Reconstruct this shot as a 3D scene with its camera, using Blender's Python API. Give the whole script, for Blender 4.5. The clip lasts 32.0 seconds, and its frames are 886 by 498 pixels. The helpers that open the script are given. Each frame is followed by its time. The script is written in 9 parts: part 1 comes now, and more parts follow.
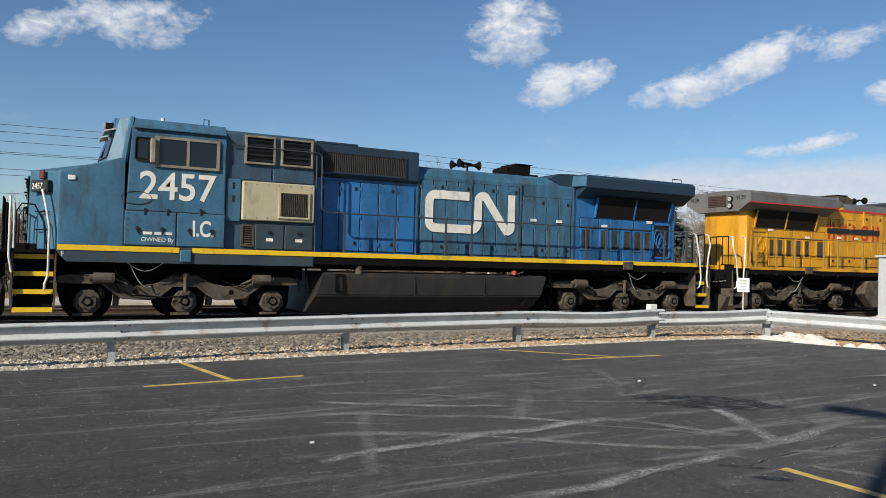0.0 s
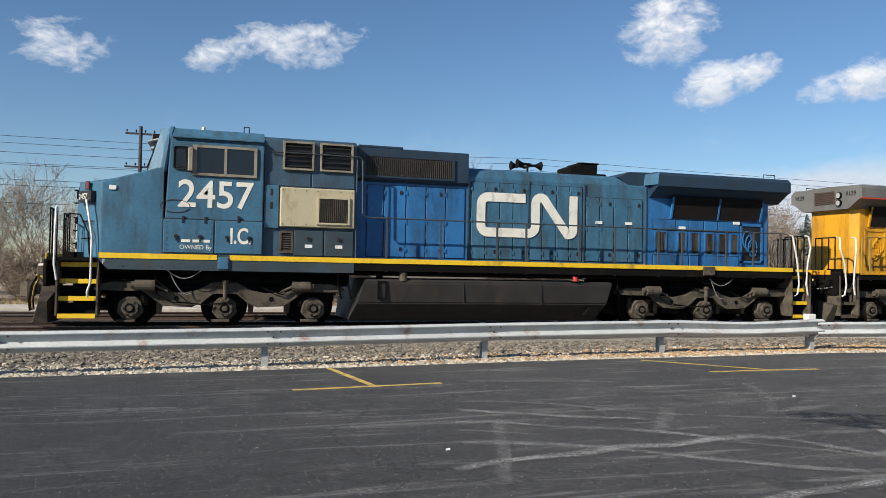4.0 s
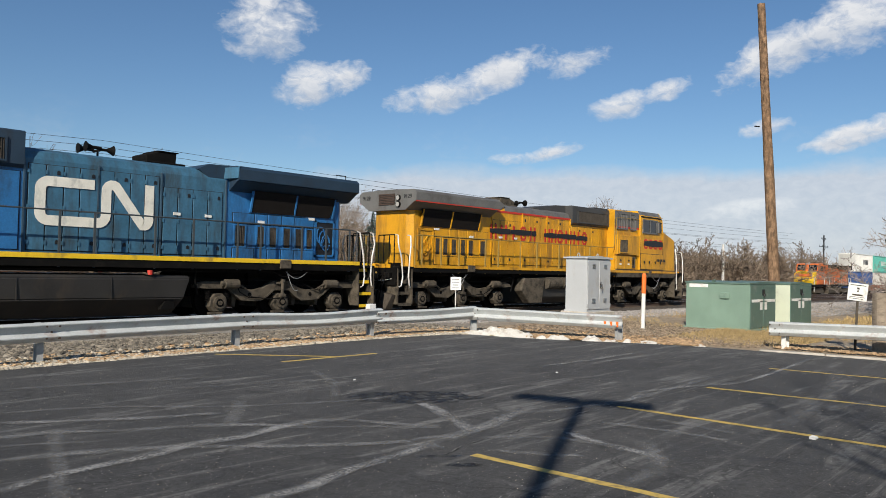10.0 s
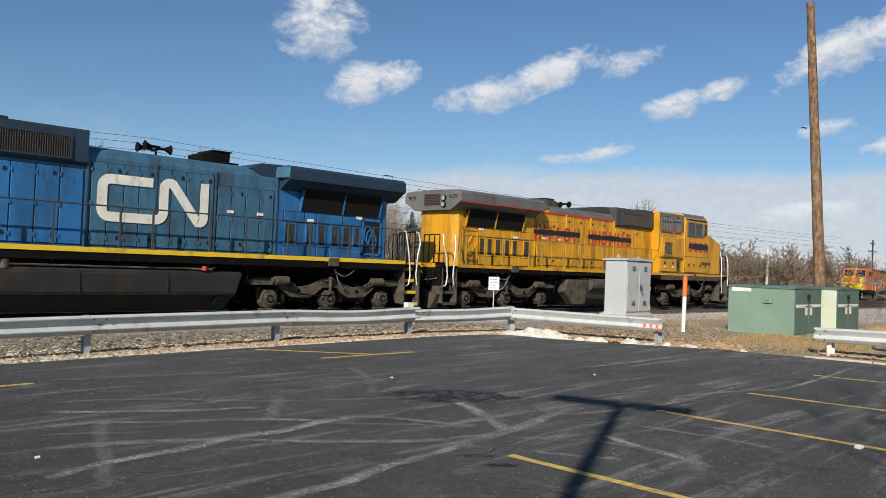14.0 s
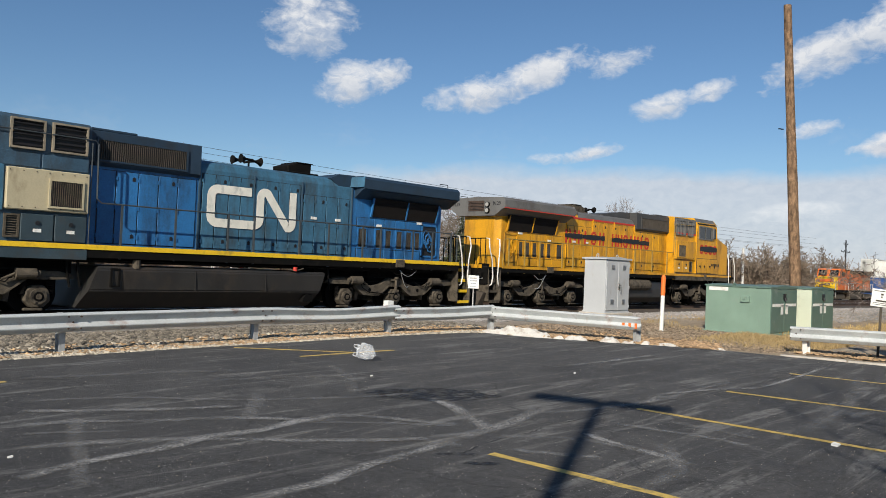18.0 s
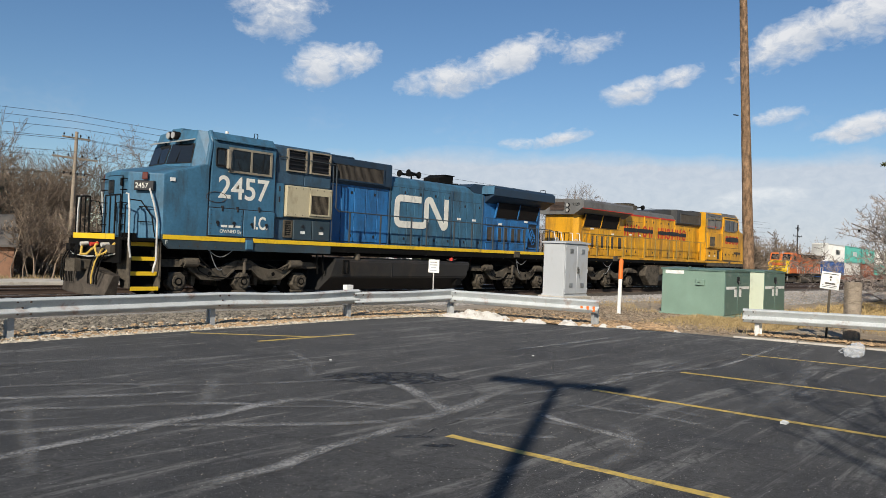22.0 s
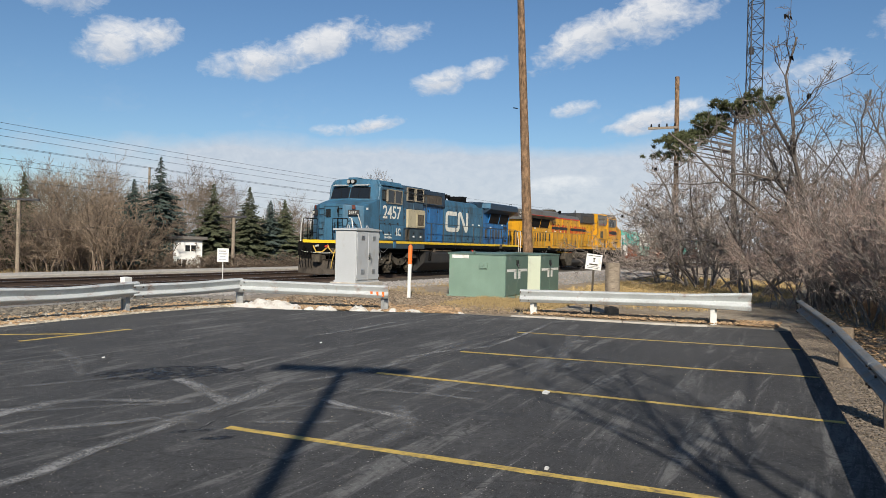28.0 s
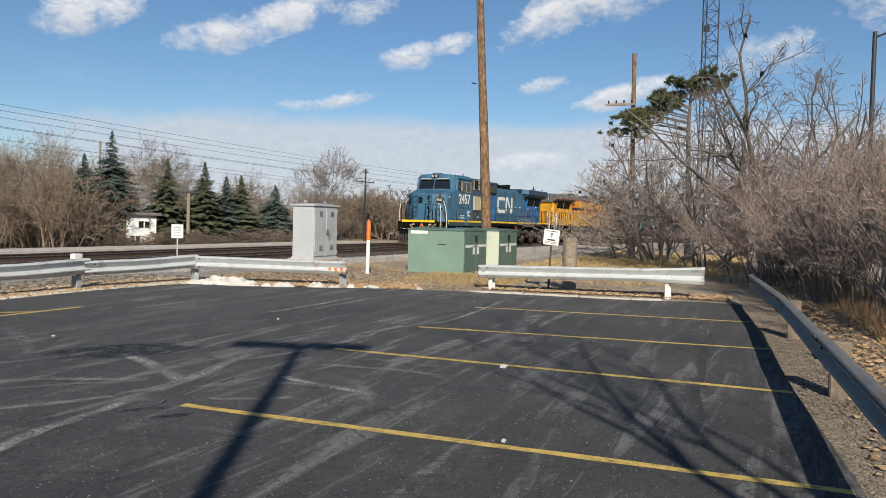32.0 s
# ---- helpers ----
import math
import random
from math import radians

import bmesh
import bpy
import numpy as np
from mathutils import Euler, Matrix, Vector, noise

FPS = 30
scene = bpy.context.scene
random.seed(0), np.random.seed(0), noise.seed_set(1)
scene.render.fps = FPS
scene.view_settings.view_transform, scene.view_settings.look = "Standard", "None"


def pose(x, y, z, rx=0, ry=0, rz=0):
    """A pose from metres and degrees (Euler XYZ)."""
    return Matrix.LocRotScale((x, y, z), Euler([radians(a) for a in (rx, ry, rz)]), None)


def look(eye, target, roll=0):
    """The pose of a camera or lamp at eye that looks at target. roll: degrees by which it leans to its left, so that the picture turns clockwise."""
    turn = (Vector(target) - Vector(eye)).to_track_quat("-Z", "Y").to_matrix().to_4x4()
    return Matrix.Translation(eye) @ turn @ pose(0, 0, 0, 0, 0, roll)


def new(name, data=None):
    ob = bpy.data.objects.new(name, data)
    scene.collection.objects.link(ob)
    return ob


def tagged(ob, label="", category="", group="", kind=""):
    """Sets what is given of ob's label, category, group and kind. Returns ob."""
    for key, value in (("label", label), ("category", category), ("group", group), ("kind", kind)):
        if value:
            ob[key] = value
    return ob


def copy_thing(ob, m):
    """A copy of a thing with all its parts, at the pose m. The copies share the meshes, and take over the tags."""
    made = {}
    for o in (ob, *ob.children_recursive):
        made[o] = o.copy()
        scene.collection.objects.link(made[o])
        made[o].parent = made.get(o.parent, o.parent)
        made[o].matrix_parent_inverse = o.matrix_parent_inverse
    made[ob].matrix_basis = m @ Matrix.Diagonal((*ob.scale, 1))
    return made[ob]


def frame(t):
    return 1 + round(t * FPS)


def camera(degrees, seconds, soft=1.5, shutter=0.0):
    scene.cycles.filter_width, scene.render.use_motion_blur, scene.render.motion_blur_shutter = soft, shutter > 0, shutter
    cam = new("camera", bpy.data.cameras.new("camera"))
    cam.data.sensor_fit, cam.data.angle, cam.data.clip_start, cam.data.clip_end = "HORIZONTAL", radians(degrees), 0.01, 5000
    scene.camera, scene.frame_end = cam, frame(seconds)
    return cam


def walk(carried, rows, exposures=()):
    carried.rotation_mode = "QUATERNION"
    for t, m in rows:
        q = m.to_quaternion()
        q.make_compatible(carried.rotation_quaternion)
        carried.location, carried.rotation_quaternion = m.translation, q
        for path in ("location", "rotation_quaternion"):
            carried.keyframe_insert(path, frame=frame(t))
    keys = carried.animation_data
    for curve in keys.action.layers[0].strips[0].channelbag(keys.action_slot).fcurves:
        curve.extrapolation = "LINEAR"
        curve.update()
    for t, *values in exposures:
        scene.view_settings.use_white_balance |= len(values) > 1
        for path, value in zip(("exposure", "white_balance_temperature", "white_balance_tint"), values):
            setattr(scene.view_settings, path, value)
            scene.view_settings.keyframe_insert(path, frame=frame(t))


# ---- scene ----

# ---- camera ----
cam = camera(59.74, 32.0, 0.6)
PATH = [
    (0.0, -0.036, 0.212, 1.773, -27.51, 1.12, -1.41),
    (0.5, -0.027, 0.207, 1.775, -24.64, 1.06, -1.34),
    (1.0, -0.015, 0.204, 1.776, -22.20, 1.06, -1.16),
    (1.5, -0.004, 0.202, 1.779, -20.73, 1.09, -1.23),
    (2.0, 0.005, 0.202, 1.781, -19.19, 1.14, -1.07),
    (2.5, 0.012, 0.201, 1.782, -17.85, 1.18, -0.94),
    (3.0, 0.018, 0.193, 1.785, -16.57, 1.25, -0.89),
    (3.5, 0.024, 0.177, 1.789, -15.80, 1.35, -0.96),
    (4.0, 0.028, 0.156, 1.795, -16.99, 1.43, -1.11),
    (4.5, 0.028, 0.137, 1.803, -21.55, 1.47, -1.35),
    (5.0, 0.025, 0.117, 1.815, -29.96, 1.48, -1.70),
    (5.5, 0.022, 0.088, 1.828, -39.47, 1.67, -1.73),
    (6.0, 0.021, 0.061, 1.838, -46.27, 1.70, -1.78),
    (6.5, 0.023, 0.044, 1.843, -49.61, 1.71, -1.46),
    (7.0, 0.025, 0.036, 1.845, -51.13, 1.64, -1.38),
    (7.5, 0.026, 0.033, 1.846, -50.74, 1.56, -1.41),
    (8.0, 0.025, 0.032, 1.846, -50.05, 1.50, -1.38),
    (8.5, 0.025, 0.031, 1.846, -49.36, 1.53, -1.40),
    (9.0, 0.026, 0.028, 1.845, -48.61, 1.52, -1.38),
    (9.5, 0.026, 0.025, 1.844, -47.90, 1.51, -1.30),
    (10.0, 0.025, 0.021, 1.845, -47.41, 1.45, -1.32),
    (10.5, 0.023, 0.016, 1.846, -46.88, 1.44, -1.40),
    (11.0, 0.021, 0.010, 1.846, -46.39, 1.30, -1.49),
    (11.5, 0.020, 0.005, 1.846, -45.83, 1.29, -1.64),
    (12.0, 0.018, 0.002, 1.845, -45.41, 1.28, -1.82),
    (12.5, 0.017, 0.004, 1.846, -45.12, 1.27, -1.90),
    (13.0, 0.014, 0.008, 1.846, -44.83, 1.32, -2.11),
    (13.5, 0.012, 0.011, 1.846, -44.57, 1.30, -2.19),
    (14.0, 0.010, 0.014, 1.845, -44.58, 1.33, -2.15),
    (14.5, 0.009, 0.016, 1.844, -45.32, 1.36, -2.08),
    (15.0, 0.010, 0.021, 1.843, -45.75, 1.35, -2.14),
    (15.5, 0.013, 0.030, 1.841, -45.92, 1.31, -2.31),
    (16.0, 0.016, 0.040, 1.839, -45.93, 1.26, -2.47),
    (16.5, 0.017, 0.046, 1.837, -45.90, 1.26, -2.49),
    (17.0, 0.017, 0.050, 1.837, -45.88, 1.28, -2.37),
    (17.5, 0.017, 0.055, 1.837, -46.02, 1.27, -2.37),
    (18.0, 0.017, 0.060, 1.836, -46.15, 1.28, -2.38),
    (18.5, 0.020, 0.063, 1.834, -46.42, 1.29, -2.49),
    (19.0, 0.025, 0.065, 1.831, -46.60, 1.10, -2.55),
    (19.5, 0.031, 0.066, 1.827, -46.85, 1.00, -2.54),
    (20.0, 0.039, 0.067, 1.824, -47.19, 0.92, -2.30),
    (20.5, 0.047, 0.068, 1.822, -47.58, 0.61, -2.22),
    (21.0, 0.052, 0.067, 1.821, -48.06, 0.43, -2.13),
    (21.5, 0.053, 0.060, 1.821, -48.48, 0.34, -2.15),
    (22.0, 0.052, 0.049, 1.821, -49.03, 0.26, -2.29),
    (22.5, 0.052, 0.038, 1.822, -49.54, 0.21, -2.26),
    (23.0, 0.053, 0.029, 1.823, -50.25, 0.19, -2.11),
    (23.5, 0.052, 0.017, 1.825, -51.30, 0.17, -2.08),
    (24.0, 0.043, -0.003, 1.829, -53.93, 0.14, -2.01),
    (24.5, 0.028, -0.028, 1.833, -56.16, 0.15, -2.01),
    (25.0, 0.015, -0.052, 1.836, -58.29, -0.00, -2.02),
    (25.5, 0.006, -0.070, 1.839, -59.54, -0.07, -2.02),
    (26.0, 0.004, -0.099, 1.842, -60.49, -0.10, -1.94),
    (26.5, 0.007, -0.144, 1.847, -61.37, -0.11, -1.75),
    (27.0, 0.012, -0.185, 1.851, -62.19, -0.13, -1.56),
    (27.5, 0.017, -0.205, 1.852, -62.96, -0.18, -1.47),
    (28.0, 0.022, -0.209, 1.851, -63.92, -0.27, -1.46),
    (28.5, 0.030, -0.212, 1.849, -64.74, -0.38, -1.48),
    (29.0, 0.040, -0.214, 1.845, -65.05, -0.62, -1.29),
    (29.5, 0.048, -0.212, 1.841, -65.32, -1.10, -1.16),
    (30.0, 0.054, -0.209, 1.838, -65.43, -1.64, -1.23),
    (30.5, 0.057, -0.206, 1.837, -65.65, -1.85, -1.30),
    (31.0, 0.056, -0.207, 1.838, -66.09, -1.88, -1.44),
    (31.5, 0.053, -0.210, 1.839, -66.44, -1.97, -1.52),
    (32.0, 0.049, -0.213, 1.840, -66.95, -1.97, -1.40),
]
walk(cam, [(t, pose(x, y, z, 90 + p, r, w)) for t, x, y, z, w, p, r in PATH],
     [(0.0, 0.22), (2.0, 0.42), (2.5, 0.42), (4.5, 0.33), (6.0, 0.22), (9.0, 0.12), (24.0, 0.12), (32.0, 0.13)])

# ---- light ----
SUN_WAY = Vector((0.891, 0.454))          # the way that shadows fall on the ground
SUN_EL = radians(30)
world = bpy.data.worlds.new("sky")
scene.world = world
world.use_nodes = True
nt = world.node_tree
nt.nodes.clear()
out = nt.nodes.new("ShaderNodeOutputWorld")
sky = nt.nodes.new("ShaderNodeTexSky")
sky.sky_type, sky.sun_disc = "NISHITA", False
sky.sun_elevation, sky.sun_rotation = SUN_EL, math.atan2(-SUN_WAY.x, -SUN_WAY.y)
sky.air_density, sky.dust_density, sky.ozone_density, sky.altitude = 1.0, 0.2, 4.0, 200
deep = nt.nodes.new("ShaderNodeHueSaturation")
deep.inputs["Saturation"].default_value = 1.08
bg = nt.nodes.new("ShaderNodeBackground")
bg.inputs[1].default_value = 0.083
nt.links.new(sky.outputs[0], deep.inputs["Color"])
nt.links.new(deep.outputs[0], bg.inputs[0])
nt.links.new(bg.outputs[0], out.inputs[0])

sun = new("sun", bpy.data.lights.new("sun", "SUN"))
sun.data.energy, sun.data.angle, sun.data.color = 5.0, radians(0.53), (1.0, 0.92, 0.79)
sun.matrix_world = look((-20 * SUN_WAY.x, -20 * SUN_WAY.y, 20 * math.tan(SUN_EL)), (0, 0, 0))

# ---- materials ----
def material(name, color, rough=0.6, metal=0.0, var=0.25, scale=3.0, fine=40.0, bump=0.15, dirt=None, dirt_amount=0.0, dirt_scale=1.2, streak=0.0, spec=0.5, bump_dist=0.01, per_object=0.0):
    m = bpy.data.materials.new(name)
    m.use_nodes = True
    t = m.node_tree
    b = t.nodes["Principled BSDF"]
    b.inputs["Metallic"].default_value = metal
    b.inputs["Specular IOR Level"].default_value = spec
    co = t.nodes.new("ShaderNodeTexCoord")
    n1 = t.nodes.new("ShaderNodeTexNoise")
    n1.inputs["Scale"].default_value, n1.inputs["Detail"].default_value, n1.inputs["Roughness"].default_value = scale, 8, 0.6
    n2 = t.nodes.new("ShaderNodeTexNoise")
    n2.inputs["Scale"].default_value, n2.inputs["Detail"].default_value = fine, 6
    for n in (n1, n2):
        t.links.new(co.outputs["Object"], n.inputs["Vector"])
    ramp = t.nodes.new("ShaderNodeMapRange")
    ramp.inputs[1].default_value, ramp.inputs[2].default_value = 0.25, 0.75
    ramp.inputs[3].default_value, ramp.inputs[4].default_value = 1 - var, 1 + var
    t.links.new(n1.outputs[0], ramp.inputs[0])
    ramp2 = t.nodes.new("ShaderNodeMapRange")
    ramp2.inputs[1].default_value, ramp2.inputs[2].default_value = 0.3, 0.7
    ramp2.inputs[3].default_value, ramp2.inputs[4].default_value = 1 - var * 0.5, 1 + var * 0.5
    t.links.new(n2.outputs[0], ramp2.inputs[0])
    mul = t.nodes.new("ShaderNodeMath")
    mul.operation = "MULTIPLY"
    t.links.new(ramp.outputs[0], mul.inputs[0])
    t.links.new(ramp2.outputs[0], mul.inputs[1])
    last = mul.outputs[0]
    if per_object:
        info = t.nodes.new("ShaderNodeObjectInfo")
        geo = t.nodes.new("ShaderNodeNewGeometry")
        add = t.nodes.new("ShaderNodeMath")
        add.operation = "ADD"
        t.links.new(info.outputs["Random"], add.inputs[0])
        t.links.new(geo.outputs["Random Per Island"], add.inputs[1])
        r3 = t.nodes.new("ShaderNodeMapRange")
        r3.inputs[2].default_value = 2.0
        r3.inputs[3].default_value, r3.inputs[4].default_value = 1 - per_object, 1 + per_object
        t.links.new(add.outputs[0], r3.inputs[0])
        m3 = t.nodes.new("ShaderNodeMath")
        m3.operation = "MULTIPLY"
        t.links.new(last, m3.inputs[0])
        t.links.new(r3.outputs[0], m3.inputs[1])
        last = m3.outputs[0]
    sc = t.nodes.new("ShaderNodeMix")
    sc.data_type, sc.blend_type = "RGBA", "MULTIPLY"
    sc.inputs[0].default_value = 1.0
    sc.inputs[6].default_value = (*color, 1)
    t.links.new(last, sc.inputs[7])
    col = sc.outputs[2]
    if dirt:
        n3 = t.nodes.new("ShaderNodeTexNoise")
        n3.inputs["Scale"].default_value, n3.inputs["Detail"].default_value, n3.inputs["Roughness"].default_value = dirt_scale, 10, 0.68
        mp = t.nodes.new("ShaderNodeMapping")
        mp.inputs["Scale"].default_value = (1, 1, 1 - 0.85 * streak)
        mp.inputs["Location"].default_value = (3.1, 1.7, 0.4)
        t.links.new(co.outputs["Object"], mp.inputs[0])
        t.links.new(mp.outputs[0], n3.inputs["Vector"])
        r4 = t.nodes.new("ShaderNodeMapRange")
        r4.inputs[1].default_value, r4.inputs[2].default_value = 0.62 - 0.3 * dirt_amount, 0.78 - 0.1 * dirt_amount
        t.links.new(n3.outputs[0], r4.inputs[0])
        md = t.nodes.new("ShaderNodeMix")
        md.data_type = "RGBA"
        t.links.new(r4.outputs[0], md.inputs[0])
        t.links.new(col, md.inputs[6])
        md.inputs[7].default_value = (*dirt, 1)
        col = md.outputs[2]
    t.links.new(col, b.inputs["Base Color"])
    rr = t.nodes.new("ShaderNodeMapRange")
    rr.inputs[3].default_value, rr.inputs[4].default_value = max(rough - 0.12, 0.03), min(rough + 0.12, 1)
    t.links.new(n1.outputs[0], rr.inputs[0])
    t.links.new(rr.outputs[0], b.inputs["Roughness"])
    if bump:
        bp = t.nodes.new("ShaderNodeBump")
        bp.inputs["Strength"].default_value, bp.inputs["Distance"].default_value = bump, bump_dist
        t.links.new(n2.outputs[0], bp.inputs["Height"])
        t.links.new(bp.outputs[0], b.inputs["Normal"])
    return m


def glass_material(name, color, rough=0.03):
    m = bpy.data.materials.new(name)
    m.use_nodes = True
    b = m.node_tree.nodes["Principled BSDF"]
    b.inputs["Base Color"].default_value = (*color, 1)
    b.inputs["Roughness"].default_value = rough
    b.inputs["Specular IOR Level"].default_value = 0.6
    return m


GRIME = (0.035, 0.03, 0.026)
RUST = (0.16, 0.06, 0.025)
M = {}
M["blue"] = material("teal_blue_paint", (0.046, 0.134, 0.216), 0.5, 0, 0.22, 0.9, 14, 0.05, (0.040, 0.052, 0.058), 0.5, 2.6, 0.88, 0.35)
M["blue_bright"] = material("bright_blue_paint", (0.022, 0.138, 0.345), 0.5, 0, 0.28, 1.1, 30, 0.04, (0.02, 0.03, 0.045), 0.45, 1.8, 0.8)
M["blue_dark"] = material("dark_blue_paint", (0.017, 0.036, 0.062), 0.5, 0, 0.25, 1.0, 30, 0.04, (0.02, 0.022, 0.025), 0.35, 1.2, 0.5)
M["stripe"] = material("yellow_stripe_paint", (0.78, 0.50, 0.018), 0.5, 0, 0.10, 2.5, 40, 0.03, (0.25, 0.16, 0.04), 0.2, 2.5, 0.4)
M["yellow"] = material("armour_yellow_paint", (0.62, 0.30, 0.010), 0.45, 0, 0.2, 0.9, 30, 0.03, (0.17, 0.085, 0.02), 0.46, 1.5, 0.85)
M["grey_roof"] = material("harbour_grey_paint", (0.13, 0.128, 0.122), 0.55, 0, 0.2, 1.2, 30, 0.05, (0.07, 0.055, 0.045), 0.4, 1.2, 0.5)
M["grey_dark"] = material("charcoal_hatch_paint", (0.055, 0.055, 0.055), 0.6, 0, 0.2, 1.2, 30, 0.05)
M["tan"] = material("tan_window_frame", (0.25, 0.215, 0.16), 0.6, 0, 0.2, 3, 40, 0.05, (0.08, 0.07, 0.055), 0.4, 3.0)
M["skirt"] = material("grimy_blue_grey_paint", (0.030, 0.052, 0.066), 0.6, 0, 0.25, 1.2, 30, 0.05, (0.045, 0.038, 0.03), 0.45, 1.6, 0.3)
M["beige"] = material("primer_beige_paint", (0.44, 0.385, 0.255), 0.6, 0, 0.12, 1.4, 40, 0.04, (0.22, 0.17, 0.1), 0.2, 2.0, 0.7)
M["white"] = material("white_lettering", (0.72, 0.70, 0.62), 0.6, 0, 0.10, 3, 50, 0.02, (0.35, 0.36, 0.34), 0.2, 2.5, 0.6)
M["whitepaint"] = material("white_paint", (0.75, 0.74, 0.70), 0.55, 0, 0.10, 3, 50, 0.03, (0.35, 0.31, 0.26), 0.22, 2.5, 0.3)
M["red"] = material("red_lettering", (0.50, 0.035, 0.02), 0.6, 0, 0.12, 3, 50, 0.02)
# colour and gloss held very low, which puts underframe shade into the black
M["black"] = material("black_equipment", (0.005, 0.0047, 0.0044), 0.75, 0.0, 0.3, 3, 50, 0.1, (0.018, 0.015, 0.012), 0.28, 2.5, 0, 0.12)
M["blackpaint"] = material("black_patch_paint", (0.012, 0.012, 0.014), 0.5, 0, 0.2, 4, 50, 0.03)
M["truck"] = material("dusty_truck_steel", (0.094, 0.079, 0.060), 0.85, 0.0, 0.3, 5, 60, 0.3, (0.012, 0.011, 0.010), 0.5, 4.5, 0, 0.2)
M["plough"] = material("scraped_plough_steel", (0.075, 0.062, 0.050), 0.8, 0.0, 0.35, 3, 40, 0.2, (0.02, 0.017, 0.014), 0.55, 3, 0.6, 0.2)
# wheels near-black: the shade they stand in is part of their colour
M["wheel"] = material("shaded_wheel_steel", (0.007, 0.006, 0.0055), 0.85, 0.0, 0.25, 3, 50, 0.15, spec=0.1)
M["tread"] = material("polished_rail_steel", (0.42, 0.40, 0.38), 0.28, 0.9, 0.15, 3, 60, 0.04)
M["tank"] = material("fuel_tank_paint", (0.026, 0.0245, 0.023), 0.5, 0.0, 0.25, 1.5, 40, 0.08, (0.05, 0.038, 0.028), 0.34, 1.8, 0.6, 0.4)
M["mesh"] = material("radiator_mesh", (0.012, 0.010, 0.009), 0.85, 0, 0.25, 6, 90, 0.4, spec=0.15)
M["grille"] = material("dusty_grille_slats", (0.062, 0.054, 0.046), 0.85, 0, 0.3, 4, 60, 0.2, spec=0.2)
M["grab"] = material("galvanised_handrail", (0.62, 0.60, 0.56), 0.45, 0.2, 0.15, 6, 60, 0.05, (0.30, 0.22, 0.15), 0.25, 4)
M["blue_mid"] = material("slate_blue_paint", (0.036, 0.076, 0.118), 0.5, 0, 0.3, 1.1, 30, 0.04, (0.03, 0.03, 0.03), 0.45, 1.8, 0.7)
M["bluerail"] = material("dull_grey_blue_handrail", (0.045, 0.055, 0.062), 0.5, 0, 0.2, 5, 50, 0.05)
M["yelrail"] = material("dull_yellow_handrail", (0.30, 0.20, 0.05), 0.55, 0, 0.2, 5, 50, 0.05)
M["glass"] = glass_material("dark_glass", (0.012, 0.014, 0.016))
M["brownglass"] = material("rubber_gasket", (0.012, 0.012, 0.012), 0.7)
M["lens"] = glass_material("lamp_lens", (0.35, 0.34, 0.32), 0.12)
M["redlens"] = glass_material("dull_red_lens", (0.12, 0.03, 0.02), 0.2)
M["hose"] = material("yellow_hose", (0.55, 0.36, 0.07), 0.6)
M["asphalt"] = None
M["linepaint"] = material("worn_yellow_road_paint", (0.60, 0.42, 0.10), 0.8, 0, 0.22, 5, 90, 0.2, (0.12, 0.10, 0.065), 0.5, 11.0)
M["galv"] = material("weathered_guardrail_paint", (0.47, 0.49, 0.49), 0.6, 0.0, 0.14, 2.0, 30, 0.05, (0.24, 0.10, 0.05), 0.22, 2.6, 0.0, 0.35)
M["galvdark"] = material("bare_galvanised_steel", (0.38, 0.40, 0.41), 0.5, 0.45, 0.2, 3, 50, 0.06, (0.28, 0.17, 0.1), 0.3, 2.5)
M["oldrail"] = material("old_rusty_guardrail", (0.20, 0.21, 0.21), 0.6, 0.2, 0.3, 3, 50, 0.1, (0.27, 0.19, 0.11), 0.5, 2.2, 0.0, 0.3)
M["oldpost"] = material("brown_timber_post", (0.20, 0.155, 0.11), 0.9, 0, 0.35, 8, 60, 0.5, (0.07, 0.05, 0.035), 0.45, 6, 0.8)
M["steelpost"] = material("galvanised_post", (0.40, 0.41, 0.41), 0.6, 0.2, 0.2, 5, 60, 0.1)
M["wood"] = material("grey_weathered_timber", (0.27, 0.22, 0.165), 0.9, 0, 0.3, 8, 60, 0.5, (0.10, 0.075, 0.055), 0.35, 6, -3.0)
M["polewood"] = material("creosoted_pole_timber", (0.27, 0.168, 0.098), 0.85, 0, 0.45, 7, 50, 0.9, (0.03, 0.02, 0.013), 0.66, 13, 0.88, 0.3, 0.03)
M["cabinet"] = material("light_grey_cabinet_paint", (0.46, 0.475, 0.485), 0.5, 0.05, 0.06, 1.5, 40, 0.03, (0.38, 0.35, 0.31), 0.12, 2.0, 0.7)
M["concrete"] = material("concrete", (0.46, 0.42, 0.36), 0.9, 0, 0.2, 3, 60, 0.3, (0.25, 0.2, 0.15), 0.3, 3)
M["green"] = material("transformer_green_paint", (0.185, 0.275, 0.215), 0.5, 0, 0.12, 1.6, 40, 0.03, (0.20, 0.25, 0.21), 0.2, 2.4, 0.5)
M["green_dark"] = material("dark_green_paint", (0.10, 0.165, 0.135), 0.5, 0, 0.14, 2.5, 40, 0.03, (0.20, 0.24, 0.21), 0.22, 4)
M["cream"] = material("pale_green_panel_paint", (0.56, 0.60, 0.47), 0.55, 0, 0.06, 1.6, 40, 0.03, (0.4, 0.4, 0.32), 0.15, 2)
M["orange"] = material("orange_marker_plastic", (0.80, 0.17, 0.025), 0.5, 0, 0.08, 3, 40, 0.02)
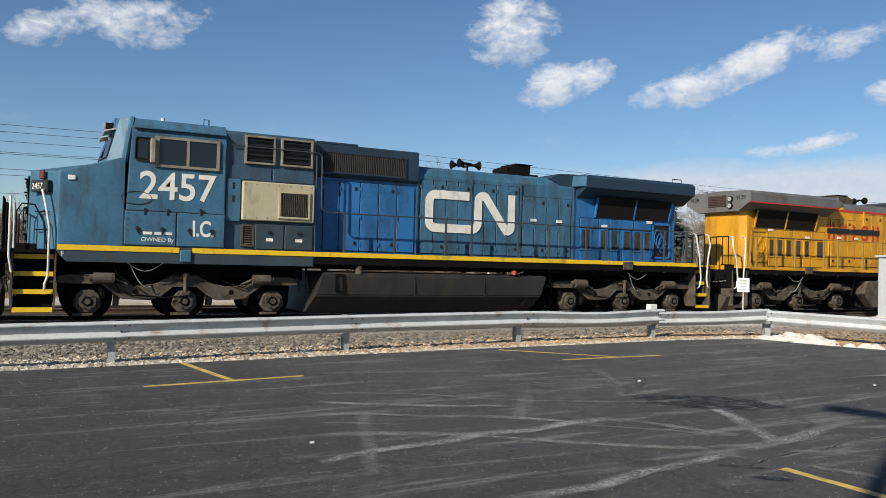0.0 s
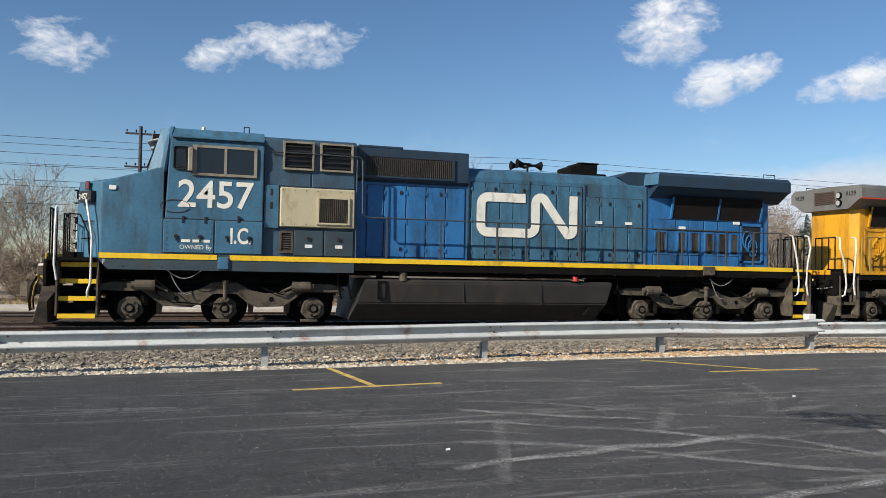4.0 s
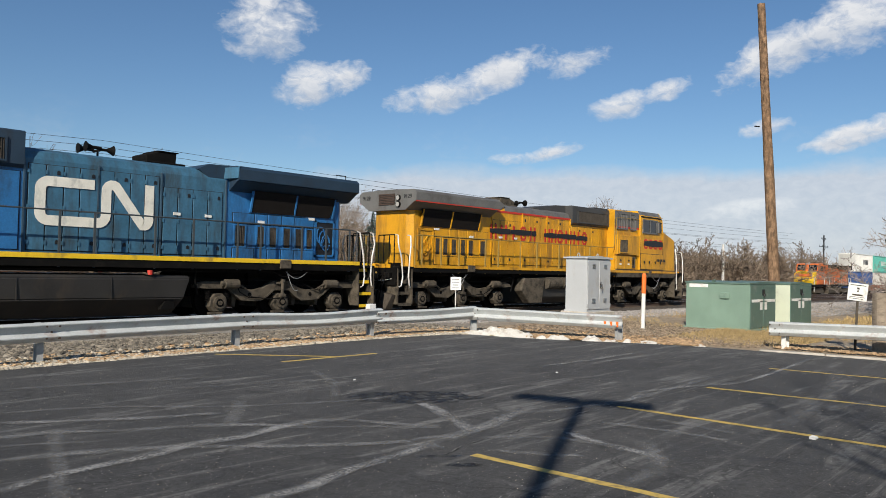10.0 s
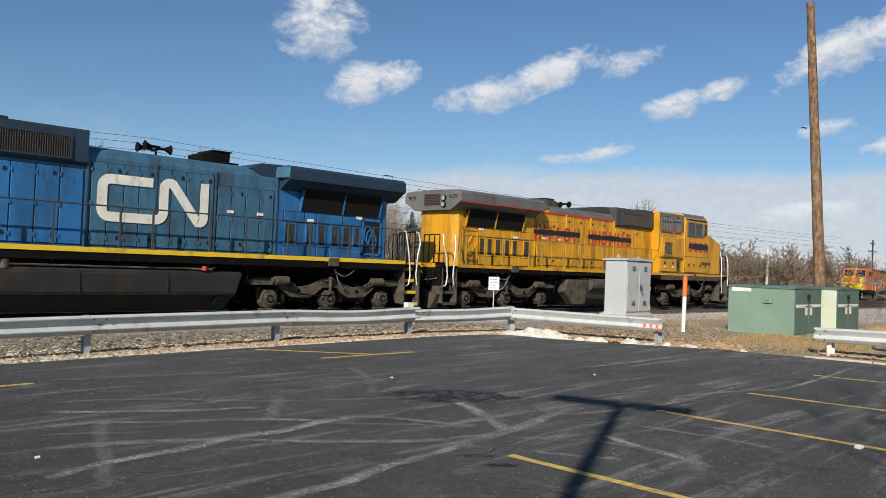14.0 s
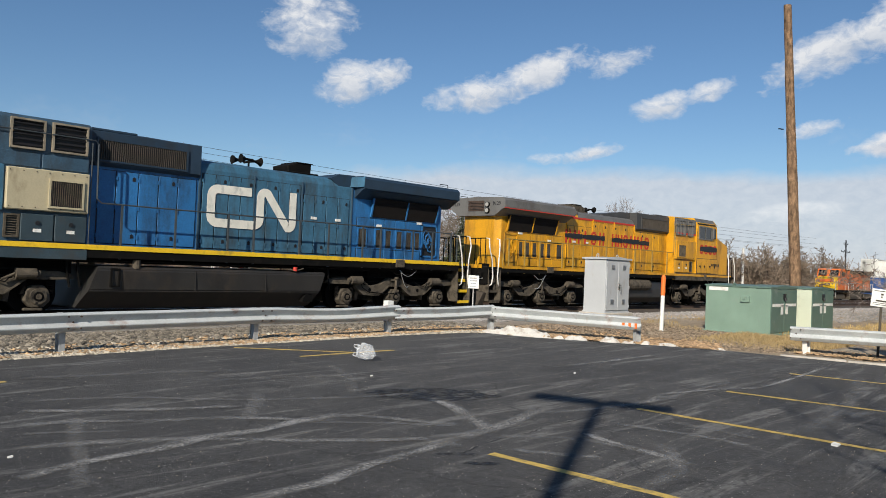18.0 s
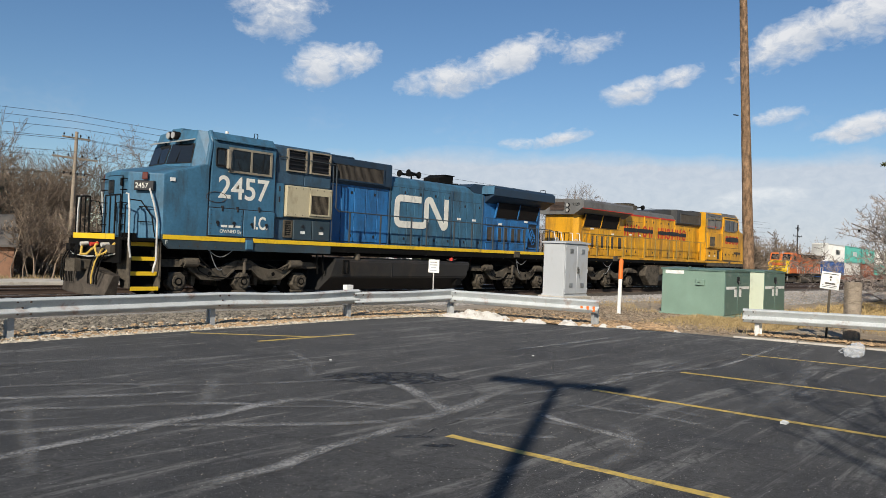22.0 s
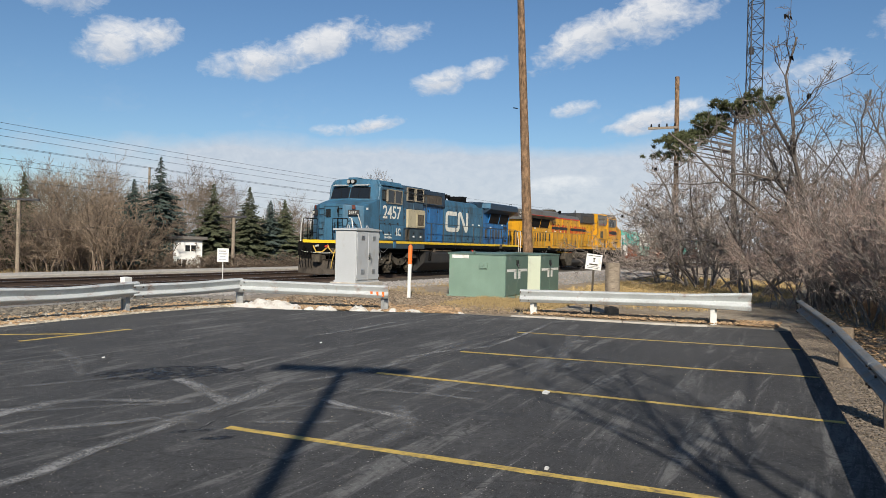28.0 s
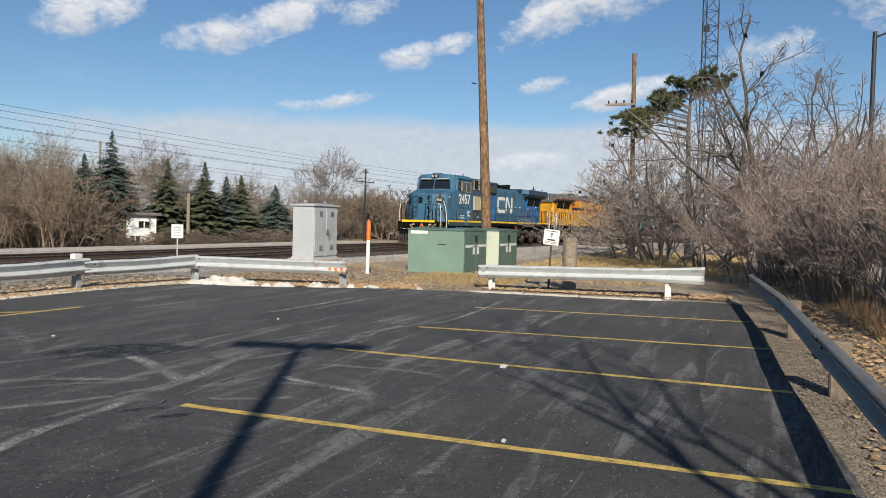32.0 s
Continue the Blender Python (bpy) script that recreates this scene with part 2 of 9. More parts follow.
M["snow"] = material("dirty_snow", (0.60, 0.575, 0.53), 0.8, 0, 0.15, 5, 40, 0.8, (0.30, 0.23, 0.16), 0.42, 5, 0, 0.5, 0.03)
M["leaflitter"] = material("dry_leaves", (0.42, 0.28, 0.155), 0.85, 0, 0.3, 6, 60, 0.3, per_object=0.85)
M["stone"] = material("limestone_gravel", (0.52, 0.46, 0.365), 0.9, 0, 0.2, 6, 60, 0.3, per_object=0.65)
M["rubble"] = material("grey_brown_rubble", (0.26, 0.225, 0.175), 0.9, 0, 0.25, 5, 60, 0.4, per_object=0.8)
M["ballast"] = material("grey_ballast", (0.29, 0.27, 0.25), 0.9, 0, 0.2, 5, 60, 0.4, per_object=0.5)
M["tie"] = material("creosoted_tie", (0.09, 0.065, 0.045), 0.9, 0, 0.3, 5, 60, 0.4, per_object=0.3)
M["trackbed"] = material("oily_brown_ballast", (0.115, 0.098, 0.082), 0.95, 0, 0.35, 7, 45, 0.6, (0.035, 0.03, 0.026), 0.5, 6, 0, 0.2, 0.04)
M["rail"] = material("rusty_rail_web", (0.075, 0.05, 0.038), 0.8, 0.2, 0.2, 4, 60, 0.1)
M["darkbark"] = material("dark_bark", (0.125, 0.104, 0.09), 0.9, 0, 0.3, 6, 60, 0.4)
M["bark"] = material("grey_bark", (0.185, 0.157, 0.135), 0.9, 0, 0.3, 6, 60, 0.4)
M["twig"] = material("bare_twigs", (0.275, 0.230, 0.200), 0.9, 0, 0.2, 4, 30, 0.0, per_object=0.75)
M["redtwig"] = material("reddish_twigs", (0.275, 0.205, 0.172), 0.9, 0, 0.2, 4, 30, 0.0, per_object=0.75)
M["fartwig"] = material("brown_thicket_twigs", (0.195, 0.148, 0.108), 0.95, 0, 0.35, 0.4, 10, 0.0, per_object=0.6)
M["needle"] = material("blue_green_needles", (0.060, 0.084, 0.070), 0.8, 0, 0.3, 1.2, 20, 0.0, per_object=0.35)
M["pine"] = material("olive_pine_needles", (0.075, 0.085, 0.035), 0.8, 0, 0.3, 1.2, 20, 0.0, per_object=0.3)
M["drygrass"] = material("straw_grass", (0.40, 0.29, 0.135), 0.9, 0, 0.3, 2, 30, 0.0, per_object=0.4)
M["wire"] = material("power_wire", (0.03, 0.03, 0.033), 0.6)
M["towersteel"] = material("dark_lattice_steel", (0.045, 0.045, 0.05), 0.6, 0.4, 0.2, 2, 30, 0.05)
M["housewhite"] = material("white_siding", (0.72, 0.71, 0.68), 0.7, 0, 0.06, 1, 20, 0.05)
M["brick"] = material("brown_brick", (0.28, 0.15, 0.09), 0.85, 0, 0.2, 3, 30, 0.2)
M["roof"] = material("grey_shingle", (0.12, 0.11, 0.10), 0.9, 0, 0.2, 2, 30, 0.3)
M["bnsf"] = material("orange_loco_paint", (0.62, 0.14, 0.02), 0.5, 0, 0.15, 1, 20, 0.03, (0.15, 0.05, 0.03), 0.3, 1)
M["rustbrown"] = material("brown_well_car_paint", (0.27, 0.085, 0.04), 0.7, 0, 0.2, 1, 20, 0.05)
M["bag"] = None


def ground_material(name, kind):
    m = bpy.data.materials.new(name)
    m.use_nodes = True
    t = m.node_tree
    b = t.nodes["Principled BSDF"]
    co = t.nodes.new("ShaderNodeTexCoord")

    def noise_at(scale, detail=8.0, rough=0.6, stretch=None, dist=0.0):
        n = t.nodes.new("ShaderNodeTexNoise")
        n.inputs["Scale"].default_value, n.inputs["Detail"].default_value, n.inputs["Roughness"].default_value, n.inputs["Distortion"].default_value = scale, detail, rough, dist
        src = co.outputs["Object"]
        if stretch:
            mp = t.nodes.new("ShaderNodeMapping")
            mp.inputs["Scale"].default_value, mp.inputs["Rotation"].default_value = stretch[0], (0, 0, stretch[1])
            t.links.new(src, mp.inputs[0])
            src = mp.outputs[0]
        t.links.new(src, n.inputs["Vector"])
        return n.outputs[0]

    def rng(v, a, b_, c, d):
        r = t.nodes.new("ShaderNodeMapRange")
        for i, x in enumerate((a, b_, c, d)):
            r.inputs[i + 1].default_value = x
        t.links.new(v, r.inputs[0])
        return r.outputs[0]

    def mixc(f, a, b_):
        n = t.nodes.new("ShaderNodeMix")
        n.data_type = "RGBA"
        for s, v in ((0, f), (6, a), (7, b_)):
            if isinstance(v, tuple):
                n.inputs[s].default_value = (*v, 1)
            elif isinstance(v, (int, float)):
                n.inputs[s].default_value = v
            else:
                t.links.new(v, n.inputs[s])
        return n.outputs[2]

    if kind == "asphalt":
        c = mixc(rng(noise_at(0.35, 6), 0.35, 0.65, 0, 1), (0.0225, 0.0229, 0.0248), (0.0385, 0.0386, 0.0402))
        c = mixc(rng(noise_at(1.3, 9, 0.72), 0.50, 0.68, 0, 0.65), c, (0.062, 0.062, 0.063))
        # scuffs swept by tyres
        c = mixc(rng(noise_at(1.0, 9, 0.72, ((0.30, 3.4, 1), 0.30), 0.8), 0.53, 0.62, 0, 0.7), c, (0.15, 0.15, 0.15))
        c = mixc(rng(noise_at(0.9, 9, 0.72, ((3.2, 0.30, 1), 0.75), 0.8), 0.61, 0.70, 0, 0.28), c, (0.15, 0.15, 0.15))
        # fine cracks
        v0 = t.nodes.new("ShaderNodeTexVoronoi")
        v0.feature = "DISTANCE_TO_EDGE"
        v0.inputs["Scale"].default_value = 0.42
        wob = t.nodes.new("ShaderNodeVectorMath")
        wob.operation = "ADD"
        nz = t.nodes.new("ShaderNodeTexNoise")
        nz.inputs["Scale"].default_value, nz.inputs["Detail"].default_value = 1.5, 6
        t.links.new(co.outputs["Object"], nz.inputs["Vector"])
        t.links.new(co.outputs["Object"], wob.inputs[0])
        t.links.new(nz.outputs["Color"], wob.inputs[1])
        t.links.new(wob.outputs[0], v0.inputs["Vector"])
        c = mixc(rng(v0.outputs["Distance"], 0.002, 0.012, 0.75, 0), c, (0.010, 0.010, 0.011))
        c = mixc(rng(noise_at(95, 5, 0.85), 0.50, 0.62, 0, 0.55), c, (0.105, 0.104, 0.102))
        c = mixc(rng(noise_at(16, 6, 0.8), 0.51, 0.59, 0, 0.60), c, (0.012, 0.0125, 0.014))
        # aggregate worn free of the binder
        for scale, lo, hi, amount, tone in ((5.0, 0.02, 0.035, 0.9, 0.45), (15.0, 0.06, 0.11, 0.9, 0.40), (28.0, 0.08, 0.15, 0.9, 0.28)):
            v = t.nodes.new("ShaderNodeTexVoronoi")
            v.inputs["Scale"].default_value = scale
            t.links.new(co.outputs["Object"], v.inputs["Vector"])
            c = mixc(rng(v.outputs["Distance"], lo, hi, amount, 0), c, (tone, tone * 0.985, tone * 0.95))
        height = noise_at(38, 6, 0.8)
        b.inputs["Roughness"].default_value = 0.85
        b.inputs["Diffuse Roughness"].default_value = 1.0
        strength, dist = 1.0, 0.02
    elif kind == "dirt":
        c = mixc(rng(noise_at(0.6, 8), 0.35, 0.65, 0, 1), (0.31, 0.235, 0.155), (0.44, 0.365, 0.265))
        c = mixc(rng(noise_at(3.5, 9, 0.7), 0.47, 0.66, 0, 0.75), c, (0.15, 0.105, 0.068))
        c = mixc(rng(noise_at(30, 5, 0.7), 0.5, 0.7, 0, 0.6), c, (0.40, 0.34, 0.25))
        place = t.nodes.new("ShaderNodeSeparateXYZ")
        t.links.new(co.outputs["Object"], place.inputs[0])
        grey = mixc(rng(noise_at(14, 6, 0.75), 0.42, 0.6, 0, 1), (0.20, 0.185, 0.165), (0.40, 0.38, 0.345))
        near = rng(place.outputs[1], 12.6, 15.5, 0, 0.9)
        past = rng(place.outputs[1], 30.0, 33.0, 1, 0)
        both = t.nodes.new("ShaderNodeMath")
        both.operation = "MULTIPLY"
        t.links.new(near, both.inputs[0])
        t.links.new(past, both.inputs[1])
        c = mixc(both.outputs[0], c, grey)
        height = noise_at(25, 8, 0.75)
        b.inputs["Roughness"].default_value = 0.95
        strength, dist = 0.8, 0.05
    t.links.new(c, b.inputs["Base Color"])
    bp = t.nodes.new("ShaderNodeBump")
    bp.inputs["Strength"].default_value, bp.inputs["Distance"].default_value = strength, dist
    t.links.new(height, bp.inputs["Height"])
    t.links.new(bp.outputs[0], b.inputs["Normal"])
    return m


M["asphalt"] = ground_material("worn_asphalt", "asphalt")
M["dirt"] = ground_material("bare_winter_soil", "dirt")


# ---- mesh helpers ----
def box(bm, a, b, bevel=0.0):
    """An axis-aligned block between two corners."""
    vs = [bm.verts.new((x, y, z)) for x in (a[0], b[0]) for y in (a[1], b[1]) for z in (a[2], b[2])]
    fs = [bm.faces.new([vs[i] for i in q]) for q in ((0, 1, 3, 2), (4, 6, 7, 5), (0, 4, 5, 1), (2, 3, 7, 6), (0, 2, 6, 4), (1, 5, 7, 3))]
    if bevel:
        es = {e for f in fs for e in f.edges}
        bmesh.ops.bevel(bm, geom=list(es), offset=bevel, segments=1, affect="EDGES", profile=0.7)
    return bm


def prism(bm, outline, axis, lo, hi, bevel=0.0):
    """An outline (two coordinates) pushed along the third axis."""
    def at(p, d):
        q = list(p)
        q.insert(axis, d)
        return bm.verts.new(q)
    n = len(outline)
    A, B = [at(p, lo) for p in outline], [at(p, hi) for p in outline]
    fs = [bm.faces.new(A), bm.faces.new(B[::-1])]
    fs += [bm.faces.new((A[i], B[i], B[(i + 1) % n], A[(i + 1) % n])) for i in range(n)]
    bmesh.ops.recalc_face_normals(bm, faces=fs)
    if bevel:
        bmesh.ops.bevel(bm, geom=list({e for f in fs for e in f.edges}), offset=bevel, segments=1, affect="EDGES", profile=0.7)
    return bm


def tube(bm, pts, r, n=6, r2=None, cap=True):
    """A round bar along a run of points."""
    pts = [Vector(p) for p in pts]
    rings = []
    for i, p in enumerate(pts):
        d = (pts[min(i + 1, len(pts) - 1)] - pts[max(i - 1, 0)]).normalized()
        u = d.cross(Vector((0.31, 0.17, 1)) if abs(d.z) < 0.9 else Vector((1, 0.13, 0))).normalized()
        v = d.cross(u)
        rr = r if r2 is None else r + (r2 - r) * i / (len(pts) - 1)
        rings.append([bm.verts.new(p + rr * (math.cos(2 * math.pi * k / n) * u + math.sin(2 * math.pi * k / n) * v)) for k in range(n)])
    for a, b in zip(rings, rings[1:]):
        for k in range(n):
            bm.faces.new((a[k], a[(k + 1) % n], b[(k + 1) % n], b[k]))
    if cap:
        bm.faces.new(rings[0][::-1])
        bm.faces.new(rings[-1])
    return bm


def disc(bm, c, axis, r, w, n=20):
    """A round plate of radius r, from c to c + w along the axis."""
    c = Vector(c)
    d = Vector((0, 0, 0))
    d[axis] = w
    return tube(bm, [c, c + d], r, n)


def mesh_of(name, bm, mat, smooth=False):
    bmesh.ops.recalc_face_normals(bm, faces=bm.faces)
    me = bpy.data.meshes.new(name)
    bm.to_mesh(me)
    bm.free()
    me.materials.append(mat)
    if smooth:
        me.shade_smooth()
    return me


def part(name, bm, mat, parent=None, label="", smooth=False):
    """One mesh object under a thing or a part."""
    ob = new(name, mesh_of(name, bm, mat, smooth) if isinstance(bm, bmesh.types.BMesh) else bm)
    if parent:
        ob.parent = parent
    if label:
        ob["label"] = label
    return ob


def thing(name, label, category, at=None, group="", kind=""):
    ob = new(name)
    if at is not None:
        ob.matrix_basis = at
    return tagged(ob, label, category, group, kind)


def B():
    return bmesh.new()


def lettering(name, text, size, mat, parent, x, y, z, facing=0, depth=0.012, stretch=1.0, shear=0.0, thick=0.0, label=""):
    """Words standing upright on a wall; facing: degrees about z, 0 looks towards -y."""
    cu = bpy.data.curves.new(name, "FONT")
    cu.body, cu.size, cu.extrude, cu.shear, cu.offset = text, size, depth / 2, shear, thick
    tmp = bpy.data.objects.new(name, cu)
    scene.collection.objects.link(tmp)
    me = bpy.data.meshes.new_from_object(tmp.evaluated_get(bpy.context.evaluated_depsgraph_get()))
    bpy.data.objects.remove(tmp)
    me.materials.clear()
    me.materials.append(mat)
    ob = new(name, me)
    ob.parent = parent
    ob.matrix_basis = pose(x, y, z, 90, 0, facing) @ Matrix.Diagonal((stretch, 1, 1, 1))
    if label:
        ob["label"] = label
    return ob


# ---- ground ----
def lot_z(x, y):
    return 0.0105 * min(max(x, -20), 20) + 0.011 * min(max(y, -20), 13)


def ease(v, a, b):
    v = min(max((v - a) / (b - a), 0), 1)
    return v * v * (3 - 2 * v)


YT, ZR = 20.69, 0.27                      # the near track's middle, and the top of its rails


BEND_X, BEND = 30.0, 0.0028              # the line curves to the right from here on


def track_at(s):
    """Place and heading (radians) on the near track's middle, s metres along it."""
    d = max(s - BEND_X, 0.0)
    a = d * BEND
    if d == 0:
        return s, YT, 0.0
    return BEND_X + math.sin(a) / BEND, YT - (1 - math.cos(a)) / BEND, -a


def bend_drop(x):
    """How far the curve has swung from its straight run at x."""
    d = min(max(x - BEND_X, 0), 230) * BEND
    return (1 - math.sqrt(1 - d * d)) / BEND


def ground_z(x, y):
    """The lie of the land outside the asphalt."""
    if x > BEND_X:
        y = y + bend_drop(x)
    z = lot_z(x, y)
    near = ease(y, 14.5, 18.0)
    z = z * (1 - near) + near * (ZR - 0.22)
    z += (-0.9 - z) * ease(y, 28.3, 31.5)
    z += (-0.2 - z) * ease(x, 45, 90) * (1 - ease(y, 10, 18)) * 0.6
    return z


LOT_Y = ((-45, 12.55, -4.5), (-6, 12.5, -1.6), (2.5, 12.5, -1.1), (6.1, 12.58, -0.85), (9.3, 12.52, -0.5), (12, 12.48, -0.25), (13.5, 12.3, -0.1), (14.05, 12.0, -0.05), (14.4, 10.8, 0.0), (15.2, 9.4, 0.05), (15.85, 8.4, 0.1),
         (16.4, 7.15, 0.15), (16.75, 5.6, 0.2), (17.15, 3.7, 0.25), (17.4, 2.5, 0.28), (17.7, 1.9, 0.3), (18.05, 1.2, 0.33))


def build_ground():
    bm = B()
    xs = [-3000, -1200, -500, -200, -90, -45] + [-40 + 4 * i for i in range(6)] + [-16 + 1.5 * i for i in range(40)] + [46, 50, 55, 60, 70, 80, 90, 110, 140, 200, 400, 1000, 3000]
    ys = [-3000, -1000, -300, -120, -60, -30, -20, -14, -10, -7, -5, -4, -3, -2, -1, 0, 1, 2, 3, 4, 6, 8, 10, 11, 12, 13, 14, 14.5, 15.2, 16, 17, 18, 20, 22, 24, 27, 29, 30.5, 32, 33.5, 35, 36, 45, 60, 80, 120, 200, 400, 1000, 3000]
    rows = [[bm.verts.new((x, y, ground_z(x, y) - 0.02 + (0.02 * noise.noise((x * 0.5, y * 0.5, 0)) if abs(x) < 60 and abs(y) < 40 else 0))) for x in xs] for y in ys]
    for i in range(len(ys) - 1):
        for j in range(len(xs) - 1):
            bm.faces.new((rows[i][j], rows[i][j + 1], rows[i + 1][j + 1], rows[i + 1][j]))
    tagged(part("ground", bm, M["dirt"]), "bare winter soil with dry leaves and straw", "ground", kind="structure")
    # the asphalt of the car park, a thin sheet on the ground
    bm = B()
    xs = [-45, -30, -20, -14, -9, -6, -3, 0, 2.5, 4.3, 6.1, 7.7, 9.3, 10.6, 12, 13.5, 14.05, 14.4, 15.2, 15.85, 16.4, 16.75, 17.15, 17.4, 17.7, 18.05]

    def bounds(x):
        for (x0, a0, b0), (x1, a1, b1) in zip(LOT_Y, LOT_Y[1:]):
            if x0 <= x <= x1:
                k = (x - x0) / (x1 - x0)
                return a0 + (a1 - a0) * k, b0 + (b1 - b0) * k
    cols = []
    for x in xs:
        top, low = bounds(x)
        cols.append([(x, low + (top - low) * i / 12, 0) for i in range(13)])
    V = [[bm.verts.new((x, y + (0.05 * noise.noise((x, y, 2)) if i in (0, 12) else 0), lot_z(x, y) + 0.012)) for i, (x, y, _) in enumerate(c)] for c in cols]
    for a, b in zip(V, V[1:]):
        for i in range(12):
            bm.faces.new((a[i], b[i], b[i + 1], a[i + 1]))
    edge = [e for e in bm.edges if e.is_boundary]
    ret = bmesh.ops.extrude_edge_only(bm, edges=edge)
    for v in ret["geom"]:
        if isinstance(v, bmesh.types.BMVert):
            v.co.z -= 0.06
    tagged(part("pavement", bm, M["asphalt"]), "dark worn asphalt of a car park with scuffs", "pavement", kind="structure")


build_ground()


def painted_line(p, q, w=0.105):
    """A yellow stall line, broken up a little along its edges."""
    bm = B()
    p, q = Vector((*p, 0)), Vector((*q, 0))
    d = (q - p).normalized()
    n = Vector((-d.y, d.x, 0))
    k = max(int((q - p).length / 0.25), 2)
    rows = []
    for i in range(k + 1):
        c = p + (q - p) * i / k
        r = []
        for s in (-1, 1):
            e = c + n * s * (w / 2 + random.uniform(-0.012, 0.008))
            r.append(bm.verts.new((e.x, e.y, lot_z(e.x, e.y) + 0.016)))
        rows.append(r)
    for a, b in zip(rows, rows[1:]):
        bm.faces.new((a[0], b[0], b[1], a[1]))
    return tagged(part("parking_line", bm, M["linepaint"]), "worn yellow painted stall line on the asphalt", "road marking", "stall lines", "structure")


for p, q in (((5.55, 4.66), (5.95, -0.80)), ((8.72, 4.97), (9.12, -0.49)), ((11.08, 4.85), (12.03, -0.24)), ((14.0, 5.0), (15.05, 0.08)),
             ((1.91, 12.45), (2.27, 10.63)), ((1.15, 10.55), (3.26, 10.67)), ((7.45, 12.3), (8.94, 10.77)), ((7.8, 10.8), (9.82, 10.67)), ((14.3, 11.6), (15.0, 10.9)), ((-4.5, 12.4), (-4.1, 10.6)), ((-5.2, 10.5), (-3.1, 10.6))):
    painted_line(p, q)


# ---- clouds ----
# azimuth and elevation of the middle, half length, half height, slope, weight
CLOUDS = [
    (37.6, 13.1, 2.2, 1.7, 0.1, 1.1), (39.8, 13.6, 2.3, 1.3, 0.35, 0.9), (34.5, 17.2, 3.2, 2.0, 0.0, 0.95), (34.6, 15.9, 2.8, 1.5, 0.1, 0.95),
    (46.6, 12.6, 3.4, 1.25, 0.22, 1.1), (51.2, 14.1, 4.4, 1.3, 0.34, 1.1), (57.4, 15.2, 2.6, 1.0, 0.25, 0.75),
    (60.6, 12.0, 2.2, 0.95, 0.2, 1.1), (63.4, 12.8, 2.0, 0.8, 0.3, 0.95), (71.0, 15.0, 3.8, 1.5, 0.4, 1.1), (76.0, 16.4, 4.4, 1.7, 0.15, 1.1),
    (70.6, 10.2, 1.9, 0.7, 0.2, 0.8), (76.4, 9.5, 3.6, 0.9, 0.22, 1.1), (55.4, 8.7, 2.6, 0.55, 0.25, 0.9), (52.6, 8.2, 1.6, 0.5, 0.1, 0.8),
    (69.4, 4.5, 2.6, 0.7, 0.1, 0.85), (7.0, 15.8, 5.2, 1.7, 0.08, 0.82), (2.0, 14.6, 2.6, 1.2, 0.1, 0.7), (-8.5, 14.2, 3.0, 1.7, 0.0, 0.8),
    (-24.0, 14.0, 6.0, 2.0, 0.1, 0.7), (86.0, 12.0, 4.0, 1.4, 0.2, 0.8), (96.0, 15.0, 6.0, 2.0, 0.1, 0.8)]


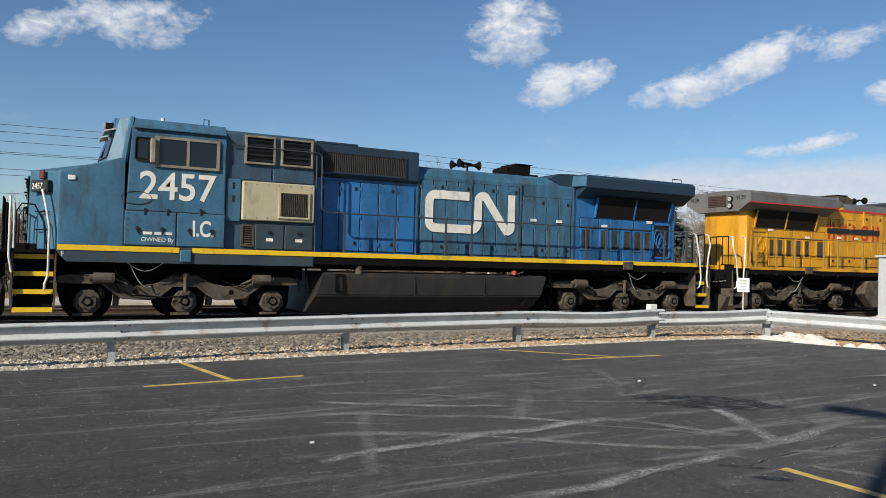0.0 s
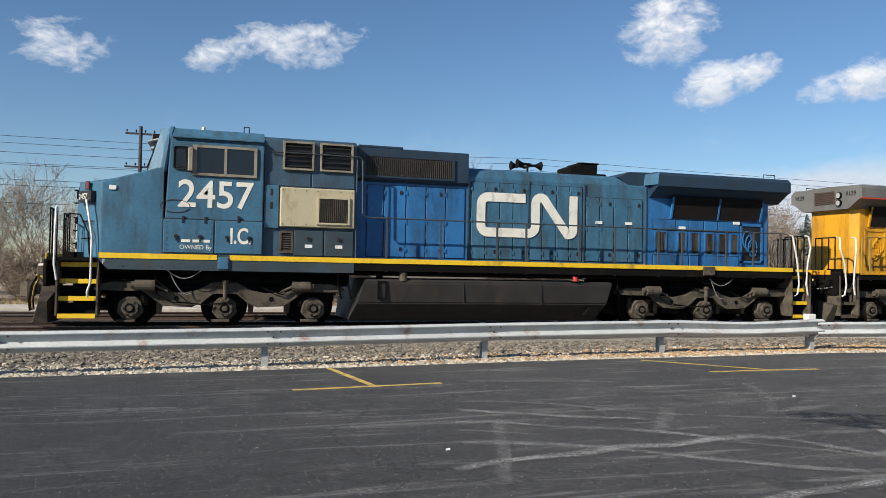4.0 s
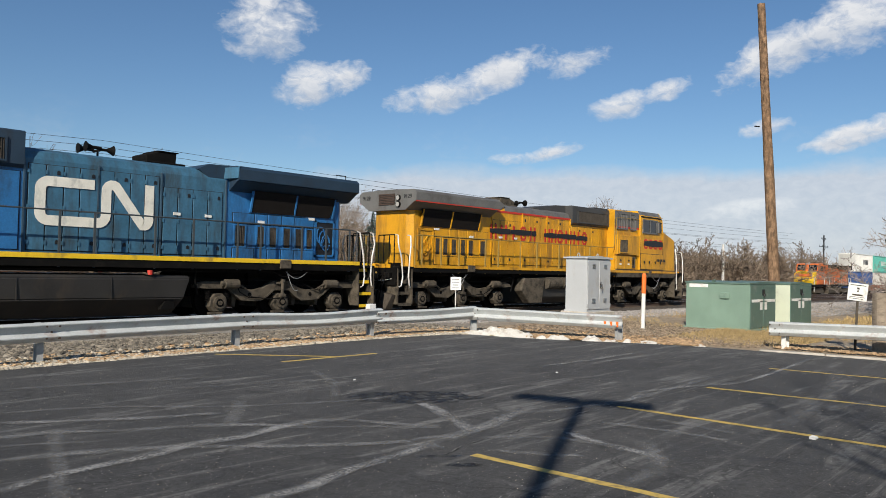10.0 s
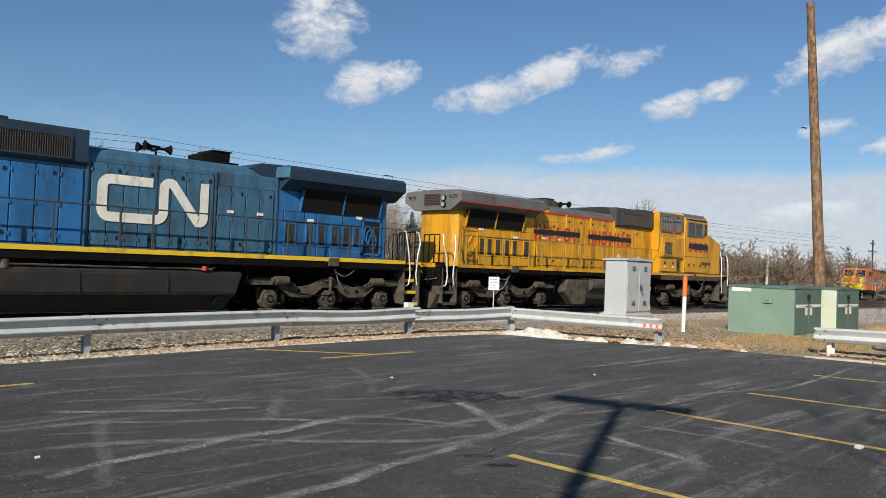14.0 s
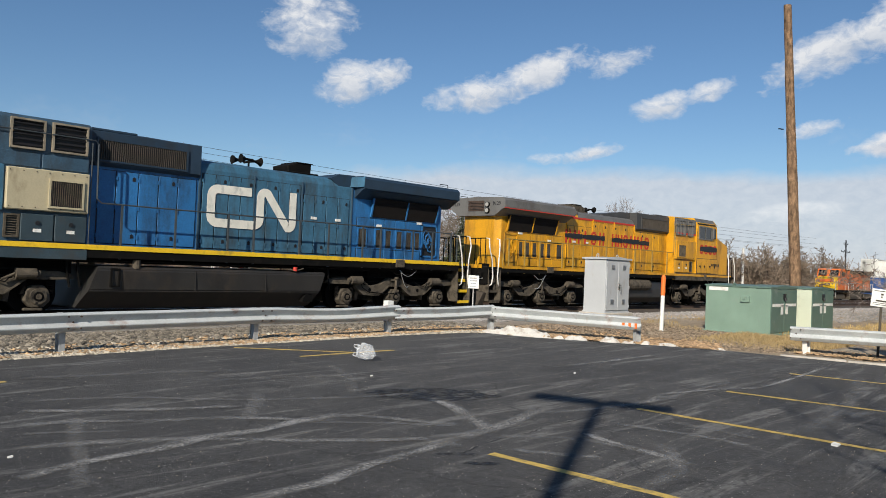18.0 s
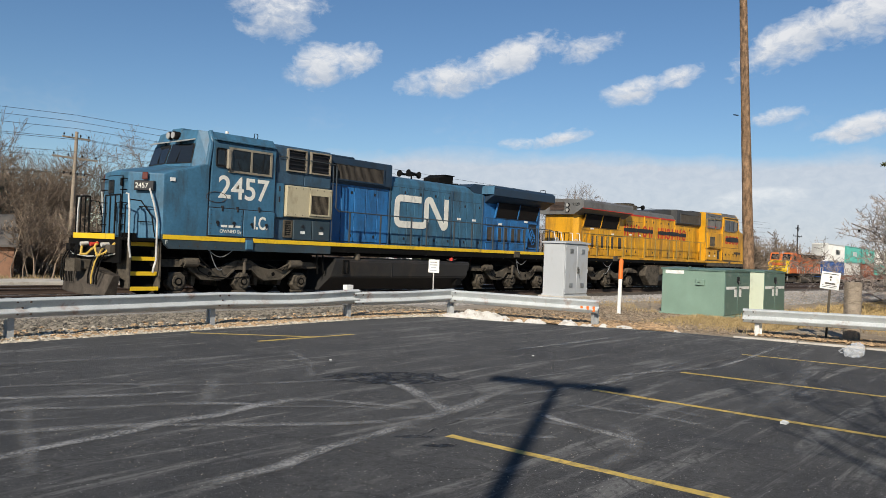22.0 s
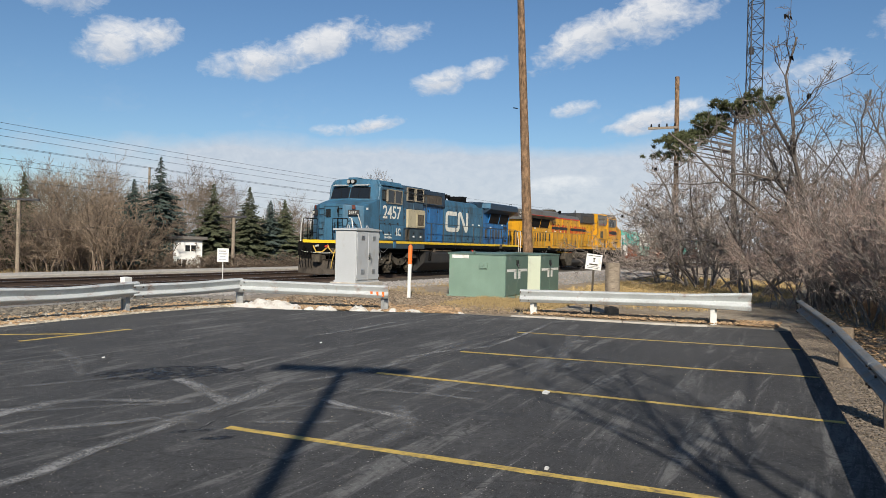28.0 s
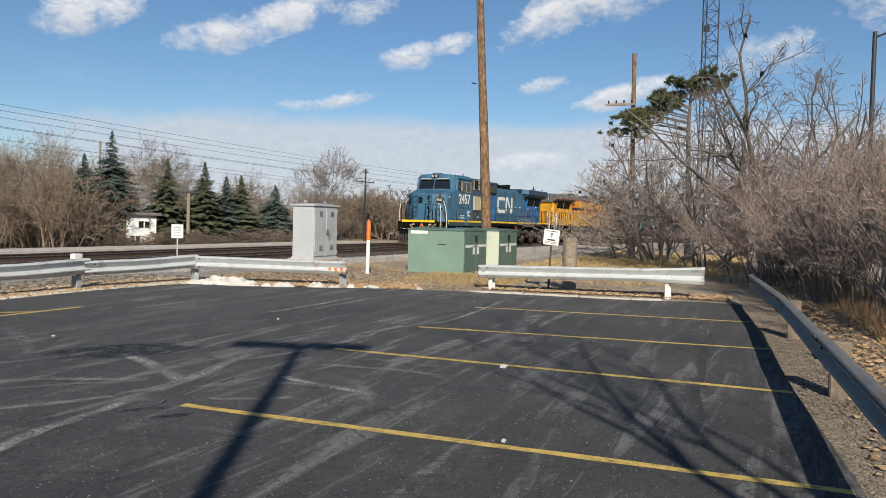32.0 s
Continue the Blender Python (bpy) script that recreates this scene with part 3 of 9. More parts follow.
def cloud_material():
    """Drifting cumulus and a low bank, thin enough to let the sky through between them."""
    m = bpy.data.materials.new("cloud")
    m.use_nodes = True
    t = m.node_tree
    t.nodes.clear()

    def op(kind, p, q=None, clamp=False):
        n = t.nodes.new("ShaderNodeMath")
        n.operation, n.use_clamp = kind, clamp
        for i, v in enumerate((p, q)):
            if isinstance(v, (int, float)):
                n.inputs[i].default_value = v
            elif v is not None:
                t.links.new(v, n.inputs[i])
        return n.outputs[0]

    def fog(vec, scale, detail, rough, dist=0.0):
        n = t.nodes.new("ShaderNodeTexNoise")
        for k, v in (("Scale", scale), ("Detail", detail), ("Roughness", rough), ("Distortion", dist)):
            n.inputs[k].default_value = v
        t.links.new(vec, n.inputs["Vector"])
        return n.outputs[0]

    co = t.nodes.new("ShaderNodeTexCoord")
    unit = t.nodes.new("ShaderNodeVectorMath")
    unit.operation = "NORMALIZE"
    t.links.new(co.outputs["Object"], unit.inputs[0])
    sep = t.nodes.new("ShaderNodeSeparateXYZ")
    t.links.new(unit.outputs[0], sep.inputs[0])
    az = op("MULTIPLY", op("ARCTAN2", sep.outputs[0], sep.outputs[1]), 57.2958)
    el = op("MULTIPLY", op("ARCSINE", sep.outputs[2]), 57.2958)
    flat = t.nodes.new("ShaderNodeCombineXYZ")
    t.links.new(op("MULTIPLY", az, 0.1), flat.inputs[0])
    t.links.new(op("MULTIPLY", el, 0.16), flat.inputs[1])
    puff = fog(flat.outputs[0], 3.4, 10, 0.60, 0.35)
    fine = fog(flat.outputs[0], 11.0, 8, 0.62, 0.6)
    broad = fog(flat.outputs[0], 1.1, 7, 0.58)
    total, lift = None, None
    for a, e, la, le, slope, weight in CLOUDS:
        da = op("SUBTRACT", az, a)
        de = op("DIVIDE", op("SUBTRACT", op("SUBTRACT", el, e), op("MULTIPLY", da, slope)), le)
        q = op("ADD", op("POWER", op("ABSOLUTE", op("DIVIDE", da, la)), 2.0), op("POWER", op("ABSOLUTE", de), 2.0))
        k = op("MULTIPLY", op("SUBTRACT", 1.0, op("MULTIPLY", q, 0.55), True), weight)
        h = op("MULTIPLY", k, de)
        total = k if total is None else op("MAXIMUM", total, k)
        lift = h if lift is None else op("ADD", lift, h)
    body = op("ADD", op("MULTIPLY", total, 0.95), op("ADD", op("MULTIPLY", op("SUBTRACT", puff, 0.5), 1.9), op("MULTIPLY", op("SUBTRACT", fine, 0.5), 0.8)))
    body = op("MULTIPLY", op("MULTIPLY", op("SUBTRACT", body, 0.34), 1.4, True), op("MULTIPLY", total, 3.0, True))
    bank = op("MULTIPLY", op("SUBTRACT", 8.6, el), 0.42, True)
    bank = op("MULTIPLY", bank, op("MULTIPLY", op("SUBTRACT", az, 25.0), 0.05, True))
    bank = op("ADD", op("MULTIPLY", bank, 1.3), op("ADD", op("MULTIPLY", op("SUBTRACT", broad, 0.5), 1.2), op("MULTIPLY", op("SUBTRACT", puff, 0.5), 0.6)))
    bank = op("MULTIPLY", op("MULTIPLY", op("SUBTRACT", bank, 0.42), 1.5, True), 0.86)
    wisp = op("MULTIPLY", op("MULTIPLY", op("SUBTRACT", 12.0, el), 0.12, True), op("MULTIPLY", op("SUBTRACT", op("ADD", broad, op("MULTIPLY", fine, 0.35)), 0.72), 1.6, True))
    cover = op("MAXIMUM", op("MULTIPLY", body, 0.96), op("MAXIMUM", bank, wisp))
    cover = op("MULTIPLY", cover, op("MULTIPLY", op("ADD", el, 1.2), 0.6, True))
    # grey bellies, white tops
    light = op("ADD", 0.52, op("ADD", op("MULTIPLY", lift, 0.55), op("MULTIPLY", op("SUBTRACT", fine, 0.5), 1.0)), True)
    light = op("MULTIPLY", light, op("ADD", 0.55, op("MULTIPLY", total, 0.9), True))
    tone = t.nodes.new("ShaderNodeValToRGB")
    tone.color_ramp.elements[0].position, tone.color_ramp.elements[0].color = 0.12, (0.48, 0.53, 0.61, 1)
    tone.color_ramp.elements[1].position, tone.color_ramp.elements[1].color = 0.80, (0.74, 0.75, 0.77, 1)
    t.links.new(light, tone.inputs[0])
    em, tr, mx, res = (t.nodes.new("ShaderNode" + k) for k in ("Emission", "BsdfTransparent", "MixShader", "OutputMaterial"))
    t.links.new(tone.outputs[0], em.inputs[0])
    t.links.new(cover, mx.inputs[0])
    t.links.new(tr.outputs[0], mx.inputs[1])
    t.links.new(em.outputs[0], mx.inputs[2])
    t.links.new(mx.outputs[0], res.inputs[0])
    return m


def build_clouds():
    R = 3600.0
    bm = B()
    rows = [[bm.verts.new((R * math.cos(radians(e)) * math.sin(radians(a)), R * math.cos(radians(e)) * math.cos(radians(a)), R * math.sin(radians(e)))) for a in range(-50, 121, 5)] for e in range(-2, 27, 4)]
    for p, q in zip(rows, rows[1:]):
        for i in range(len(p) - 1):
            bm.faces.new((p[i], p[i + 1], q[i + 1], q[i]))
    return tagged(part("backdrop_clouds", bm, cloud_material(), smooth=True), "white cumulus and a low grey cloud bank", "clouds", kind="structure")


cloud_layer = build_clouds()

# ---- railway ----
def build_track(name, y, x0, x1, zr, ties_near, label):
    t = thing(name, label, "railway track", kind="structure")
    prof = [(-0.07, -0.17), (0.07, -0.17), (0.07, -0.15), (0.012, -0.13), (0.012, -0.045), (0.036, -0.035), (0.036, -0.004), (0.028, 0), (-0.028, 0), (-0.036, -0.004), (-0.036, -0.035), (-0.012, -0.045), (-0.012, -0.13), (-0.07, -0.15)]
    for s in (-0.755, 0.755):
        bm = B()
        run = [x0] + [BEND_X + 4.0 * k for k in range(int((x1 - BEND_X) / 4) + 1)]

        def sweep(outline):
            rings = []
            for q in run:
                px_, py_, a_ = track_at(q)
                rings.append([bm.verts.new((px_ - math.sin(a_) * (y - YT + s + a), py_ + math.cos(a_) * (y - YT + s + a), zr + b)) for a, b in outline])
            for r0, r1 in zip(rings, rings[1:]):
                for i in range(len(outline)):
                    bm.faces.new((r0[i], r1[i], r1[(i + 1) % len(outline)], r0[(i + 1) % len(outline)]))
        sweep(prof)
        part("rail", bm, M["rail"], t, "rusty steel rail")
        bm = B()
        sweep([(-0.027, -0.002), (0.027, -0.002), (0.027, 0.0025), (-0.027, 0.0025)])
        part("railhead", bm, M["tread"], t, "polished running surface")
    bm = B()
    prism(bm, [(-0.11, -0.09), (0.11, -0.09), (0.115, 0.08), (0.10, 0.09), (-0.10, 0.09), (-0.115, 0.08)], 1, -1.3, 1.3)
    me = mesh_of("tie", bm, M["tie"])
    n = int((ties_near[1] - ties_near[0]) / 0.55)
    for i in range(n):
        o = part("tie", me, None, t)
        px_, py_, a_ = track_at(ties_near[0] + i * 0.55 + random.uniform(-0.03, 0.03))
        o.matrix_basis = pose(px_ - math.sin(a_) * (y - YT), py_ + math.cos(a_) * (y - YT), zr - 0.255, 0, 0, math.degrees(a_) + random.uniform(-1, 1))
    # shoulder of ballast
    bm = B()
    xs = np.arange(x0, x1 + 0.1, (x1 - x0) / 240)
    sec = [(-3.4, -0.42), (-2.9, -0.30), (-1.9, -0.20), (-1.45, -0.175), (-0.9, -0.185), (0, -0.19), (0.9, -0.185), (1.45, -0.175), (1.9, -0.2), (2.9, -0.3), (3.4, -0.42)]
    rows = []
    for x in xs:
        px_, py_, a_ = track_at(float(x))
        rows.append([bm.verts.new((px_ - math.sin(a_) * (y - YT + a), py_ + math.cos(a_) * (y - YT + a), zr + b + 0.025 * noise.noise((x * 1.7, a * 2.0, y)))) for a, b in sec])
    for a, b in zip(rows, rows[1:]):
        for i in range(len(sec) - 1):
            bm.faces.new((a[i], b[i], b[i + 1], a[i + 1]))
    part("ballast_bed", bm, M["trackbed"], t)


build_track("track_near", YT, -60, 190, ZR, (8, 48), "near railway track on grey ballast with timber ties")
build_track("track_far", YT + 4.3, -60, 190, ZR, (8, 40), "second railway track on grey ballast")


def scatter(name, mat, label, category, n, place, size, seed, flat=0.7):
    """Loose stones or leaves as one piece of stuff."""
    rnd = random.Random(seed)
    verts, faces = [], []
    for _ in range(n):
        x, y, z = place(rnd)
        s = size * rnd.uniform(0.5, 1.4)
        k = len(verts)
        turn = Euler((rnd.uniform(0, 6), rnd.uniform(0, 6), rnd.uniform(0, 6))).to_matrix()
        for q in ((1, 0, 0), (-1, 0, 0), (0, 1, 0), (0, -1, 0), (0, 0, 1), (0, 0, -1)):
            v = turn @ (Vector(q) * s * rnd.uniform(0.6, 1.1))
            verts.append((x + v.x, y + v.y, z + v.z * flat))
        for a in ((0, 2, 4), (2, 1, 4), (1, 3, 4), (3, 0, 4), (2, 0, 5), (1, 2, 5), (3, 1, 5), (0, 3, 5)):
            faces.append([k + i for i in a])
    me = bpy.data.meshes.new(name)
    me.from_pydata(verts, [], faces)
    me.materials.append(mat)
    return tagged(new(name, me), label, category, kind="stuff")


def gravel_strip(rnd):
    x = rnd.uniform(-14, 15.5)
    y = 12.55 + abs(rnd.gauss(0, 0.55)) - max(0, x - 13) * 0.3
    return x, y, ground_z(x, y) - 0.01


scatter("gravel", M["stone"], "pale crushed limestone along the asphalt edge", "gravel", 13000, gravel_strip, 0.06, 3)


def rubble_strip(rnd):
    x = rnd.uniform(-14, 15.5)
    y = 12.95 + rnd.uniform(0, 4.4) - max(0, x - 13) * 0.3
    return x, y, ground_z(x, y) - 0.015


scatter("rubble", M["rubble"], "grey-brown flat rubble between the guard rail and the track", "gravel", 22000, rubble_strip, 0.075, 6, 0.55)


def shoulder(rnd):
    x = rnd.uniform(16, 62)
    y = rnd.uniform(16.3, 19.6)
    return x, y - bend_drop(x), ZR - 0.24 - 0.04 * (19.6 - y) + 0.01


scatter("ballast_stones", M["ballast"], "loose grey ballast stones beside the track", "gravel", 9000, shoulder, 0.045, 4)

# ---- locomotives ----
AXLES = ((0.92, 3.04, 5.16), (14.4, 16.52, 18.64))
RAIL_POSTS = (6.93, 8.36, 9.91, 10.74, 12.31, 13.40, 14.78, 15.55, 17.03, 17.97, 18.93)


def band(bm, pts, w, y0, y1):
    """A flat band of width w along points (x, z), one piece."""
    P = [Vector(p) for p in pts]
    L, R = [], []
    for i, p in enumerate(P):
        a = (p - P[i - 1]).normalized() if i else None
        b = (P[i + 1] - p).normalized() if i < len(P) - 1 else None
        d = ((a or b) + (b or a)).normalized()
        n = Vector((-d.y, d.x))
        k = 1 / max(n.dot(Vector((-(b or a).y, (b or a).x))), 0.6)
        L.append(p + n * w / 2 * k)
        R.append(p - n * w / 2 * k)
    rows = [[bm.verts.new((q.x, y, q.y)) for q, y in ((l, y0), (r, y0), (r, y1), (l, y1))] for l, r in zip(L, R)]
    for a, b in zip(rows, rows[1:]):
        for i in range(4):
            bm.faces.new((a[i], a[(i + 1) % 4], b[(i + 1) % 4], b[i]))
    bm.faces.new(rows[0])
    bm.faces.new(rows[-1][::-1])


def arc(cx, cz, r, a0, a1, n=6):
    return [(cx + r * math.cos(radians(a0 + (a1 - a0) * i / n)), cz + r * math.sin(radians(a0 + (a1 - a0) * i / n))) for i in range(n + 1)]


def louvre_panel(parent, name, x0, x1, z0, z1, y, s, mat, frame_mat, n, upright=True, depth=0.05):
    """A framed opening with slats; y is the wall's face, s the side."""
    bm = B()
    t = 0.045
    for a, b in (((x0, z0), (x1, z0 + t)), ((x0, z1 - t), (x1, z1)), ((x0, z0 + t), (x0 + t, z1 - t)), ((x1 - t, z0 + t), (x1, z1 - t))):
        box(bm, (a[0], min(y, y + s * depth), a[1]), (b[0], max(y, y + s * depth), b[1]))
    p = part(name, bm, frame_mat, parent)
    # thin black sheet on the closed wall paints the dark inside of the opening
    bm = B()
    box(bm, (x0 + t, min(y + s * 0.002, y + s * 0.006), z0 + t), (x1 - t, max(y + s * 0.002, y + s * 0.006), z1 - t))
    part("backing", bm, M["blackpaint"], p)
    bm = B()
    for i in range(n):
        k = (i + 0.5) / n
        if upright:
            x = x0 + t + (x1 - x0 - 2 * t) * k
            w = (x1 - x0 - 2 * t) / n * 0.3
            box(bm, (x - w / 2, min(y + s * 0.008, y + s * depth * 0.85), z0 + t), (x + w / 2, max(y + s * 0.008, y + s * depth * 0.85), z1 - t))
        else:
            z = z0 + t + (z1 - z0 - 2 * t) * k
            h = (z1 - z0 - 2 * t) / n
            prism(bm, [(y + s * 0.01, z - h * 0.1), (y + s * 0.01, z + h * 0.3), (y + s * depth * 0.8, z - h * 0.1), (y + s * depth * 0.8, z - h * 0.22)], 0, x0 + t, x1 - t)
    part("slat_pack", bm, mat, p)
    return p


def hood_doors(parent, xs, z0, z1, y, s, mat, detail=True, name="hood_door"):
    """Side doors of a hood: one pressed panel each, with hinges and a latch."""
    bm = B()
    box(bm, (xs[0] - 0.01, min(y, y + s * 0.005), z0 - 0.015), (xs[-1] + 0.01, max(y, y + s * 0.005), z1 + 0.015))
    part("door_seal", bm, M["blackpaint"], parent)
    for i, (a, b) in enumerate(zip(xs, xs[1:])):
        bm = B()
        box(bm, (a + 0.016, min(y, y + s * 0.03), z0), (b - 0.016, max(y, y + s * 0.03), z1), 0.006)
        d = part(name, bm, mat, parent)
        if not detail:
            continue
        for z in (z0 + 0.18, (z0 + z1) / 2, z1 - 0.18):
            bm = B()
            box(bm, (a - 0.012, min(y + s * 0.02, y + s * 0.05), z - 0.05), (a + 0.03, max(y + s * 0.02, y + s * 0.05), z + 0.05))
            part("hinge", bm, mat, d)
        for z in (z0 + 0.20, z1 - 0.17) if i % 2 else ():
            bm = B()
            prism(bm, [(b - 0.17, z - 0.05), (b - 0.09, z - 0.05), (b - 0.09, z + 0.03), (b - 0.13, z + 0.06), (b - 0.17, z + 0.03)], 1, *sorted((y + s * 0.028, y + s * 0.042)))
            part("latch", bm, M["blackpaint"], d)


def build_truck(parent, axles, s_list=(-1, 1)):
    """A three-axle truck."""
    x1, x2, x3 = axles
    t = new("truck")
    t.parent = parent
    for x in axles:
        for s in (-1, 1):
            bm = B()
            tube(bm, [(x, s * 0.69, 0.535), (x, s * 0.72, 0.535)], 0.56, 28)
            tube(bm, [(x, s * 0.72, 0.535), (x, s * 0.83, 0.535)], 0.53, 28)
            tube(bm, [(x, s * 0.83, 0.535), (x, s * 0.86, 0.535)], 0.20, 16)
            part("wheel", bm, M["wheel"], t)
        bm = B()
        tube(bm, [(x, -0.7, 0.535), (x, 0.7, 0.535)], 0.1, 10)
        box(bm, (x - 0.38, -0.5, 0.28), (x + 0.38, 0.5, 0.85))
        part("axle", bm, M["truck"], t)
    for s in s_list:
        # cast side frame: arches over the axles, low beams between them
        top = [(x1 - 0.78, 0.98), (x1 - 0.45, 1.07), (x1 + 0.22, 1.07), (x1 + 0.60, 0.87), (x2 - 0.98, 0.82), (x2 - 0.64, 0.89), (x2 - 0.27, 1.09),
               (x2 + 0.27, 1.09), (x2 + 0.64, 0.89), (x2 + 0.98, 0.82), (x3 - 0.60, 0.87), (x3 - 0.22, 1.07), (x3 + 0.45, 1.07), (x3 + 0.78, 0.98)]
        low = [(x1 - 0.78, 0.88), (x1 - 0.40, 0.86), (x1 + 0.26, 0.86), (x1 + 0.52, 0.66), (x1 + 0.74, 0.51), (x2 - 0.76, 0.48), (x2 - 0.52, 0.60), (x2 - 0.28, 0.80),
               (x2 + 0.28, 0.80), (x2 + 0.52, 0.60), (x2 + 0.76, 0.48), (x3 - 0.74, 0.51), (x3 - 0.52, 0.66), (x3 - 0.26, 0.86), (x3 + 0.40, 0.86), (x3 + 0.78, 0.88)]
        bm = B()
        prism(bm, top + low[::-1], 1, *sorted((s * 1.02, s * 1.20)), bevel=0.02)
        f = part("side_frame", bm, M["truck"], t)
        # raised rim along the lower edge; black discs paint the dark of the pockets
        bm = B()
        band(bm, [(x, z + 0.03) for x, z in low], 0.05, *sorted((s * 1.195, s * 1.235)))
        part("frame_rim", bm, M["truck"], f)
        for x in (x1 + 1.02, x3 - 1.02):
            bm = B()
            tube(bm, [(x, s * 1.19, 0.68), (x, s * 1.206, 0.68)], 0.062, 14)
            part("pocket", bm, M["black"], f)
        for x in axles:
            bm = B()
            prism(bm, [(x - 0.14, 0.20), (x + 0.14, 0.20), (x + 0.29, 0.36), (x + 0.25, 0.60), (x + 0.12, 0.72), (x - 0.12, 0.72), (x - 0.25, 0.60), (x - 0.29, 0.36)], 1, *sorted((s * 0.95, s * 1.22)), bevel=0.02)
            tube(bm, [(x, s * 1.21, 0.46), (x, s * 1.29, 0.46)], 0.185, 18)
            for k in range(6):
                q = k * math.pi / 3
                tube(bm, [(x + 0.15 * math.cos(q), s * 1.285, 0.46 + 0.15 * math.sin(q)), (x + 0.15 * math.cos(q), s * 1.315, 0.46 + 0.15 * math.sin(q))], 0.022, 6)
            box(bm, (x - 0.30, min(s * 1.1, s * 1.24), 0.13), (x + 0.12, max(s * 1.1, s * 1.24), 0.19), 0.01)
            ab = part("axle_box", bm, M["truck"], t)
            # flat black disc on the cover, the shade of a hollow put in as colour
            bm = B()
            tube(bm, [(x, s * 1.292, 0.46), (x, s * 1.297, 0.46)], 0.115, 14)
            part("recess", bm, M["black"], ab)
            bm = B()
            tube(bm, [(x, s * 1.295, 0.46), (x, s * 1.325, 0.46)], 0.065, 12)
            part("axle_cap", bm, M["truck"], ab)
            for dx in (-0.30, 0.30):
                bm = B()
                tube(bm, [(x + dx + 0.075 * math.cos(k * math.pi / 4), s * 1.10 + 0.075 * math.sin(k * math.pi / 4), 0.50 + 0.0058 * k) for k in range(57)], 0.016, 5)
                part("spring", bm, M["black"], t)
        for x, d in ((x1 + 0.72, 1), (x3 - 0.72, -1)):
            bm = B()
            tube(bm, [(x - d * 0.62, s * 1.32, 1.0), (x - d * 0.18, s * 1.32, 1.0)], 0.13, 14)
            tube(bm, [(x - d * 0.70, s * 1.32, 1.0), (x - d * 0.60, s * 1.32, 1.0)], 0.085, 12)
            tube(bm, [(x - d * 0.18, s * 1.32, 1.0), (x + d * 0.1, s * 1.30, 0.86)], 0.03, 8)
            part("brake_cylinder", bm, M["truck"], t)
        bm = B()
        tube(bm, [(x2, s * 1.28, 1.12), (x2, s * 1.28, 0.62)], 0.05, 10)
        tube(bm, [(x2, s * 1.28, 1.14), (x2, s * 1.28, 1.06)], 0.08, 10)
        box(bm, (x2 - 0.11, min(s * 1.2, s * 1.33), 0.60), (x2 + 0.11, max(s * 1.2, s * 1.33), 0.70), 0.02)
        box(bm, (x2 - 0.20, min(s * 1.2, s * 1.27), 0.99), (x2 + 0.20, max(s * 1.2, s * 1.27), 1.05), 0.01)
        part("damper", bm, M["truck"], t)
        bm = B()
        tube(bm, [(x1 + 0.2, s * 1.26, 1.14), (x1 + 0.5, s * 1.30, 1.0), (x1 + 0.62, s * 1.30, 0.76), (x1 + 0.95, s * 1.27, 0.60), (x1 + 1.3, s * 1.27, 0.58)], 0.016, 6)
        tube(bm, [(x3 - 0.2, s * 1.26, 1.14), (x3 - 0.55, s * 1.31, 1.02), (x3 - 0.75, s * 1.31, 0.80), (x3 - 1.1, s * 1.27, 0.90), (x3 - 1.3, s * 1.22, 1.0)], 0.016, 6)
        tube(bm, [(x1 - 0.7, s * 1.24, 1.11), (x3 + 0.7, s * 1.24, 1.11)], 0.014, 6)
        tube(bm, [(x2 - 1.1, s * 1.30, 0.62), (x2 - 0.5, s * 1.30, 0.55), (x2 + 0.2, s * 1.30, 0.60)], 0.018, 6)
        part("brake_pipe", bm, M["black"], t)
        for x in (x1 + 0.62, x2 + 0.62, x3 - 0.62):
            bm = B()
            prism(bm, [(x - 0.06, 0.35), (x + 0.05, 0.32), (x + 0.09, 0.6), (x + 0.02, 0.75), (x - 0.05, 0.7)], 1, *sorted((s * 0.74, s * 0.98)))
            part("brake_shoe", bm, M["truck"], t)
    # bolster, plus added black blocks that keep the gap under the frame dark
    bm = B()
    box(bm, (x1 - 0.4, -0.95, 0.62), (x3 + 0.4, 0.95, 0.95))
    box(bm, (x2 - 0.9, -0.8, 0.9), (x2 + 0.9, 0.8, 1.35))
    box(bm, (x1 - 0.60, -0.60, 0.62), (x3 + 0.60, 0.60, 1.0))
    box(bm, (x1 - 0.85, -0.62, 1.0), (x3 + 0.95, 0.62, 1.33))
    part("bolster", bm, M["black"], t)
    return t


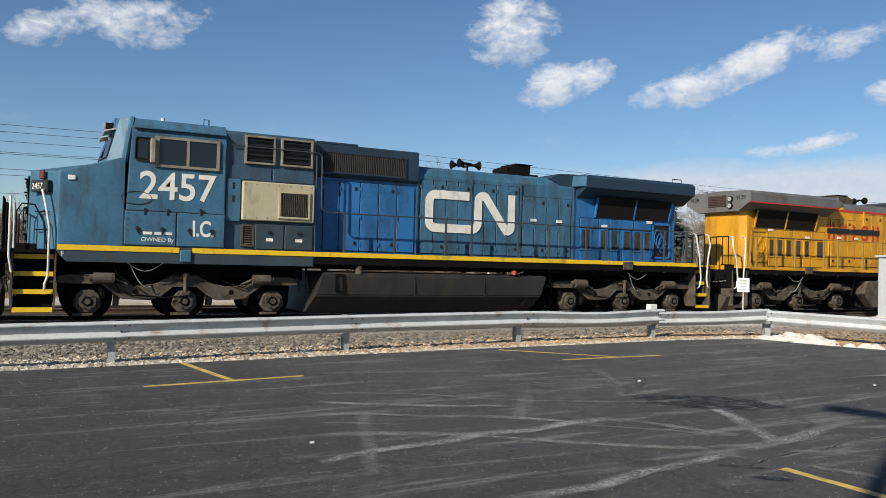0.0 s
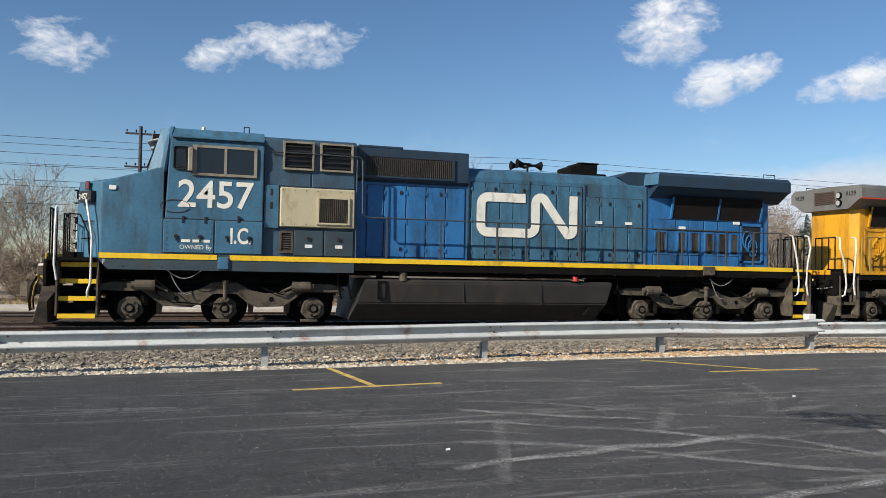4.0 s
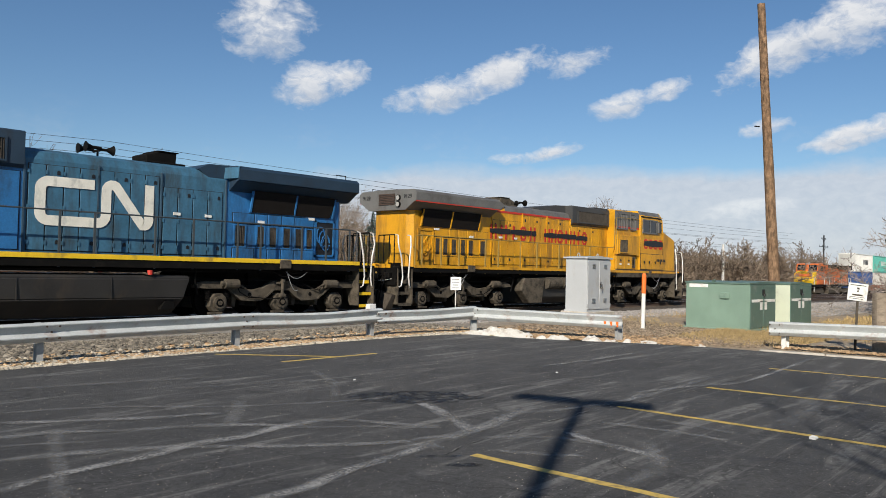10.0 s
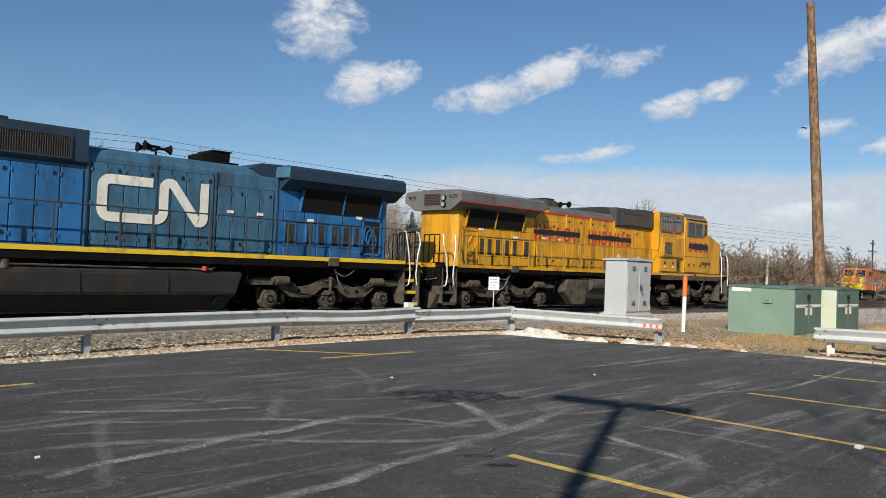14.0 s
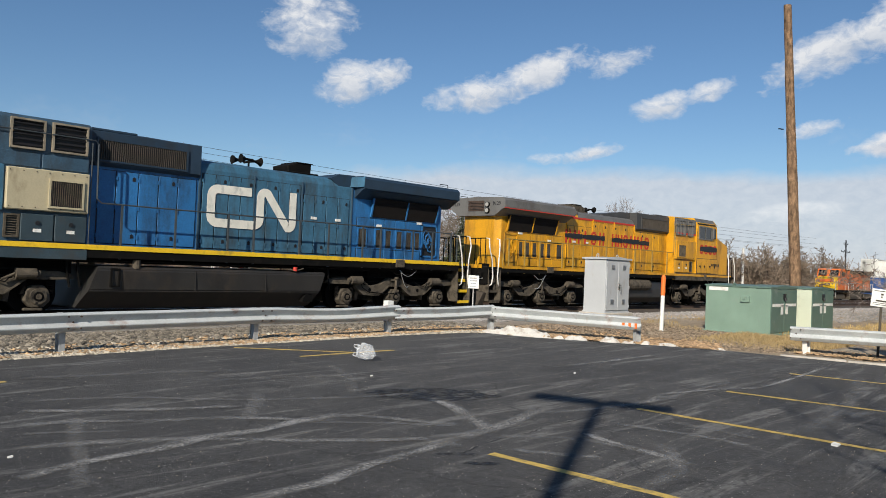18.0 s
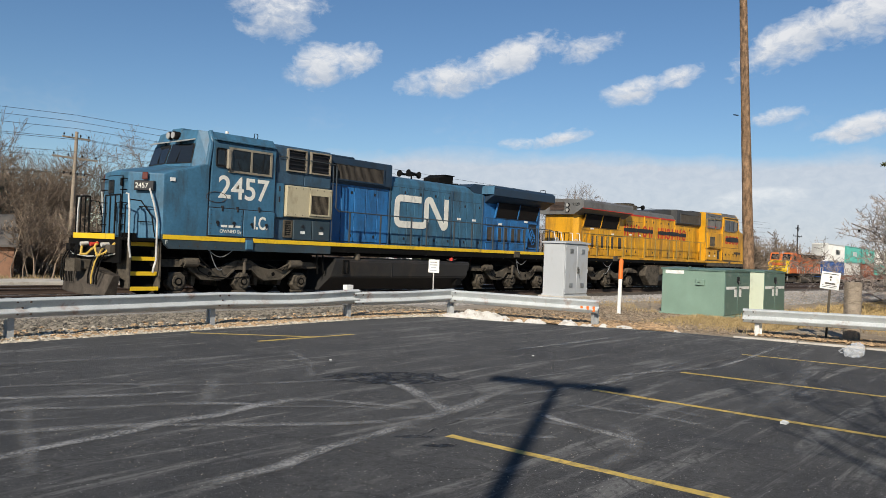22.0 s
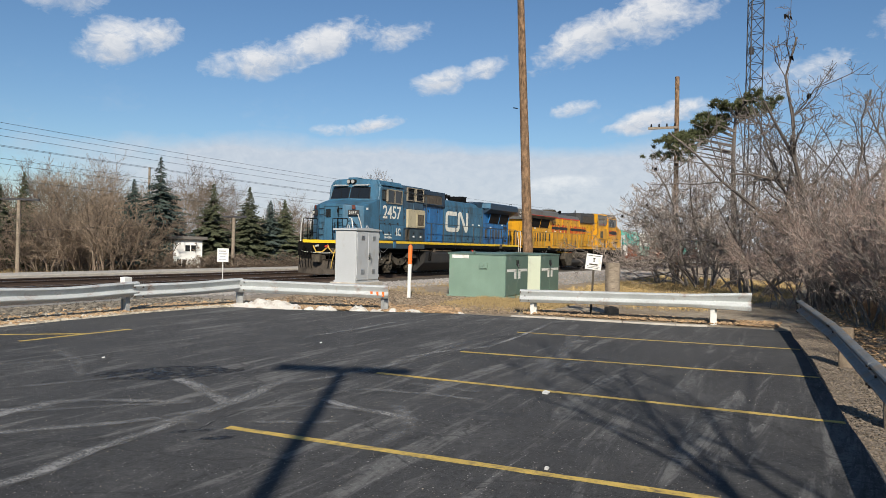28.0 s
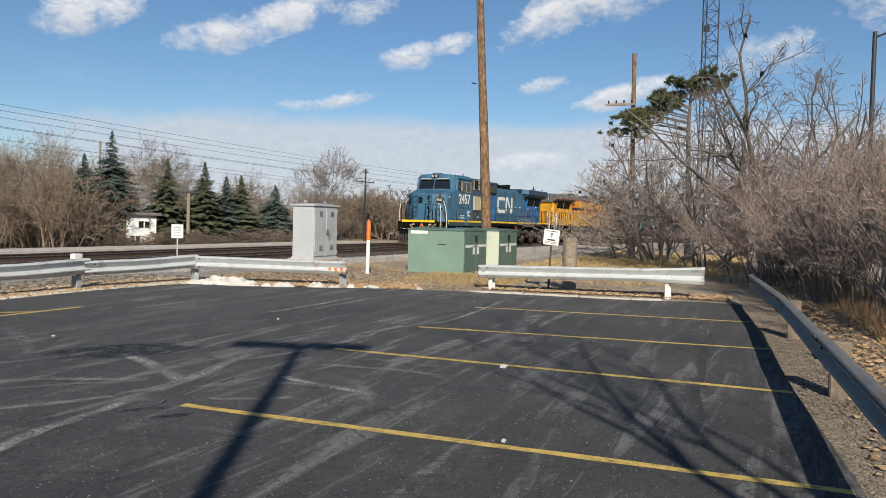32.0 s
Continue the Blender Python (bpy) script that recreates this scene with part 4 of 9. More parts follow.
def step_well(parent, x0, x1, s, edge, side_mat, inner):
    """Four open steps between side sheets, with the grab irons."""
    for i, z in enumerate((0.34, 0.73, 1.12, 1.50)):
        y0 = s * (1.50 - 0.10 * i)
        bm = B()
        box(bm, (x0 + 0.03, *sorted((y0, y0 - s * 0.28))[0:1], z - 0.03), (x1 - 0.03, *sorted((y0, y0 - s * 0.28))[1:2], z), 0)
        st = part("step", bm, M["black"], parent)
        bm = B()
        box(bm, (x0 + 0.03, min(y0, y0 + s * 0.012), z - 0.10), (x1 - 0.03, max(y0, y0 + s * 0.012), z + 0.004))
        part("step_edge", bm, edge, st)
        bm = B()
        yi = y0 - s * 0.28
        box(bm, (x0 + 0.03, min(yi, yi + s * 0.012), z), (x1 - 0.03, max(yi, yi + s * 0.012), z + 0.24))
        part("riser", bm, inner, st)
    for x in (x0, x1):
        bm = B()
        prism(bm, [(s * 1.52, 0.30), (s * 1.52, 0.9), (s * 1.48, 1.62), (s * 0.85, 1.62), (s * 0.85, 0.9), (s * 1.1, 0.30)], 0, x - 0.02, x + 0.02)
        part("step_side", bm, side_mat, parent)


def build_locomotive(name, label, st, vis):
    """A six-axle wide-cab locomotive, nose towards -x; vis: the side that is seen (-1 or 1)."""
    root = thing(name, label, "locomotive")
    body, dark, bright = M[st["body"]], M[st["dark"]], M[st["bright"]]
    roof = M[st["roof"]]
    sides = (-1, 1)
    # underframe
    bm = B()
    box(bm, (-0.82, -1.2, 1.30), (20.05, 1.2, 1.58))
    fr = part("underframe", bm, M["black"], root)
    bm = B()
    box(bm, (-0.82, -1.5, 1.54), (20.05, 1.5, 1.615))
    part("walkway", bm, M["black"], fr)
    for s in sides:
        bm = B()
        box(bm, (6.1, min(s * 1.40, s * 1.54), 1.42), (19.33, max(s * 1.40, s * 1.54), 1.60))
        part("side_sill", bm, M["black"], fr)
    for s in sides:
        bm = B()
        for a, b in st["stripes"]:
            box(bm, (a, min(s * 1.545, s * 1.566), st["sz"][0]), (b, max(s * 1.545, s * 1.566), st["sz"][1]))
        part("sill_stripe", bm, M["stripe"] if st["sz"][1] > 1.7 else M["yellow"], fr)
        bm = B()
        prism(bm, [(0.24, 1.60), (0.36, 1.45), (0.46, 1.36), (6.1, 1.36), (6.1, 1.60)], 1, *sorted((s * 1.44, s * 1.55)))
        box(bm, (0.24, min(s * 1.44, s * 1.55), 1.60), (6.1, max(s * 1.44, s * 1.55), 1.74))
        part("side_skirt", bm, M["skirt"] if st["skirt"] else M["truck"], fr)
    # nose
    bm = B()
    ring = [(-0.34, -0.68), (0.27, -1.50), (1.60, -1.50), (1.60, 1.50), (0.27, 1.50), (-0.34, 0.68)]
    topz = [3.40, 3.36, 3.78, 3.78, 3.36, 3.40]
    lo = [bm.verts.new((x, y, 1.615)) for x, y in ring]
    hi = [bm.verts.new((x + (0.03 if x < 0 else 0), y * 0.985, z)) for (x, y), z in zip(ring, topz)]
    for i in range(6):
        bm.faces.new((lo[i], lo[(i + 1) % 6], hi[(i + 1) % 6], hi[i]))
    c = bm.verts.new((1.60, 0, 3.84))
    c2 = bm.verts.new((-0.30, 0, 3.46))
    for q in ((hi[0], hi[1], c2), (hi[1], hi[2], c, c2), (c, hi[3], hi[4], c2), (hi[4], hi[5], c2), (hi[5], hi[0], c2)):
        bm.faces.new(q)
    bm.faces.new(lo[::-1])
    bm.faces.new((hi[2], lo[2], lo[3], hi[3], c))
    bmesh.ops.recalc_face_normals(bm, faces=bm.faces)
    bmesh.ops.bevel(bm, geom=[e for e in bm.edges if e.calc_length() > 0.5], offset=0.035, segments=2, affect="EDGES", profile=0.6)
    nose = part("nose", bm, body, root)
    bm = B()
    box(bm, (-0.365, -0.42, 1.65), (-0.32, 0.36, 3.28), 0.01)
    nd = part("nose_door", bm, M[st["nose_door"]], nose)
    bm = B()
    box(bm, (-0.378, -0.02, 2.78), (-0.35, 0.28, 3.18), 0.04)
    part("door_window", bm, M["glass"], nd)
    for z in (1.95, 2.25, 2.55, 2.9, 3.2):
        for y in (-0.64, 0.44):
            bm = B()
            tube(bm, [(-0.32, y, z), (-0.42, y, z), (-0.42, y + 0.18, z), (-0.32, y + 0.18, z)], 0.014, 5)
            part("ladder_rung", bm, M["black"], nose)
    # hinges, door seam and grab irons on the front
    for z in (1.9, 2.5, 3.1):
        bm = B()
        box(bm, (-0.392, -0.47, z - 0.09), (-0.35, -0.38, z + 0.09), 0.008)
        part("hinge", bm, M["black"], nd)
    bm = B()
    for a, b in (((-0.44, 1.63), (-0.425, 3.30)), ((0.365, 1.63), (0.38, 3.30)), ((-0.44, 3.285), (0.38, 3.30))):
        box(bm, (-0.352, a[0], a[1]), (-0.336, b[0], b[1]))
    part("door_seam", bm, M["black"], nd)
    bm = B()
    tube(bm, [(-0.36, -0.30, 2.05), (-0.43, -0.30, 2.05), (-0.43, -0.30, 2.55), (-0.36, -0.30, 2.55)], 0.014, 6)
    part("door_handle", bm, M["black"], nd)
    for s in sides:
        for z in (2.05, 2.45):
            bm = B()
            tube(bm, [(-0.10, s * 1.0, z), (-0.18, s * 1.06, z), (0.02, s * 1.32, z), (0.09, s * 1.27, z)], 0.013, 6)
            part("grab_iron", bm, M["black"], nose)
        bm = B()
        tube(bm, [(-0.55, s * 1.05, 1.62), (-0.55, s * 1.05, 2.45), (-0.45, s * 1.12, 2.62), (-0.2, s * 1.2, 2.60), (0.0, s * 1.42, 2.2), (0.06, s * 1.50, 1.65)], 0.018, 6)
        part("black_handrail", bm, M["black"], nose)
    for s in sides:
        # number board on the angled corner
        ang = math.atan2(0.61, 0.82)
        hold = new("number_board")
        hold.parent = nose
        hold.matrix_basis = pose(-0.05, s * 1.10, 3.02, 0, 0, (-90 + math.degrees(ang)) if s < 0 else (-90 - math.degrees(ang)))
        bm = B()
        box(bm, (-0.27, -0.10, -0.13), (0.27, 0.02, 0.13), 0.01)
        part("board", bm, M["blackpaint"], hold)
        if st["number"]:
            lettering("board_number", st["number"], 0.19, M["white"], hold, -0.235, -0.105, -0.065, 0, 0.01, 0.95)
        else:
            bm = B()
            box(bm, (-0.2, -0.108, -0.06), (0.2, -0.1, 0.06))
            part("board_number", bm, M["white"], hold)
        bm = B()
        box(bm, (-0.08, -0.06, 0.16), (0.08, 0.0, 0.36), 0.02)
        part("marker_lamp", bm, M["redlens"], hold)
    # cab
    bm = B()
    sec = [(-1.50, 1.615), (-1.50, 4.40), (-1.46, 4.50), (-1.30, 4.72), (0, 4.82), (1.30, 4.72), (1.46, 4.50), (1.50, 4.40), (1.50, 1.615)]
    F_ = [bm.verts.new((1.60 + (0.12 if z > 4.3 else 0.05 if z > 4 else 0.0), y, z)) for y, z in sec]
    R_ = [bm.verts.new((3.87, y, z)) for y, z in sec]
    n = len(sec)
    for i in range(n):
        bm.faces.new((F_[i], F_[(i + 1) % n], R_[(i + 1) % n], R_[i]))
    bm.faces.new(F_[::-1])
    bm.faces.new(R_)
    bmesh.ops.recalc_face_normals(bm, faces=bm.faces)
    bmesh.ops.bevel(bm, geom=[e for e in bm.edges if e.calc_length() > 0.3], offset=0.03, segments=2, affect="EDGES", profile=0.6)
    cab = part("cab", bm, body, root)
    # windscreen block with two raked panes
    bm = B()
    w = [(1.22, -1.22, 3.68), (1.22, 1.22, 3.68), (1.60, -1.49, 3.68), (1.60, 1.49, 3.68)]
    wt = [(1.50, -1.04, 4.74), (1.50, 1.04, 4.74), (1.76, -1.28, 4.70), (1.76, 1.28, 4.70)]
    v = [bm.verts.new(p) for p in w + wt]
    cb, ct = [bm.verts.new(p) for p in ((1.10, 0, 3.70), (1.44, 0, 4.79))]
    for q in ((v[2], v[0], v[4], v[6]), (v[0], cb, ct, v[4]), (cb, v[1], v[5], ct), (v[1], v[3], v[7], v[5]), (v[4], ct, v[5], v[7], v[6]), (v[2], v[3], v[1], cb, v[0]), (v[2], v[6], v[7], v[3])):
        bm.faces.new(q)
    part("windscreen_frame", bm, body, cab)
    for s in sides:
        for a, b, c_, d, nm in (((1.124, 0.02, 3.78), (1.242, 1.18, 3.765), (1.390, 1.10, 4.34), (1.312, 0.02, 4.36), "windscreen"),):
            P = [Vector((p[0], s * p[1], p[2])) for p in (a, b, c_, d)]
            nrm = (P[1] - P[0]).cross(P[3] - P[0]).normalized() * (-s)
            if nrm.x > 0:
                nrm = -nrm
            ctr = sum(P, Vector()) / 4
            bm = B()
            G = [ctr + (p - ctr) * 0.99 for p in P]
            g1 = [bm.verts.new(p + nrm * 0.004) for p in G]
            g2 = [bm.verts.new(p + nrm * 0.018) for p in G]
            bm.faces.new(g2)
            bm.faces.new(g1[::-1])
            for i in range(4):
                bm.faces.new((g1[i], g1[(i + 1) % 4], g2[(i + 1) % 4], g2[i]))
            part("gasket", bm, M["brownglass"], cab)
            P = [ctr + (p - ctr) * 0.93 for p in P]
            bm = B()
            f1 = [bm.verts.new(p + nrm * 0.012) for p in P]
            f2 = [bm.verts.new(p + nrm * 0.030) for p in P]
            bm.faces.new(f2)
            bm.faces.new(f1[::-1])
            for i in range(4):
                bm.faces.new((f1[i], f1[(i + 1) % 4], f2[(i + 1) % 4], f2[i]))
            part(nm, bm, M["glass"], cab)
        bm = B()
        tube(bm, [(1.14, s * 0.5, 3.82), (1.30, s * 0.55, 4.25), (1.34, s * 0.35, 4.42)], 0.014, 5)
        part("wiper", bm, M["black"], cab)
        bm = B()
        prism(bm, [(1.16, 4.42), (1.44, 4.50), (1.44, 4.47), (1.18, 4.395)], 1, *sorted((s * 0.16, s * 1.02)))
        part("sun_visor", bm, M["grab"] if st["skirt"] else body, cab)
        bm = B()
        tube(bm, [(1.58, s * 1.44, 3.66), (1.68, s * 1.44, 4.36), (1.72, s * 1.38, 4.52), (1.76, s * 1.24, 4.71)], 0.075, 8)
        part("corner_post", bm, body, cab)
        # side windows
        y = s * 1.50
        bm = B()
        box(bm, (1.80, min(y, y + s * 0.02), 3.72), (2.15, max(y, y + s * 0.02), 4.26), 0.04)
        g = part("gasket", bm, M["brownglass"], cab)
        bm = B()
        box(bm, (1.84, min(y, y + s * 0.026), 3.76), (2.11, max(y, y + s * 0.026), 4.22), 0.03)
        part("side_pane", bm, M["glass"], g)
        bm = B()
        for a, b in (((2.22, 3.60), (3.70, 3.66)), ((2.22, 4.26), (3.70, 4.32)), ((2.22, 3.66), (2.32, 4.26)), ((3.63, 3.66), (3.70, 4.26)), ((2.94, 3.66), (3.0, 4.26))):
            box(bm, (a[0], min(y - s * 0.01, y + s * 0.045), a[1]), (b[0], max(y - s * 0.01, y + s * 0.045), b[1]))
        wf = part("window_frame", bm, M[st["winframe"]], cab)
        for a, b in ((2.32, 2.94), (3.0, 3.63)):
            bm = B()
            box(bm, (a, min(y, y + s * 0.022), 3.66), (b, max(y, y + s * 0.022), 4.26))
            part("sliding_pane", bm, M["glass"], wf)
        bm = B()
        box(bm, (2.12, min(s * 1.53, s * 1.62), 3.68), (2.24, max(s * 1.53, s * 1.62), 4.24), 0.02)
        part("mirror", bm, M[st["winframe"]], cab)
        bm = B()
        prism(bm, [(s * 1.47, 4.52), (s * 1.56, 4.49), (s * 1.56, 4.465), (s * 1.49, 4.48)], 0, 1.75, 3.84)
        part("rain_gutter", bm, body, cab)
        # battery box doors below the windows
        bm = B()
        box(bm, (1.60, min(y, y + s * 0.03), 1.755), (3.88, max(y, y + s * 0.03), 2.575))
        part("door_seal", bm, M["blackpaint"], cab)
        for x in (1.60, 3.86):
            bm = B()
            box(bm, (x - 0.008, min(y, y + s * 0.006), 1.75), (x + 0.008, max(y, y + s * 0.006), 3.72 if x < 2 else 4.2))
            part("panel_seam", bm, M["blackpaint"], cab)
        for a, b in ((1.62, 2.74), (2.77, 3.86)):
            bm = B()
            box(bm, (a, min(y, y + s * 0.045), 1.77), (b, max(y, y + s * 0.045), 2.55), 0.012)
            d = part("battery_door", bm, body, cab)
            for x in (a + 0.28, b - 0.3):
                bm = B()
                tube(bm, [(x, y + s * 0.04, 2.15), (x, y + s * 0.07, 2.15)], 0.05, 10)
                box(bm, (x - 0.015, min(y + s * 0.06, y + s * 0.085), 2.05), (x + 0.015, max(y + s * 0.06, y + s * 0.085), 2.16))
                part("latch", bm, M["blackpaint"], d)
        bm = B()
        box(bm, (2.85, min(s * 1.54, s * 1.60), 1.40), (3.1, max(s * 1.54, s * 1.60), 1.68), 0.015)
        part("jacking_pad", bm, body if st["skirt"] else M["truck"], cab)
    # headlights, roof fittings
    hl = new("headlight")
    hl.parent = cab
    for y in (-0.13, 0.13):
        bm = B()
        tube(bm, [(1.24, y, 4.62), (1.60, y, 4.62)], 0.115, 14)
        part("housing", bm, M["black"], hl)
        bm = B()
        tube(bm, [(1.215, y, 4.62), (1.242, y, 4.62)], 0.095, 14)
        part("lens", bm, M["lens"], hl)
    bm = B()
    box(bm, (1.42, -0.28, 4.68), (1.9, 0.28, 4.84), 0.02)
    part("bracket", bm, body, hl)
    bm = B()
    tube(bm, [(3.4, -1.0, 4.72), (3.4, -1.0, 4.90), (3.52, -1.0, 4.90), (3.52, -1.0, 4.72)], 0.015, 6)
    part("antenna", bm, M["black"], cab)
    bm = B()
    tube(bm, [(2.45, -1.0, 4.72), (2.45, -1.0, 4.83)], 0.05, 8)
    part("roof_cap", bm, M["grab"], cab)
    # auxiliary cab behind
    bm = B()
    sec = [(-1.40, 1.615), (-1.40, 4.58), (-1.30, 4.65), (0, 4.70), (1.30, 4.65), (1.40, 4.58), (1.40, 1.615)]
    prism(bm, sec, 0, 3.87, 6.14, 0.02)
    aux = part("auxiliary_cab", bm, dark, root)
    for s in sides:
        if st["big_louvres"]:
            for a, b in ((4.32, 5.07), (5.22, 6.04)):
                louvre_panel(aux, "intake", a, b, 3.86, 4.56, s * 1.40, s, M["blackpaint"], M[st["louvre_frame"]], 5, False, 0.09)
            for a, b in ((3.95, 5.0), (5.04, 6.1)):
                bm = B()
                box(bm, (a, min(s * 1.39, s * 1.425), 3.46), (b, max(s * 1.39, s * 1.425), 3.80), 0.01)
                part("slate_panel", bm, M["blue_mid"], aux)
        else:
            for a, b in ((4.2, 4.75), (5.0, 6.0)):
                louvre_panel(aux, "intake", a, b, 3.70, 4.5, s * 1.40, s, M["grey_roof"], M["grey_roof"], 6, True, 0.06)
        bm = B()
        box(bm, (3.89, min(s * 1.38, s * 1.47), 2.42), (4.24, max(s * 1.38, s * 1.47), 3.46), 0.012)
        part("side_panel", bm, body, aux)
        bm = B()
        box(bm, (4.27, min(s * 1.36, s * 1.56), 2.46), (6.09, max(s * 1.36, s * 1.56), 3.42), 0.02)
        bx = part("equipment_box", bm, M[st["box"]], aux, "beige primer-painted box" if st["box"] == "beige" else "")
        louvre_panel(bx, "grille", 5.16, 5.96, 2.54, 3.22, s * 1.56, s, M["truck"], M[st["box"]], 15, True, 0.04)
        for k in range(7):
            for z in (2.53, 3.35):
                bm = B()
                tube(bm, [(4.33 + k * 0.28, s * 1.555, z), (4.33 + k * 0.28, s * 1.575, z)], 0.014, 5)
                part("bolt", bm, M["truck"], bx)
        for a, b in ((4.62, 5.33), (5.36, 6.08)):
            bm = B()
            box(bm, (a, min(s * 1.38, s * 1.50), 1.76), (b, max(s * 1.38, s * 1.50), 2.38), 0.012)
            d = part("lower_door", bm, M[st["lowdoor"]], aux)
            bm = B()
            tube(bm, [((a + b) / 2, s * 1.49, 2.18), ((a + b) / 2, s * 1.53, 2.18)], 0.05, 10)
            part("latch", bm, M["blackpaint"], d)
            bm = B()
            box(bm, ((a + b) / 2 - 0.09, min(s * 1.495, s * 1.506), 1.96), ((a + b) / 2 + 0.09, max(s * 1.495, s * 1.506), 2.04))
            part("sticker", bm, M["whitepaint"], d)
        louvre_panel(aux, "vent", 4.28, 4.60, 1.82, 2.36, s * 1.40, s, M["truck"], M["truck"], 8, False, 0.07)
        bm = B()
        box(bm, (4.12, min(s * 1.36, s * 1.50), 1.36), (6.08, max(s * 1.36, s * 1.50), 1.74))
        part("lower_sheet", bm, body, aux)
    # engine hood, front stretch with the dynamic-brake grilles
    W1 = 0.98
    bm = B()
    box(bm, (6.14, -W1, 1.615), (9.24, W1, 3.85))
    hood1 = part("front_hood", bm, bright, root)
    bm = B()
    sec = [(-1.0, 3.72), (-1.10, 3.80), (-1.10, 4.57), (-1.06, 4.60), (1.06, 4.60), (1.10, 4.57), (1.10, 3.80), (1.0, 3.72)]
    prism(bm, sec, 0, 6.14, 9.22)
    box(bm, (6.24, -1.08, 4.59), (7.42, 1.08, 4.655), 0.015)
    db = part("brake_hatch", bm, M[st["hatch"]], hood1)
    for s in sides:
        louvre_panel(db, "grille", 6.38, 8.82, 3.83, 4.41, s * 1.10, s, M["grille"], M[st["hatch"]], 44, True, 0.045)
        hood_doors(hood1, (6.50, 6.95, 7.54, 8.08, 8.62, 9.17), 1.80, 3.64, s * W1, s, bright, s == vis)
    # long hood
    bm = B()
    sec = [(-W1, 1.615), (-W1, 3.98), (-0.91, 4.17), (-0.72, 4.26), (0, 4.30), (0.72, 4.26), (0.91, 4.17), (W1, 3.98), (W1, 1.615)]
    prism(bm, sec, 0, 9.24, 14.66)
    hood2 = part("long_hood", bm, body, root)
    for s in sides:
        hood_doors(hood2, (9.34, 9.75, 10.16, 10.55, 11.0, 11.42, 11.84, 12.24, 12.64), 1.80, 3.86, s * W1, s, body, s == vis)
        hood_doors(hood2, (12.75, 13.18, 13.63, 14.09, 14.56), 1.80, 3.60, s * W1, s, M[st["rear_door"]], s == vis)
        for x in (9.25, 11.0, 12.69, 14.66):
            bm = B()
            box(bm, (x - 0.018, min(s * 0.9, s * 1.03), 1.62), (x + 0.018, max(s * 0.9, s * 1.03), 3.98))
            part("joint_strip", bm, dark if st["skirt"] else body, hood2)
        for x in (13.05, 14.0):
            bm = B()
            box(bm, (x, min(s * 1.0, s * 1.038), 2.86), (x + 0.2, max(s * 1.0, s * 1.038), 2.94))
            part("sticker", bm, M["whitepaint"], hood2)
    bm = B()
    prism(bm, [(12.54, 4.28), (13.40, 4.28), (13.42, 4.64), (12.86, 4.64), (12.50, 4.52)], 1, -0.42, 0.42, 0.03)
    box(bm, (12.84, -0.45, 4.63), (13.46, 0.45, 4.66), 0.01)
    box(bm, (12.46, -0.55, 4.27), (13.62, 0.55, 4.34), 0.02)
    part("exhaust_box", bm, M["black"] if st["skirt"] else M["truck"], hood2)
    horn = new("horn")
    horn.parent = hood2
    hx = 11.38 if st["skirt"] else 12.0
    bm = B()
    tube(bm, [(hx, 0, 4.26), (hx, 0, 4.50)], 0.03, 8)
    tube(bm, [(hx, -0.26, 4.50), (hx, 0.26, 4.50)], 0.035, 8)
    part("stand", bm, M["black"], horn)
    for y, d in ((-0.24, -1), (0.0, 1), (0.24, -1)):
        bm = B()
        tube(bm, [(hx, y, 4.53), (hx + d * 0.2, y, 4.54), (hx + d * 0.28, y, 4.54)], 0.04, 10)
        tube(bm, [(hx + d * 0.26, y, 4.54), (hx + d * 0.36, y, 4.54), (hx + d * 0.42, y, 4.54)], 0.05, 14, 0.14)
        part("bell", bm, M["black"], horn)
    # radiator end
    bm = B()
    prism(bm, [(14.66, -1.0), (18.86, -1.0), (19.07, -0.80), (19.07, 0.80), (18.86, 1.0), (14.66, 1.0)], 2, 1.615, 4.0)
    rad = part("radiator_cab", bm, bright, root)
    bm = B()
    for s in sides:
        # overhanging wing with a sloped underside
        prof = [(0.0, 4.42), (s * 1.40, 4.38), (s * 1.52, 4.28), (s * 1.52, 3.98), (s * 1.40, 3.93), (s * 0.98, 3.66), (0, 3.66)]
        prism(bm, [(a, b) for a, b in prof], 0, 14.76, 19.27)
    prism(bm, [(13.78, 4.22), (14.12, 4.39), (14.80, 4.41), (14.80, 3.95), (14.2, 3.95)], 1, -0.97, 0.97)
    wing = part("radiator_wing", bm, M[st["wing"]], rad)
    for s in sides:
        bm = B()
        prism(bm, [(14.58, 4.02), (14.62, 4.34), (14.78, 4.37), (14.78, 4.0)], 1, *sorted((s * 0.9, s * 1.50)))
        for v in bm.verts:
            if v.co.x < 14.7 and abs(v.co.y) > 1.2:
                v.co.x += 0.15
        part("wing_nose", bm, M[st["wing_nose"]], wing)
        bm = B()
        P = [(15.46, 3.74), (18.64, 3.74), (18.44, 3.11), (15.53, 3.11)]
        prism(bm, P, 1, *sorted((s * 1.0, s * 1.05)))
        for v in bm.verts:
            if v.co.z > 3.5:
                v.co.y += s * 0.14
        rm = part("radiator_screen", bm, M["mesh"], rad)
        for x in (15.47, 17.05, 18.56):
            bm = B()
            box(bm, (x - 0.025, min(s * 1.0, s * 1.07), 3.10), (x + 0.025, max(s * 1.0, s * 1.07), 3.72))
            for v in bm.verts:
                if v.co.z > 3.5:
                    v.co.y += s * 0.14
            part("screen_bar", bm, bright, rm)
